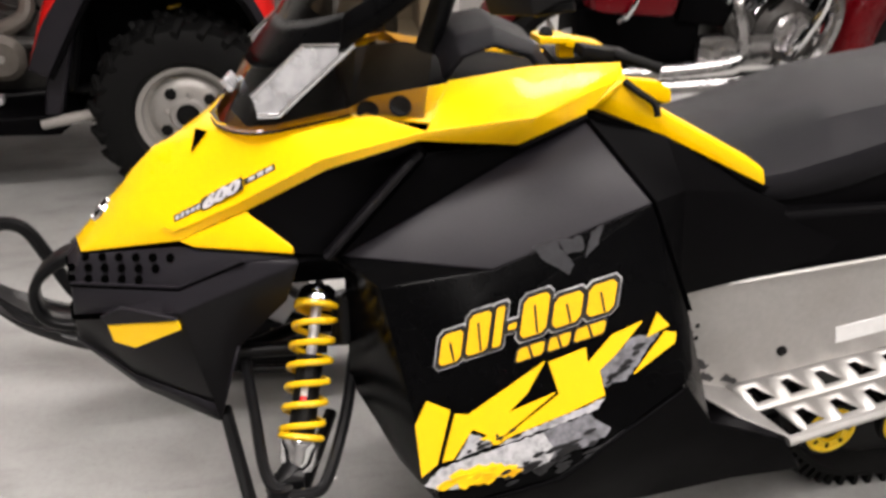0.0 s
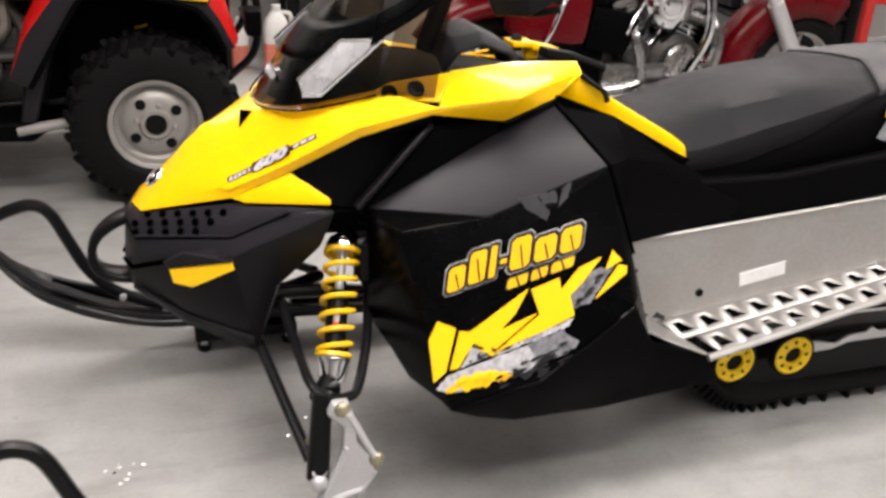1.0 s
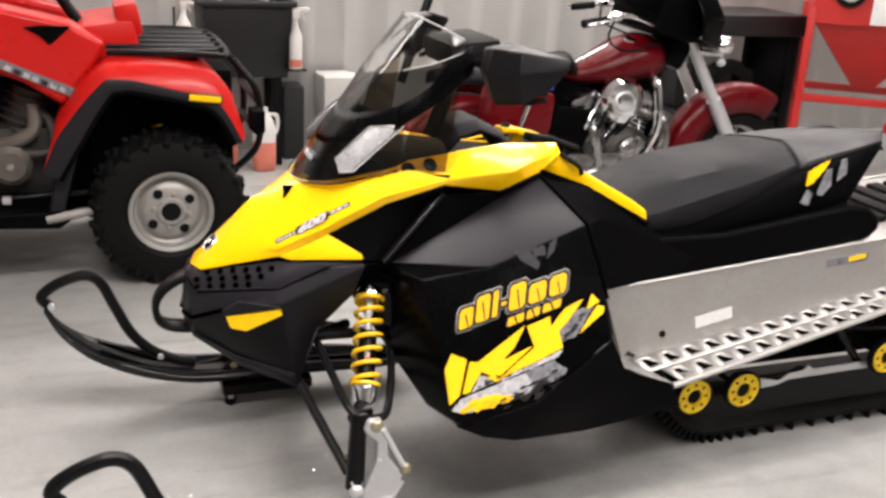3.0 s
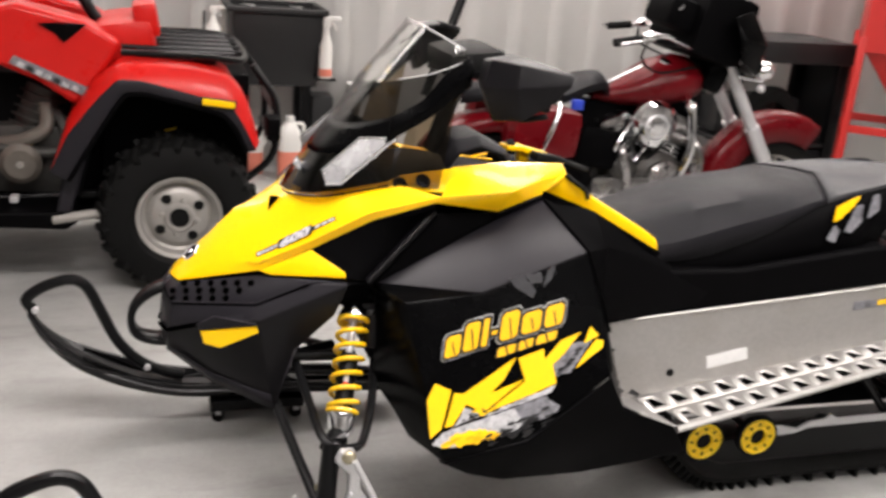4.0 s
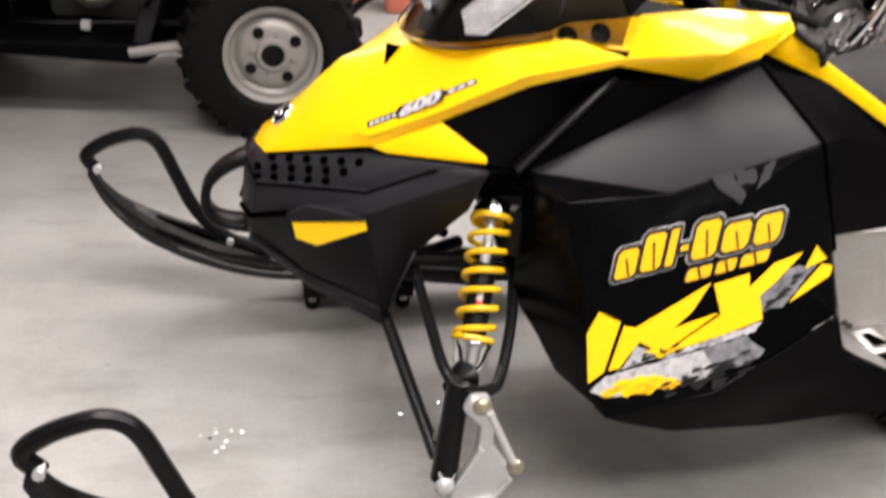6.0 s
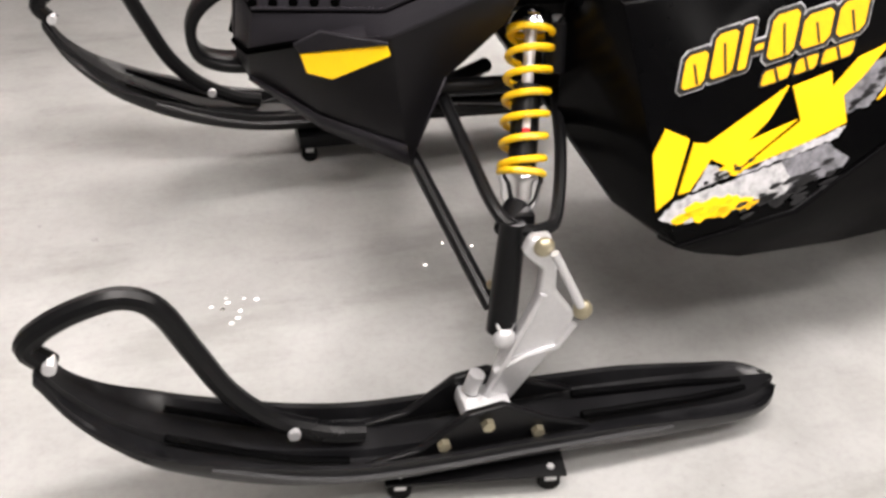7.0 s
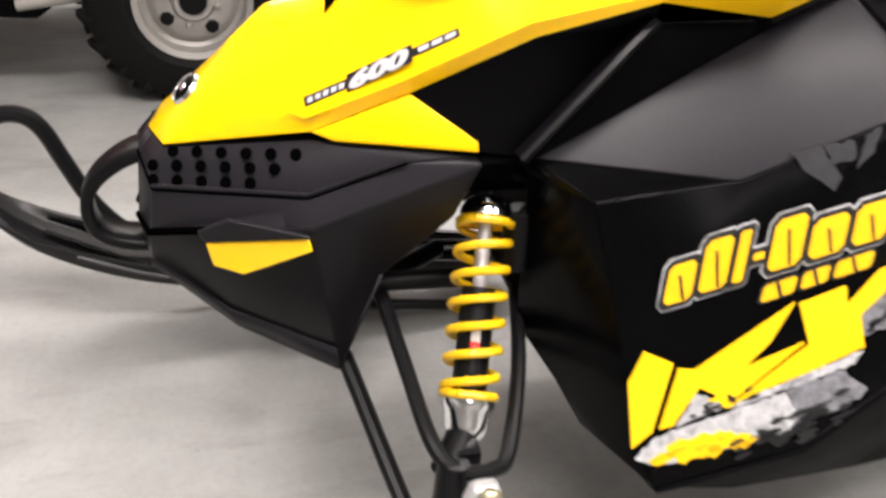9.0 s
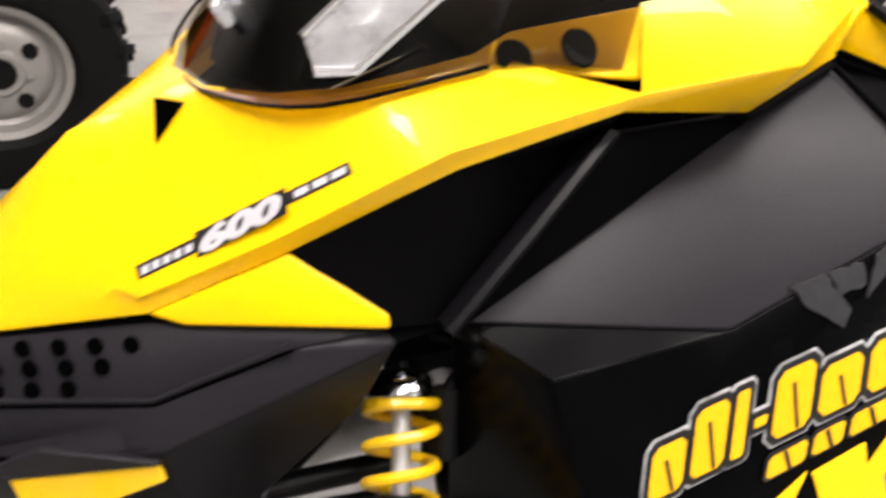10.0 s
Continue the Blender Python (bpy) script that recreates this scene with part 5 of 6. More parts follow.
def slide_track():
    path = curve([(0.44, 0, 0.40), (0.40, 0, 0.32), (0.42, 0, 0.2), (0.50, 0, 0.10), (0.60, 0, 0.052), (0.8, 0, 0.05), (1.2, 0, 0.05), (1.55, 0, 0.05), (1.72, 0, 0.075), (1.80, 0, 0.16), (1.76, 0, 0.26), (1.6, 0, 0.31), (1.2, 0, 0.35), (0.8, 0, 0.40), (0.58, 0, 0.43), (0.48, 0, 0.43)], 5)
    bm = bmesh.new()
    rings = []
    n = len(path)
    for i, p in enumerate(path):
        d = (path[(i + 1) % n] - path[i - 1]).normalized()
        out = Vector((d.z, 0, -d.x))
        rings.append([bm.verts.new(p + out * o + Vector((0, yy, 0))) for o, yy in ((0, -0.19), (0.014, -0.19), (0.014, 0.19), (0, 0.19))])
    for i in range(n):
        a, b = rings[i], rings[(i + 1) % n]
        for k in range(4):
            bm.faces.new((a[k], a[(k + 1) % 4], b[(k + 1) % 4], b[k]))
    belt = part("track", bm, RUBBER, sled, "black rubber track with paddle lugs")
    for i in range(n):
        p = path[i]
        d = (path[(i + 1) % n] - path[i - 1]).normalized()
        out = Vector((d.z, 0, -d.x))
        ang = math.degrees(math.atan2(out.x, -out.z))
        for yy in (-0.13, 0.0, 0.13):
            c = p + out * 0.031
            part("lug", box(c.x, yy, c.z, 0.012, 0.1, 0.035, 0.0, (0, -ang, 0)), RUBBER, belt)
    for s in (-1, 1):
        rail = part("slide_rail", prism([(0.56, 0.20), (0.60, 0.165), (0.78, 0.18), (0.80, 0.205), (0.92, 0.215), (0.95, 0.235), (1.0, 0.215), (1.65, 0.215), (1.7, 0.15), (1.65, 0.085), (0.62, 0.085), (0.52, 0.12)], s * 0.155 - 0.006, s * 0.155 + 0.006), STEELBLACK, sled, "black slide rail", 0, 0.003)
        part("rail_plate", prism([(0.745, 0.182), (0.76, 0.212), (0.80, 0.21), (0.86, 0.196), (0.90, 0.218), (0.955, 0.222), (0.975, 0.238), (1.0, 0.222), (1.6, 0.235), (1.6, 0.205), (0.90, 0.196), (0.85, 0.18), (0.76, 0.175)], s * 0.172 - 0.004, s * 0.172 + 0.004), CAST, rail, "bare aluminium rail edge", 0, 0.002)
        for wx, wz in ((0.506, 0.203), (0.690, 0.203), (1.262, 0.255), (1.66, 0.16)):
            tyre = part("idler_wheel", lathe([(0.02, -0.012), (0.052, -0.014), (0.066, -0.01), (0.068, 0.0), (0.066, 0.01), (0.057, 0.012)], (wx, s * 0.205, wz), (0, s, 0), 32), RUBBER, sled, "idler wheel with a yellow hub")
            part("wheel_hub", lathe([(0.024, 0.002), (0.027, 0.014), (0.032, 0.010), (0.046, 0.010), (0.052, 0.016), (0.058, 0.012), (0.058, -0.01)], (wx, s * 0.205, wz), (0, s, 0), 32), HUB, tyre, "yellow plastic hub")
            part("wheel_bearing", lathe([(0, 0.006), (0.025, 0.006), (0.026, 0.0)], (wx, s * 0.205, wz), (0, s, 0), 16), RUBBER, tyre)
            for q in range(8):
                a = q * math.tau / 8
                radial, across = Vector((math.cos(a), 0, math.sin(a))), Vector((-math.sin(a), 0, math.cos(a)))
                quad = [Vector((wx, s * 0.2163, wz)) + radial * r + across * q for r, q in ((0.035, -0.003), (0.035, 0.003), (0.046, 0.0045), (0.046, -0.0045))]
                bm = bmesh.new()
                bm.faces.new([bm.verts.new(p) for p in quad])
                part("hub_slot", bm, RUBBER, tyre, "", 0.001)
    for wx, wz in ((0.506, 0.203), (0.690, 0.203), (1.262, 0.255), (1.66, 0.16)):
        part("wheel_axle", rod((wx, -0.2, wz), (wx, 0.2, wz), 0.012), STEELBLACK, sled)
    for s in (-1, 1):
        part("suspension_arm", rod((0.55, s * 0.15, 0.22), (0.75, s * 0.15, 0.45), 0.014), STEELBLACK, sled)
        part("suspension_arm", rod((1.2, s * 0.15, 0.22), (1.0, s * 0.15, 0.45), 0.014), STEELBLACK, sled)


slide_track()
part("snow_flap", prism([(1.85, 0.70), (1.95, 0.62), (2.0, 0.35), (1.99, 0.34), (1.93, 0.6), (1.84, 0.68)], -0.22, 0.22), RUBBER, sled, "black rubber snow flap")
part("rear_bumper", tube(curve([(1.6, -0.255, 0.72), (1.88, -0.24, 0.8), (1.95, 0, 0.83), (1.88, 0.24, 0.8), (1.6, 0.255, 0.72)]), 0.012), STEELBLACK, sled)
part("tail_lamp", box(1.36, 0, 0.98, 0.05, 0.16, 0.04, 0.01), REDPLASTIC, sled)


# ---- dollies under the skis ----
def dolly(x, y, turn, lift):
    t = thing("ski_dolly", "low black ski dolly with a plate on four small casters", "dolly", (x, y, 0), turn, "ski dollies")
    part("plate", box(0, 0, 0.046 + lift / 2, 0.30, 0.17, 0.006 + lift, 0.001), STEELBLACK, t)
    for sx in (-1, 1):
        for sy in (-1, 1):
            w = part("caster_wheel", lathe([(0, -0.009), (0.017, -0.009), (0.0195, -0.006), (0.0195, 0.006), (0.017, 0.009), (0, 0.009)], (sx * 0.125, sy * 0.068, 0.0195), (0.2, 1, 0), 18), RUBBER, t)
            part("caster_fork", box(sx * 0.125, sy * 0.068, 0.036, 0.02, 0.026, 0.015, 0.002), CAST, t)
            part("caster_bolt", lathe([(0, 0.003), (0.006, 0.003), (0.007, 0)], (sx * 0.125, sy * 0.068, 0.0495), (0, 0, 1), 6), CAST, t)


dolly(-0.725, -0.54, -8, 0.0)
dolly(-0.72, 0.54, 0, 0.026)


# ---- red all-terrain vehicle behind ----
def knobby_tyre(parent, c, r, w, name="tyre"):
    prof = [(r * 0.53, -w * 0.42), (r * 0.60, -w * 0.5), (r * 0.80, -w * 0.52), (r * 0.93, -w * 0.46), (r * 0.965, -w * 0.3), (r * 0.975, 0), (r * 0.965, w * 0.3), (r * 0.93, w * 0.46), (r * 0.80, w * 0.52), (r * 0.60, w * 0.5), (r * 0.53, w * 0.42)]
    ty = part(name, lathe(prof, c, (0, 1, 0), 48), RUBBER, parent, "knobbly black rubber tyre")
    for k in range(22):
        a = k * math.tau / 22
        for j, (off, da) in enumerate(((-0.36, 0.0), (0.36, 0.0), (-0.12, 0.5), (0.12, 0.5))):
            b = a + da * math.tau / 22
            bm = box(0, 0, 0, 0.026, w * (0.28 if j < 2 else 0.2), r * 0.115 if j < 2 else r * 0.09, 0.003)
            bmesh.ops.rotate(bm, cent=(0, 0, 0), matrix=Matrix.Rotation(0.35 * (1 if off > 0 else -1), 3, "Z"), verts=bm.verts)
            if j < 2:
                bmesh.ops.rotate(bm, cent=(0, 0, 0), matrix=Matrix.Rotation(-0.5 * (1 if off > 0 else -1), 3, "X"), verts=bm.verts)
            bmesh.ops.translate(bm, vec=(0, w * off * 1.1, r * (0.935 if j < 2 else 0.97)), verts=bm.verts)
            bmesh.ops.rotate(bm, cent=(0, 0, 0), matrix=Matrix.Rotation(b, 3, "Y"), verts=bm.verts)
            bmesh.ops.translate(bm, vec=c, verts=bm.verts)
            part("tread_block", bm, RUBBER, ty)
    return ty


def steel_rim(tyre, c, r, s):
    """A pressed steel rim with five round holes and a dark hub bore; s: the side that it faces."""
    rim = part("rim", lathe([(r * 1.0, 0.0), (r * 1.06, 0.012), (r * 1.03, 0.02), (r * 0.93, 0.012), (r * 0.88, -0.02), (r * 0.80, -0.028), (r * 0.70, -0.01), (r * 0.62, 0.0), (r * 0.38, 0.004), (r * 0.32, 0.016), (r * 0.25, 0.016), (r * 0.23, 0.0)], c, (0, s, 0), 40), RIM, tyre, "dusty grey steel rim with round holes")
    part("hub_bore", lathe([(0, 0.012), (r * 0.23, 0.012), (r * 0.24, 0.0)], c, (0, s, 0), 20), RUBBER, rim)
    for k in range(4):
        a = k * math.tau / 4 + 0.59
        part("rim_hole", lathe([(0, 0.0075), (r * 0.12, 0.0075), (r * 0.13, 0.0)], (c[0] + r * 0.55 * math.cos(a), c[1], c[2] + r * 0.55 * math.sin(a)), (0, s, 0), 7), RUBBER, rim)
    for k in range(4):
        a = k * math.tau / 4 + 1.38
        part("wheel_nut", lathe([(0, 0.013), (0.008, 0.012), (0.014, 0.0)], (c[0] + r * 0.42 * math.cos(a), c[1] + s * 0.003, c[2] + r * 0.42 * math.sin(a)), (0, s, 0), 6), RIM, rim)


def atv():
    t = thing("quad_bike", "red and black all-terrain quad bike with knobbly tyres", "quad bike", (-0.921, 1.664, 0.0))
    for x in (0.0, -1.28):
        for y, s in ((0.08, -1), (0.92, 1)):
            ty = knobby_tyre(t, (x, y, 0.325), 0.33, 0.25)
            steel_rim(ty, (x, y + s * 0.09, 0.325), 0.172, s)
    arch = [(-0.44, 0.49), (-0.375, 0.60), (-0.274, 0.764), (-0.214, 0.85), (-0.138, 0.857), (0.049, 0.815), (0.18, 0.778), (0.235, 0.716), (0.285, 0.615)]
    rise = [(-0.50, 0.52), (-0.43, 0.675), (-0.319, 0.815), (-0.235, 0.902), (-0.138, 0.898), (0.049, 0.85), (0.205, 0.81), (0.262, 0.725), (0.312, 0.62)]
    top = [(-0.452, 0.655), (-0.433, 0.716), (-0.33, 0.875), (-0.235, 0.953), (-0.12, 0.957), (0.05, 0.945), (0.205, 0.915), (0.272, 0.835), (0.332, 0.64)]

    def ribbon(a, b, ya, yb, name, mat, label="", mirror=True):
        for flip in ((False, True) if mirror else (False,)):
            f = (lambda y: 1.0 - y) if flip else (lambda y: y)
            rows = [[(x, f(ya), z) for x, z in curve2(a)], [(x, f(yb), z) for x, z in curve2(b)]]
            part(name, loft(rows), mat, t, label, 0.02, 0.004)

    def curve2(line):
        """Straight runs with softly rounded corners."""
        out = [line[0]]
        for a, b, c in zip(line, line[1:], line[2:]):
            out += [(b[0] + (a[0] - b[0]) * 0.22, b[1] + (a[1] - b[1]) * 0.22), (b[0] * 0.9 + (a[0] + c[0]) * 0.05, b[1] * 0.9 + (a[1] + c[1]) * 0.05), (b[0] + (c[0] - b[0]) * 0.22, b[1] + (c[1] - b[1]) * 0.22)]
        return out + [line[-1]]

    ribbon(arch, rise, -0.035, -0.03, "fender_flare", PLASTIC, "black plastic fender flare")
    ribbon(rise, top, -0.028, 0.03, "front_fender", REDPLASTIC, "glossy red front fender")
    ribbon(top, top, 0.03, 0.42, "fender_top", REDPLASTIC, "glossy red front fender")
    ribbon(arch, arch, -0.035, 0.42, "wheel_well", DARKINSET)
    rear = [(-1.64, 0.56), (-1.60, 0.74), (-1.48, 0.87), (-1.28, 0.90), (-1.08, 0.87), (-0.96, 0.74), (-0.92, 0.60)]
    rear_top = [(-1.70, 0.58), (-1.66, 0.80), (-1.50, 0.96), (-1.28, 0.99), (-1.05, 0.96), (-0.93, 0.80), (-0.88, 0.62)]
    ribbon(rear, rear_top, -0.03, 0.0, "rear_fender", REDPLASTIC, "glossy red rear fender")
    ribbon(rear_top, rear_top, 0.0, 0.42, "rear_fender_top", REDPLASTIC)
    mk = part("side_marker", box(0.155, -0.045, 0.818, 0.13, 0.014, 0.026, 0.004, (0, 6, 0)), AMBER, t, "amber side marker")
    part("marker_base", box(0.155, -0.036, 0.818, 0.145, 0.01, 0.036, 0.003, (0, 6, 0)), PLASTIC, mk)
    for flip in (1, -1):
        def fy(y):
            return 0.5 + flip * (y - 0.5)
        y0, y1 = sorted((fy(0.13), fy(0.34)))
        part("side_fairing", prism([(-0.40, 0.76), (-0.27, 0.93), (-0.22, 1.02), (-0.36, 1.10), (-0.62, 1.16), (-1.0, 1.02), (-1.0, 0.93), (-0.72, 0.93), (-0.55, 0.86)], y0, y1), REDPLASTIC, t, "red side fairing", 0, 0.02)
        y0, y1 = sorted((fy(0.118), fy(0.132)))
        part("fairing_scoop", prism([(-0.53, 1.085), (-0.46, 1.092), (-0.35, 1.09), (-0.40, 1.045), (-0.437, 1.013), (-0.47, 1.05)], y0, y1), DARKINSET, t, "black air scoop", 0, 0.004)
        sill = part("foot_well", prism([(-0.40, 0.30), (-0.43, 0.34), (-0.92, 0.335), (-0.98, 0.40), (-1.0, 0.39), (-0.95, 0.285), (-0.45, 0.262)], *sorted((fy(0.02), fy(0.34)))), DARKINSET, t, "black plastic footwell", 0, 0.01)
        part("heel_guard", prism([(-0.97, 0.30), (-0.93, 0.60), (-0.90, 0.60), (-0.94, 0.30)], *sorted((fy(0.05), fy(0.34)))), DARKINSET, t, "", 0, 0.01)
        part("foot_bar", rod((-0.50, fy(0.03), 0.305), (-0.30, fy(0.02), 0.34), 0.020), RIM, sill, "bare metal foot bar")
        part("belly_skirt", prism([(-0.335, 0.66), (-0.43, 0.33), (-0.49, 0.33), (-0.42, 0.66)], *sorted((fy(0.03), fy(0.10)))), PLASTIC, t, "", 0, 0.01)
    # writing on the fairing, as a plain bar
    part("fairing_mark", prism([(-0.645, 0.928), (-0.625, 0.958), (-0.325, 0.825), (-0.34, 0.79)], 0.119, 0.128), DECAL_GREY, t, "plain silver name bar")
    for k in range(7):
        x, z = -0.615 + k * 0.033, 0.918 - k * 0.0148
        part("fairing_stroke", prism([(x, z), (x + 0.008, z + 0.018), (x + 0.03, z + 0.008), (x + 0.022, z - 0.010)], 0.115, 0.1185), DECAL_BLACK if k % 3 == 1 else DECAL_LIGHT, t)
    part("hood", join(box(-0.20, 0.5, 1.00, 0.24, 0.56, 0.2, 0.05, (0, -8, 0))), REDPLASTIC, t, "red front body cover")
    part("grille", box(0.10, 0.5, 0.90, 0.14, 0.44, 0.14, 0.04), DARKINSET, t, "black front grille")
    part("lamp_pod", box(-0.12, 0.36, 1.10, 0.10, 0.24, 0.15, 0.03, (0, -10, 0)), REDPLASTIC, t, "red headlamp pod")
    # front rack
    rack = part("front_rack", tube(curve([(-0.22, 0.12, 0.985), (0.10, 0.08, 0.985), (0.26, 0.12, 0.972), (0.29, 0.5, 0.972), (0.26, 0.88, 0.972), (0.10, 0.92, 0.985), (-0.22, 0.88, 0.985)]), 0.014), STEELBLACK, t, "black tubular cargo rack")
    for y in (0.22, 0.36, 0.5, 0.64, 0.78):
        part("rack_bar", rod((-0.22, y, 0.997), (0.27, y, 0.987), 0.010), STEELBLACK, rack)
    part("rack_deck", box(0.04, 0.5, 0.985, 0.40, 0.66, 0.012, 0.004), PLASTIC, rack, "black plastic rack deck")
    part("bumper", join(tube(curve([(0.30, 0.25, 0.42), (0.42, 0.25, 0.55), (0.42, 0.26, 0.78), (0.32, 0.28, 0.93)]), 0.016), tube(curve([(0.30, 0.75, 0.42), (0.42, 0.75, 0.55), (0.42, 0.74, 0.78), (0.32, 0.72, 0.93)]), 0.016), rod((0.42, 0.25, 0.60), (0.42, 0.75, 0.60), 0.016), rod((0.42, 0.25, 0.75), (0.42, 0.75, 0.75), 0.016)), STEELBLACK, t, "black tubular front bumper")
    part("tow_box", box(0.40, 0.16, 0.68, 0.06, 0.12, 0.1, 0.01), DARKINSET, t)
    # engine and running gear in the gap
    eng = part("engine", box(-0.62, 0.40, 0.50, 0.36, 0.28, 0.30, 0.04), ENGINE, t, "dirty grey engine block")
    part("crankcase", lathe([(0, -0.05), (0.06, -0.05), (0.085, -0.03), (0.085, 0.02), (0.0, 0.02)], (-0.63, 0.22, 0.50), (0, 1, 0), 24), CASE, eng, "tan cast engine cover")
    part("case_bolt", lathe([(0, -0.06), (0.012, -0.06), (0.016, -0.048)], (-0.63, 0.22, 0.50), (0, 1, 0), 12), RIM, eng)
    part("pedal", box(-0.655, 0.14, 0.365, 0.035, 0.05, 0.03, 0.008), CAST, eng, "bright brake pedal")
    part("clutch_cover", lathe([(0, -0.04), (0.06, -0.04), (0.075, -0.02), (0.075, 0.02), (0.0, 0.02)], (-0.84, 0.24, 0.555), (0, 1, 0), 24), PLASTIC, eng)
    part("cylinder", rod((-0.60, 0.36, 0.6), (-0.53, 0.36, 0.80), 0.085), ENGINE, eng)
    part("intake_pipe", tube(curve([(-0.70, 0.24, 0.575), (-0.60, 0.22, 0.60), (-0.53, 0.24, 0.645), (-0.53, 0.28, 0.74)]), 0.030), CASE, eng)
    for k in range(5):
        part("fin", lathe([(0, -0.004), (0.105, -0.004), (0.105, 0.004), (0, 0.004)], (-0.59 + k * 0.013, 0.36, 0.63 + k * 0.034), (0.33, 0, 1), 20), ENGINE, eng)
    part("exhaust", tube(curve([(-0.52, 0.30, 0.72), (-0.46, 0.24, 0.66), (-0.48, 0.22, 0.55), (-0.7, 0.22, 0.56), (-0.95, 0.3, 0.6)]), 0.024), ENGINE, t)
    part("frame_tube", join(rod((-0.95, 0.26, 0.32), (-0.2, 0.26, 0.36), 0.018), rod((-0.42, 0.22, 0.36), (-0.30, 0.24, 0.86), 0.018), rod((-0.95, 0.26, 0.34), (-0.80, 0.26, 0.84), 0.018)), STEELBLACK, t)
    # chassis and inner boxes: solid dark fill added as shade, hiding the lit floor
    part("chassis", box(-0.62, 0.5, 0.575, 1.5, 0.36, 0.57, 0.03), DARKINSET, t, "solid dark fill for the shaded chassis and inner body")
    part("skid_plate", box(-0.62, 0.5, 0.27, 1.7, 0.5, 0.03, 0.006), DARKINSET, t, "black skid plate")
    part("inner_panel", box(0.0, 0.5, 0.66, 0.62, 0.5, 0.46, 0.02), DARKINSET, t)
    part("front_suspension", join(rod((0.0, 0.12, 0.30), (-0.05, 0.42, 0.34), 0.018), rod((0.02, 0.12, 0.36), (0.05, 0.42, 0.48), 0.016)), STEELBLACK, t)
    part("axle", rod((-1.28, 0.06, 0.30), (-1.28, 0.94, 0.30), 0.03), STEELBLACK, t)
    sh = part("front_shock", rod((0.03, 0.16, 0.42), (-0.06, 0.36, 0.80), 0.02), STEELBLACK, t)
    hx = [Vector((0.03, 0.16, 0.42)).lerp(Vector((-0.06, 0.36, 0.80)), k / 72) + Vector((0.036 * math.cos(k * 0.7), 0.036 * math.sin(k * 0.7), 0)) for k in range(73)]
    part("coil_spring", tube(hx, 0.006, 6), SPRING, sh)
    part("seat", box(-1.02, 0.5, 1.0, 0.66, 0.28, 0.14, 0.05), VINYL, t, "black vinyl seat")
    part("handlebar", tube(curve([(-0.55, 0.1, 1.26), (-0.48, 0.25, 1.27), (-0.42, 0.42, 1.22), (-0.42, 0.58, 1.22), (-0.48, 0.75, 1.27), (-0.55, 0.9, 1.26)]), 0.013), STEELBLACK, t)
    part("steering_column", rod((-0.28, 0.5, 1.0), (-0.42, 0.5, 1.22), 0.025), STEELBLACK, t)
    for y in (0.1, 0.9):
        part("hand_grip", rod((-0.56, y, 1.26), (-0.52, y + (0.09 if y < 0.5 else -0.09), 1.268), 0.019), RUBBER, t)
    part("rear_rack", join(rod((-1.7, 0.15, 1.04), (-1.25, 0.15, 1.04), 0.014), rod((-1.7, 0.85, 1.04), (-1.25, 0.85, 1.04), 0.014), rod((-1.7, 0.15, 1.04), (-1.7, 0.85, 1.04), 0.014), rod((-1.25, 0.15, 1.04), (-1.25, 0.85, 1.04), 0.014)), STEELBLACK, t)


atv()


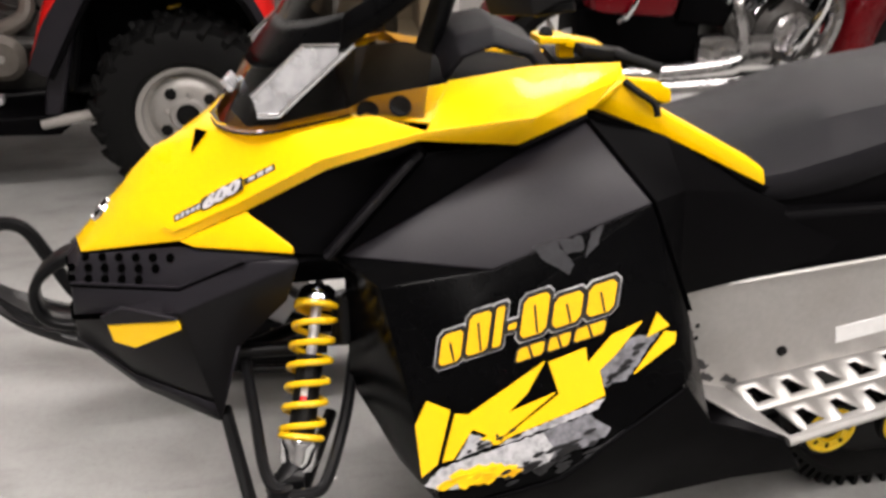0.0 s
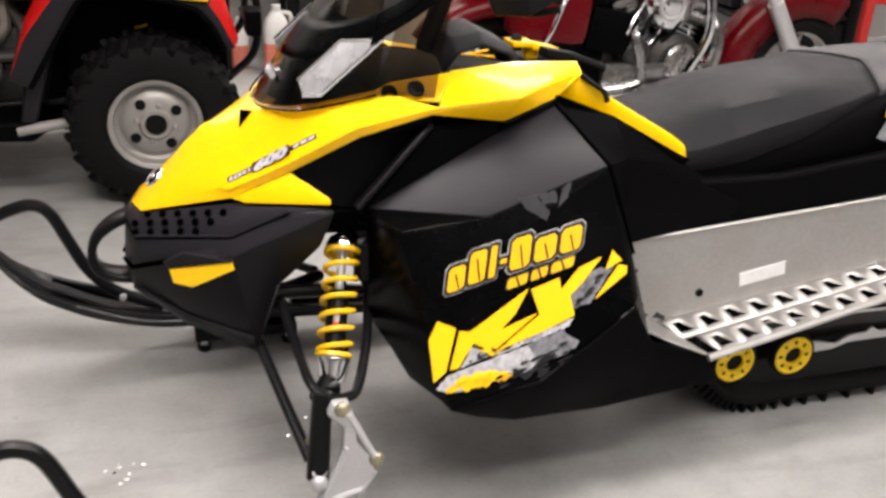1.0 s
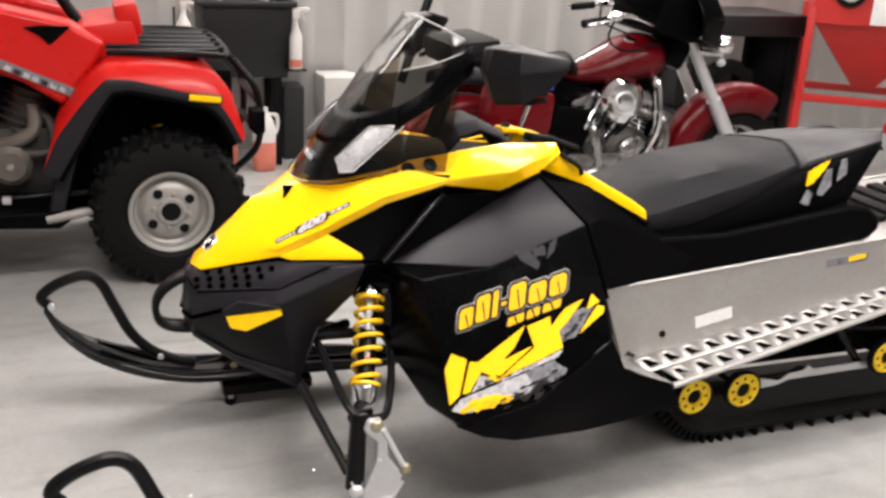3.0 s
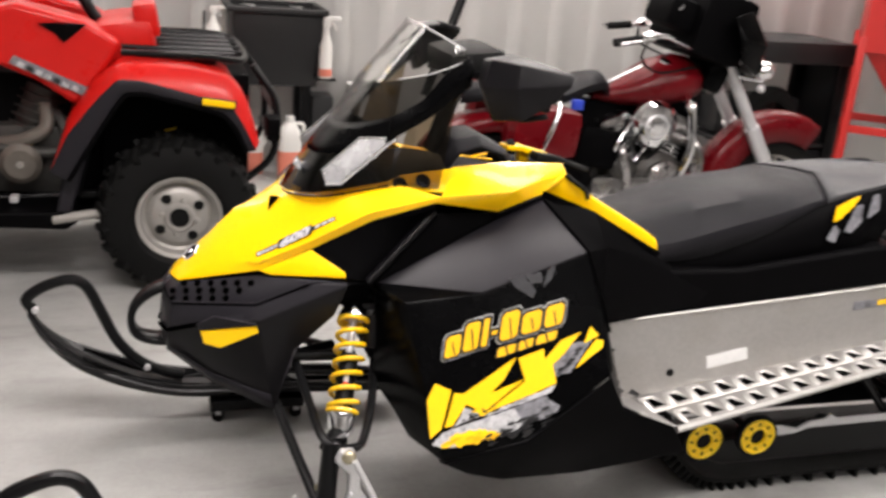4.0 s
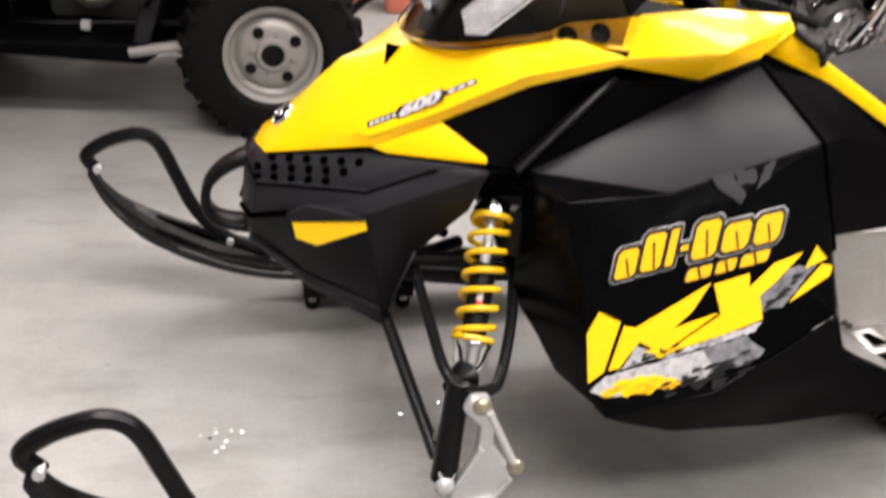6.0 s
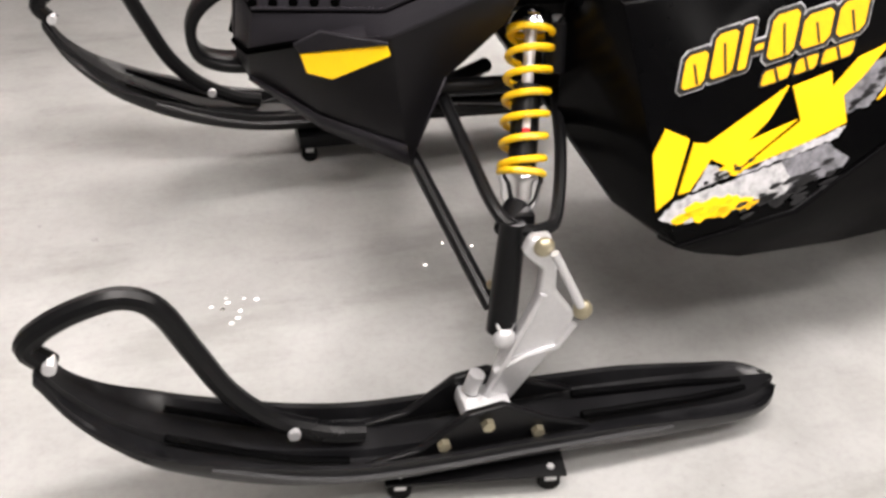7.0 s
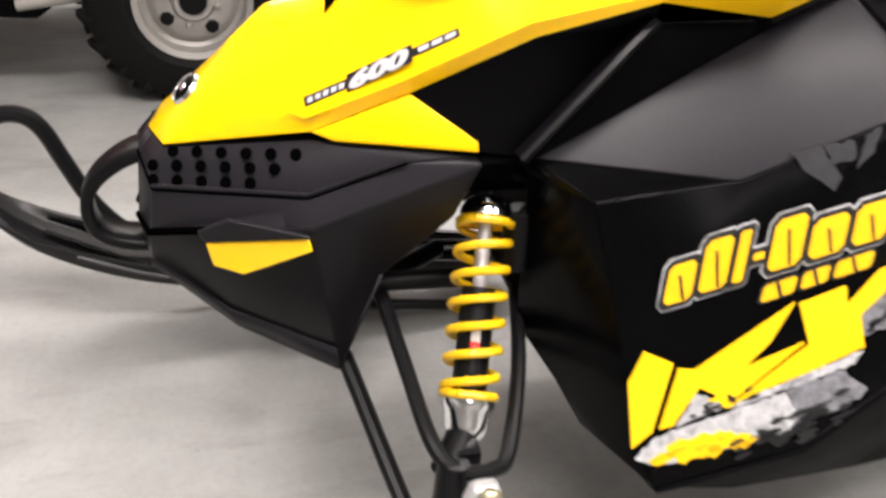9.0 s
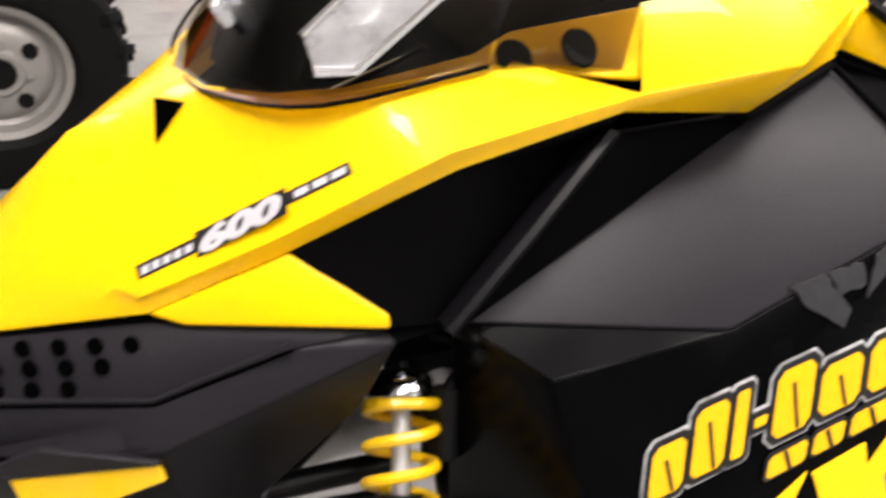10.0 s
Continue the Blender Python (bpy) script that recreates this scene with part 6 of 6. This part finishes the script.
# ---- maroon touring motorcycle ----
def motorcycle():
    t = thing("motorcycle", "maroon touring motorcycle with chrome engine and black fairing", "motorcycle", (1.395, 2.10, 0.0))

    def wheel(x, r):
        ty = part("tyre", lathe([(r * 0.66, -0.05), (r * 0.8, -0.066), (r * 0.93, -0.055), (r, 0), (r * 0.93, 0.055), (r * 0.8, 0.066), (r * 0.66, 0.05)], (x, 0, r), (0, 1, 0), 40), RUBBER, t, "black road tyre")
        rim = part("rim", lathe([(r * 0.64, -0.045), (r * 0.68, -0.05), (r * 0.68, 0.05), (r * 0.64, 0.045), (r * 0.6, 0.0), (r * 0.64, -0.045)], (x, 0, r), (0, 1, 0), 40), RIM, ty)
        part("brake_disc", lathe([(r * 0.2, -0.066), (r * 0.45, -0.066), (r * 0.45, -0.06), (r * 0.2, -0.06)], (x, 0, r), (0, 1, 0), 32), CAST, ty)
        part("wheel_hub", lathe([(0, -0.07), (0.04, -0.07), (0.05, 0.0), (0.04, 0.07), (0, 0.07)], (x, 0, r), (0, 1, 0), 20), CHROME, ty)
        for k in range(9):
            a = k * math.tau / 9
            part("spoke", rod((x + 0.04 * math.cos(a), 0, r + 0.04 * math.sin(a)), (x + r * 0.63 * math.cos(a), 0, r + r * 0.63 * math.sin(a)), 0.012, 0.01, 8), RIM, rim)

    wheel(0.84, 0.32)
    wheel(-0.80, 0.32)

    def fender(x, r0, a0, a1, w, name, deep=0.80):
        rows = []
        for k in range(17):
            a = radians(a0 + (a1 - a0) * k / 16)
            ex = 1.0 + 0.04 * abs(k - 8) / 8
            rows.append([(x + r * ex * math.cos(a), y, 0.32 + r * ex * math.sin(a)) for y, r in ((-w, r0 * deep), (-w, r0 * 0.93), (-w * 0.7, r0), (0, r0 * 1.02), (w * 0.7, r0), (w, r0 * 0.93), (w, r0 * deep))])
        return part(name, loft(rows), MAROON, t, "maroon metal fender", 0.004, 0.0, 50)

    fender(0.83, 0.43, 56, 204, 0.085, "front_fender", 0.66)
    fender(-0.80, 0.40, 0, 150, 0.11, "rear_fender")
    # tank
    rows = []
    for x, zc, ry, rz in ((-0.29, 0.82, 0.04, 0.02), (-0.20, 0.83, 0.09, 0.055), (-0.10, 0.85, 0.135, 0.09), (0.02, 0.885, 0.16, 0.128), (0.14, 0.905, 0.165, 0.137), (0.22, 0.908, 0.15, 0.125), (0.28, 0.905, 0.11, 0.09), (0.30, 0.905, 0.03, 0.03)):
        rows.append([(x, ry * math.cos(a), zc + rz * math.sin(a) * (1.0 if math.sin(a) > 0 else 0.85)) for a in [k * math.tau / 20 for k in range(20)]])
    tank = part("fuel_tank", loft(rows, True), MAROON, t, "glossy maroon teardrop fuel tank", angle=60)
    part("tank_console", tube(curve([(-0.24, 0, 0.86), (-0.05, 0, 0.955), (0.12, 0, 1.02), (0.24, 0, 1.01)]), 0.03, 10, flat=0.5), DULLCHROME, tank, "chrome tank console")
    part("filler_cap", lathe([(0, 0.02), (0.035, 0.015), (0.04, 0)], (0.08, -0.06, 1.0), (0, -0.3, 1), 16), CHROME, tank)
    # engine
    eng = part("engine", join(box(0.02, 0, 0.40, 0.46, 0.26, 0.2, 0.05), lathe([(0, -0.17), (0.10, -0.17), (0.14, -0.14), (0.14, 0.14), (0.1, 0.17), (0, 0.17)], (0.08, 0, 0.42), (0, 1, 0), 28)), ENGINE, t, "grimy vee-twin engine with polished covers")
    for lean, x in ((-22, -0.08), (22, 0.12)):
        d = Vector((math.sin(radians(lean)), 0, math.cos(radians(lean))))
        b = Vector((x, 0, 0.47))
        cyl = part("cylinder", rod(b, b + d * 0.20, 0.09), ENGINE, eng, "finned cylinder")
        for k in range(7):
            part("fin", lathe([(0, -0.004), (0.102, -0.004), (0.102, 0.004), (0, 0.004)], b + d * (0.03 + k * 0.024), d, 24), CAST, cyl)
        part("rocker_cover", box((b + d * 0.24).x, 0, (b + d * 0.24).z, 0.18, 0.22, 0.085, 0.035, (0, lean, 0)), DULLCHROME, cyl, "chrome rocker cover")
        part("pushrod_tube", rod(b + Vector((0.02, -0.12, -0.02)), b + d * 0.2 + Vector((0, -0.07, 0)), 0.012), CHROME, cyl)
    part("air_cleaner", lathe([(0, -0.075), (0.05, -0.073), (0.105, -0.06), (0.128, -0.03), (0.128, 0.0), (0, 0.0)], (0.01, -0.13, 0.70), (0, 1, 0), 36), CHROME, eng, "round chrome air cleaner")
    part("air_cleaner_ring", lathe([(0.05, -0.077), (0.058, -0.08), (0.066, -0.074)], (0.0, -0.13, 0.70), (0, 1, 0), 36), CAST, eng)
    part("cam_cover", lathe([(0, -0.03), (0.075, -0.03), (0.09, -0.015), (0.09, 0)], (0.10, -0.165, 0.43), (0, 1, 0), 28), DULLCHROME, eng)
    part("primary_cover", box(-0.14, -0.16, 0.37, 0.34, 0.06, 0.14, 0.03), DULLCHROME, eng, "chrome primary cover")
    part("exhaust_pipe", tube(curve([(0.16, -0.10, 0.63), (0.25, -0.17, 0.60), (0.27, -0.19, 0.48), (0.20, -0.19, 0.32), (0.0, -0.19, 0.25), (-0.5, -0.20, 0.24), (-1.1, -0.21, 0.26)]), 0.032), DULLCHROME, t, "chrome exhaust pipe")
    part("exhaust_pipe", tube(curve([(-0.14, -0.10, 0.62), (-0.16, -0.18, 0.56), (-0.12, -0.19, 0.42), (-0.15, -0.19, 0.33), (-0.5, -0.21, 0.31), (-1.0, -0.22, 0.32)]), 0.028), DULLCHROME, t, "chrome exhaust pipe")
    part("engine_guard", tube(curve([(0.20, -0.08, 0.84), (0.17, -0.18, 0.84), (0.16, -0.24, 0.80), (0.175, -0.26, 0.60), (0.12, -0.25, 0.45), (0.06, -0.20, 0.32), (0.05, -0.08, 0.28)]), 0.021), CHROME, t, "chrome engine guard bar")
    part("footboard", box(0.0, -0.30, 0.30, 0.30, 0.10, 0.02, 0.006), RUBBER, t)
    part("frame", join(rod((0.32, 0, 0.92), (0.24, 0, 0.28), 0.022), rod((0.24, 0, 0.28), (-0.45, 0, 0.26), 0.022), rod((0.36, 0, 0.86), (-0.40, 0, 0.72), 0.022), rod((-0.40, 0, 0.72), (-0.80, 0, 0.34), 0.022)), STEELBLACK, t)
    for s in (-1, 1):
        part("fork_leg", join(rod((0.37, s * 0.11, 1.08), (0.63, s * 0.11, 0.66), 0.030), rod((0.61, s * 0.11, 0.69), (0.85, s * 0.11, 0.31), 0.040)), CAST, t, "silver fork leg")
        part("saddlebag", box(-0.66, s * 0.30, 0.70, 0.34, 0.19, 0.23, 0.05, (0, 6, 0)), MAROON, t, "maroon hard saddlebag")
        part("bag_rail", tube(curve([(-0.71, s * 0.34, 0.56), (-0.695, s * 0.41, 0.62), (-0.63, s * 0.41, 0.79), (-0.60, s * 0.34, 0.83)]), 0.012), CHROME, t, "chrome bag guard")
        part("side_cover", box(-0.28, s * 0.16, 0.58, 0.24, 0.05, 0.2, 0.03, (0, 10, 0)), DARKINSET, t, "black side cover")
        sp = part("spot_lamp", ball((0.56, s * 0.20, 1.0), 0.055, 0.05, 0.05), CHROME, t, "chrome spot lamp")
        part("turn_signal", ball((0.56, s * 0.20, 0.91), 0.026, 0.022, 0.022), CAST, t)
        part("lamp_bracket", rod((0.44, s * 0.1, 0.96), (0.57, s * 0.2, 0.95), 0.014), CHROME, t)
        bar = [(-0.26, 0.40, 1.15), (-0.40, 0.42, 1.13)] if s < 0 else [(0.10, 0.40, 1.14), (-0.02, 0.46, 1.12)]
        (gx, gy, gz), (hx2, hy2, hz2) = bar
        part("grip", rod((gx, s * gy, gz), (hx2, s * hy2, hz2), 0.02), RUBBER, t)
        part("lever_clamp", ball((gx + 0.05, s * (gy - 0.01), gz + 0.012), 0.04, 0.028, 0.028, 14, 8), CHROME, t, "chrome lever clamp")
        part("brake_lever", tube(curve([(gx + 0.06, s * gy, gz), (gx, s * (gy + 0.05), gz), (hx2, s * (hy2 + 0.05), hz2)]), 0.007), DULLCHROME, t)
        part("control_cable", tube(curve([(gx + 0.04, s * gy, gz), (gx + 0.04, s * 0.36, 1.05), (gx + 0.2, s * 0.26, 0.98), (0.2, s * 0.15, 1.0)]), 0.006, 6), RUBBER, t)
    part("handlebar", tube(curve([(-0.26, -0.40, 1.15), (-0.12, -0.37, 1.165), (0.12, -0.22, 1.10), (0.25, -0.1, 1.08), (0.27, 0.1, 1.08), (0.27, 0.22, 1.10), (0.2, 0.35, 1.14), (0.10, 0.40, 1.14)]), 0.013), CHROME, t, "chrome handlebar")
    part("fairing", loft([[(0.34, -0.34, 1.05), (0.50, -0.24, 0.98), (0.56, 0, 0.96), (0.50, 0.24, 0.98), (0.34, 0.34, 1.05)], [(0.30, -0.38, 1.16), (0.50, -0.28, 1.14), (0.60, 0, 1.12), (0.50, 0.28, 1.14), (0.30, 0.38, 1.16)], [(0.28, -0.32, 1.27), (0.42, -0.24, 1.30), (0.48, 0, 1.32), (0.42, 0.24, 1.30), (0.28, 0.32, 1.27)]]), GLOSS, t, "black front fairing", 0.02, 0.01)
    part("fairing_inner", box(0.28, 0, 1.20, 0.30, 0.50, 0.34, 0.05, (0, 14, 0)), DARKINSET, t, "black inner fairing")
    part("gauge_housing", box(0.08, -0.06, 1.25, 0.20, 0.26, 0.16, 0.05, (0, 18, 0)), DARKINSET, t, "black gauge housing behind the fairing")
    part("gauge_ring", lathe([(0.03, 0.0), (0.045, 0.006), (0.05, -0.004)], (0.03, -0.15, 1.30), (-0.6, -0.5, 0.6), 20), CHROME, t)
    part("fork_shroud", box(0.36, 0, 0.98, 0.12, 0.26, 0.24, 0.03, (0, 24, 0)), GLOSS, t)
    part("windscreen", loft([[(0.36, -0.26, 1.28), (0.46, 0, 1.31), (0.36, 0.26, 1.28)], [(0.26, -0.24, 1.42), (0.33, 0, 1.47), (0.26, 0.24, 1.42)]]), SMOKE_GREY, t, "", 0.004)
    part("headlamp", ball((0.60, 0, 1.05), 0.06, 0.09, 0.09), CHROME, t)
    rows = []
    for x, zt, w in ((-0.20, 0.87, 0.06), (-0.27, 0.935, 0.11), (-0.36, 0.92, 0.14), (-0.48, 0.87, 0.15), (-0.58, 0.85, 0.14), (-0.66, 0.86, 0.12), (-0.85, 0.865, 0.11), (-1.0, 0.84, 0.08)):
        rows.append([(x, -w, zt - 0.07), (x, -w, zt - 0.03), (x, -w * 0.6, zt), (x, 0, zt + 0.008), (x, w * 0.6, zt), (x, w, zt - 0.03), (x, w, zt - 0.07)])
    part("seat", loft(rows), VINYL, t, "black vinyl two-up seat", 0.02, 0.0, 60)
    part("sissy_bar", rod((-1.175, -0.06, 0.80), (-0.975, 0.02, 1.34), 0.022), STEELBLACK, t, "dark passenger backrest bar")
    part("tool_cover", box(-0.44, -0.19, 0.80, 0.06, 0.03, 0.05, 0.01), BLUE, t, "small blue clip")
    # solid dark box put in as the shade around frame and swing arm
    part("swing_arm_cover", box(-0.55, 0, 0.44, 0.52, 0.30, 0.24, 0.03), DARKINSET, t, "solid dark block standing in for shade around the swing arm")
    # crowded lower engine: covers and hoses, then black blocks for the shade between
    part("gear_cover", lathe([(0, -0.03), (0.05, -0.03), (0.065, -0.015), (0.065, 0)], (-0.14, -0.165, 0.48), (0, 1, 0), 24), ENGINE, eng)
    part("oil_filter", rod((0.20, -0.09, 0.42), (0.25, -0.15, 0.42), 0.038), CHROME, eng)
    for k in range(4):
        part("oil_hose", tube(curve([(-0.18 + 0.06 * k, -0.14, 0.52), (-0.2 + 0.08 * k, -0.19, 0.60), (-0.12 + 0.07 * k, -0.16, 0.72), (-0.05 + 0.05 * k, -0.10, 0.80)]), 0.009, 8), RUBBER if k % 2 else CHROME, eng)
    # two dark boxes added as shade, at the downtube and between engine parts
    part("radiator_cover", box(0.27, 0, 0.60, 0.05, 0.26, 0.34, 0.02, (0, -8, 0)), DARKINSET, t, "black block standing in for shade at the front downtube")
    part("inner_frame_cover", box(-0.05, 0.02, 0.62, 0.62, 0.10, 0.36, 0.02), DARKINSET, t, "dark block standing in for shade inside the frame")
    part("kick_stand", rod((-0.1, -0.14, 0.26), (-0.02, -0.32, 0.008), 0.012), STEELBLACK, t)


motorcycle()


# ---- things along the far wall ----
def parts_tub():
    t = thing("parts_washer", "black plastic parts washer tub on a leg stand", "parts washer", (-0.29, 3.74, 0.0))
    part("tub", loft([[(-0.24, -0.2, 0.57), (0.25, -0.2, 0.57), (0.25, 0.2, 0.57), (-0.24, 0.2, 0.57)], [(-0.265, -0.25, 1.01), (0.275, -0.25, 1.01), (0.275, 0.25, 1.01), (-0.265, 0.25, 1.01)]], True), BINBLACK, t, "", 0.012, 0.006)
    part("tub_floor", box(0, 0, 0.575, 0.49, 0.4, 0.02), BINBLACK, t)
    part("rim", join(box(0, -0.26, 1.015, 0.59, 0.05, 0.03, 0.008), box(0, 0.26, 1.015, 0.59, 0.05, 0.03, 0.008), box(-0.275, 0, 1.015, 0.04, 0.47, 0.03, 0.008), box(0.285, 0, 1.015, 0.04, 0.47, 0.03, 0.008)), BINBLACK, t)
    for sx in (-1, 1):
        for sy in (-1, 1):
            part("leg", box(sx * 0.19, sy * 0.15, 0.285, 0.055, 0.055, 0.57, 0.004), STEELBLACK, t)
    part("pump_box", box(0.32, 0.05, 0.24, 0.14, 0.2, 0.48, 0.02), BINBLACK, t)


parts_tub()


def bottle(place, h, label, fluid=None, spray=True, stout=0.125):
    t = thing("spray_bottle", label, "bottle", place)
    r = h * stout
    part("body", lathe([(0, 0.0), (r, 0.0), (r * 1.03, h * 0.05), (r, h * 0.5), (r * 0.4, h * 0.68), (r * 0.32, h * 0.78), (0, h * 0.78)], (0, 0, 0), (0, 0, 1), 20), WHITEPL, t)
    if fluid:
        part("fluid_band", lathe([(r * 1.02, h * 0.03), (r * 1.05, h * 0.06), (r * 1.04, h * 0.15)], (0, 0, 0), (0, 0, 1), 20), fluid, t)
    if spray:
        part("trigger", join(box(0, 0, h * 0.86, h * 0.12, h * 0.1, h * 0.16, 0.004), box(h * 0.12, 0, h * 0.92, h * 0.2, h * 0.06, h * 0.07, 0.003), box(h * 0.12, 0, h * 0.8, h * 0.04, h * 0.04, h * 0.14, 0.003, (0, -25, 0))), WHITEPL, t)


def shelf_bracket(place):
    t = thing("bottle_holder", "narrow black bottle shelf hung beside the tub", "shelf", place)
    part("shelf", box(0, 0, 0, 0.12, 0.12, 0.012, 0.003), STEELBLACK, t)
    part("arm", box(-0.05, 0.04, 0.12, 0.012, 0.02, 0.25, 0.002), STEELBLACK, t)


shelf_bracket((0.0, 3.50, 0.625))
shelf_bracket((-0.665, 3.48, 0.745))
bottle((0.0, 3.49, 0.631), 0.385, "clear white spray bottle with a little pink fluid", FLUID, stout=0.10)
bottle((-0.665, 3.47, 0.751), 0.29, "white spray bottle with a green label on a small shelf", GREEN, stout=0.15)


def jug(x, y, h, label):
    """A rounded jug with a moulded handle, the fluid showing in its lower half."""
    t = thing("fluid_jug", label, "jug", (x, y, 0.0), group="jugs on the floor")

    def ring(z, wx, wy):
        pts = []
        for k in range(16):
            c, q = math.cos(k * math.tau / 16), math.sin(k * math.tau / 16)
            pts.append((math.copysign(abs(c) ** 0.6, c) * wx * h, math.copysign(abs(q) ** 0.6, q) * wy * h, z * h))
        return pts

    part("body", loft([ring(0.0, 0.15, 0.12), ring(0.02, 0.175, 0.14), ring(0.20, 0.18, 0.145), ring(0.46, 0.18, 0.145)], True), FLUID, t, "pink fluid showing through the plastic", angle=60)
    part("shoulder", loft([ring(0.46, 0.18, 0.145), ring(0.66, 0.178, 0.143), ring(0.78, 0.15, 0.125), ring(0.87, 0.09, 0.085), ring(0.91, 0.06, 0.06)], True), WHITEPL, t, "", angle=60)
    part("cap", lathe([(0, 1.0 * h), (h * 0.065, 0.99 * h), (h * 0.07, 0.90 * h), (0, 0.90 * h)], (0, 0, 0), (0, 0, 1), 16), WHITEPL, t)
    part("handle", tube(curve([(h * 0.07, 0, h * 0.88), (h * 0.19, 0, h * 0.86), (h * 0.215, 0, h * 0.72), (h * 0.18, 0, h * 0.58)]), h * 0.032), WHITEPL, t)


jug(-0.205, 3.47, 0.40, "large white jug part full of pink fluid")
jug(-0.40, 3.62, 0.30, "small white jug part full of pink fluid")


def wall_box():
    t = thing("storage_box", "white cardboard storage box on the floor", "box", (0.33, 3.8, 0.0))
    part("carton", box(0, 0, 0.27, 0.22, 0.3, 0.54, 0.006), CARD, t)
    part("flap", box(0, -0.1, 0.546, 0.22, 0.1, 0.008, 0.002, (12, 0, 0)), CARD, t)


wall_box()


def blast_cabinet():
    t = thing("blast_cabinet", "red sandblasting cabinet with glove holes on tall legs", "blast cabinet", (3.40, 2.97, 0.0), -36)
    for x in (0.0, 0.86):
        for y in (0.0, 0.6):
            part("leg", box(x, y, 0.55, 0.05, 0.05, 1.10, 0.004), REDFRAME, t)
    for y in (0.0, 0.6):
        part("rail", box(0.43, y, 0.50, 0.82, 0.04, 0.05, 0.004), REDFRAME, t)
    for x in (0.0, 0.86):
        part("rail", box(x, 0.3, 0.50, 0.04, 0.56, 0.05, 0.004), REDFRAME, t)
    part("hopper", loft([[(0.36, 0.24, 0.56), (0.50, 0.24, 0.56), (0.50, 0.38, 0.56), (0.36, 0.38, 0.56)], [(0.03, 0.03, 1.0), (0.83, 0.03, 1.0), (0.83, 0.57, 1.0), (0.03, 0.57, 1.0)]], True), REDFRAME, t, "red funnel hopper", 0.006, 0.003)
    part("body", prism([(-0.0, 1.0), (0.0, 1.30), (0.0, 1.65), (0.86, 1.65), (0.86, 1.0)], -0.02, 0.62), REDFRAME, t, "", 0, 0.006)
    for x in (0.22, 0.64):
        part("glove_ring", lathe([(0.07, -0.03), (0.10, -0.03), (0.105, 0.0), (0.065, 0.0)], (x, -0.021, 1.22), (0, 1, 0), 24), RUBBER, t, "black rubber glove ring")
        part("glove_hole", lathe([(0, -0.006), (0.068, -0.006)], (x, -0.02, 1.22), (0, 1, 0), 24), CARD, t)
    part("label_plate", box(0.43, -0.024, 1.10, 0.13, 0.006, 0.17, 0.001), DECAL_WHITE, t, "blank white instruction plate")


blast_cabinet()


def work_bench():
    t = thing("work_bench", "dark bench with a black top against the wall", "bench", (3.15, 3.55, 0.0))
    part("top", box(0, 0, 0.94, 0.95, 0.6, 0.15, 0.025), BINBLACK, t, "thick black padded top")
    for x in (-0.4, 0.4):
        for y in (-0.24, 0.24):
            part("leg", box(x, y, 0.435, 0.06, 0.06, 0.87, 0.004), STEELBLACK, t)
    part("shelf", box(0, 0, 0.30, 0.82, 0.5, 0.03, 0.004), BINBLACK, t)
    part("drawer_block", box(-0.05, 0.12, 0.46, 0.66, 0.30, 0.26, 0.02), BINBLACK, t, "black crate on the lower shelf")
    part("side_panel", box(0.44, 0.0, 0.435, 0.02, 0.54, 0.86, 0.004), BINBLACK, t)
    part("bag", box(0.1, -0.08, 0.17, 0.6, 0.36, 0.22, 0.08), VINYL, t)
    part("spare_tyre", lathe([(0.10, -0.06), (0.17, -0.06), (0.19, 0), (0.17, 0.06), (0.10, 0.06)], (-0.1, -0.2, 0.52), (0, 1, 0.2), 28), RUBBER, t)


work_bench()


# ---- wet spots on the floor ----
def wet_spots():
    rng = random.Random(11)
    bm = bmesh.new()
    for cx, cy, n, spread in ((-1.06, -0.07, 26, 0.035), (-1.10, -0.02, 8, 0.02), (-0.57, 0.055, 3, 0.015), (-0.64, 0.06, 8, 0.05)):
        for _ in range(n):
            x, y, r = rng.gauss(cx, spread), rng.gauss(cy, spread), rng.uniform(0.002, 0.005)
            ring = []
            for k in range(11):
                a = k * math.tau / 11
                q = r * rng.uniform(0.65, 1.15)
                ring.append(bm.verts.new((x + q * 1.4 * math.cos(a), y + q * math.sin(a), 0.0012)))
            bm.faces.new(ring)
    ob = part("water_spots", bm, WATER, None)
    tagged(ob, "small wet drips drying on the concrete floor", "water", kind="stuff")


wet_spots()
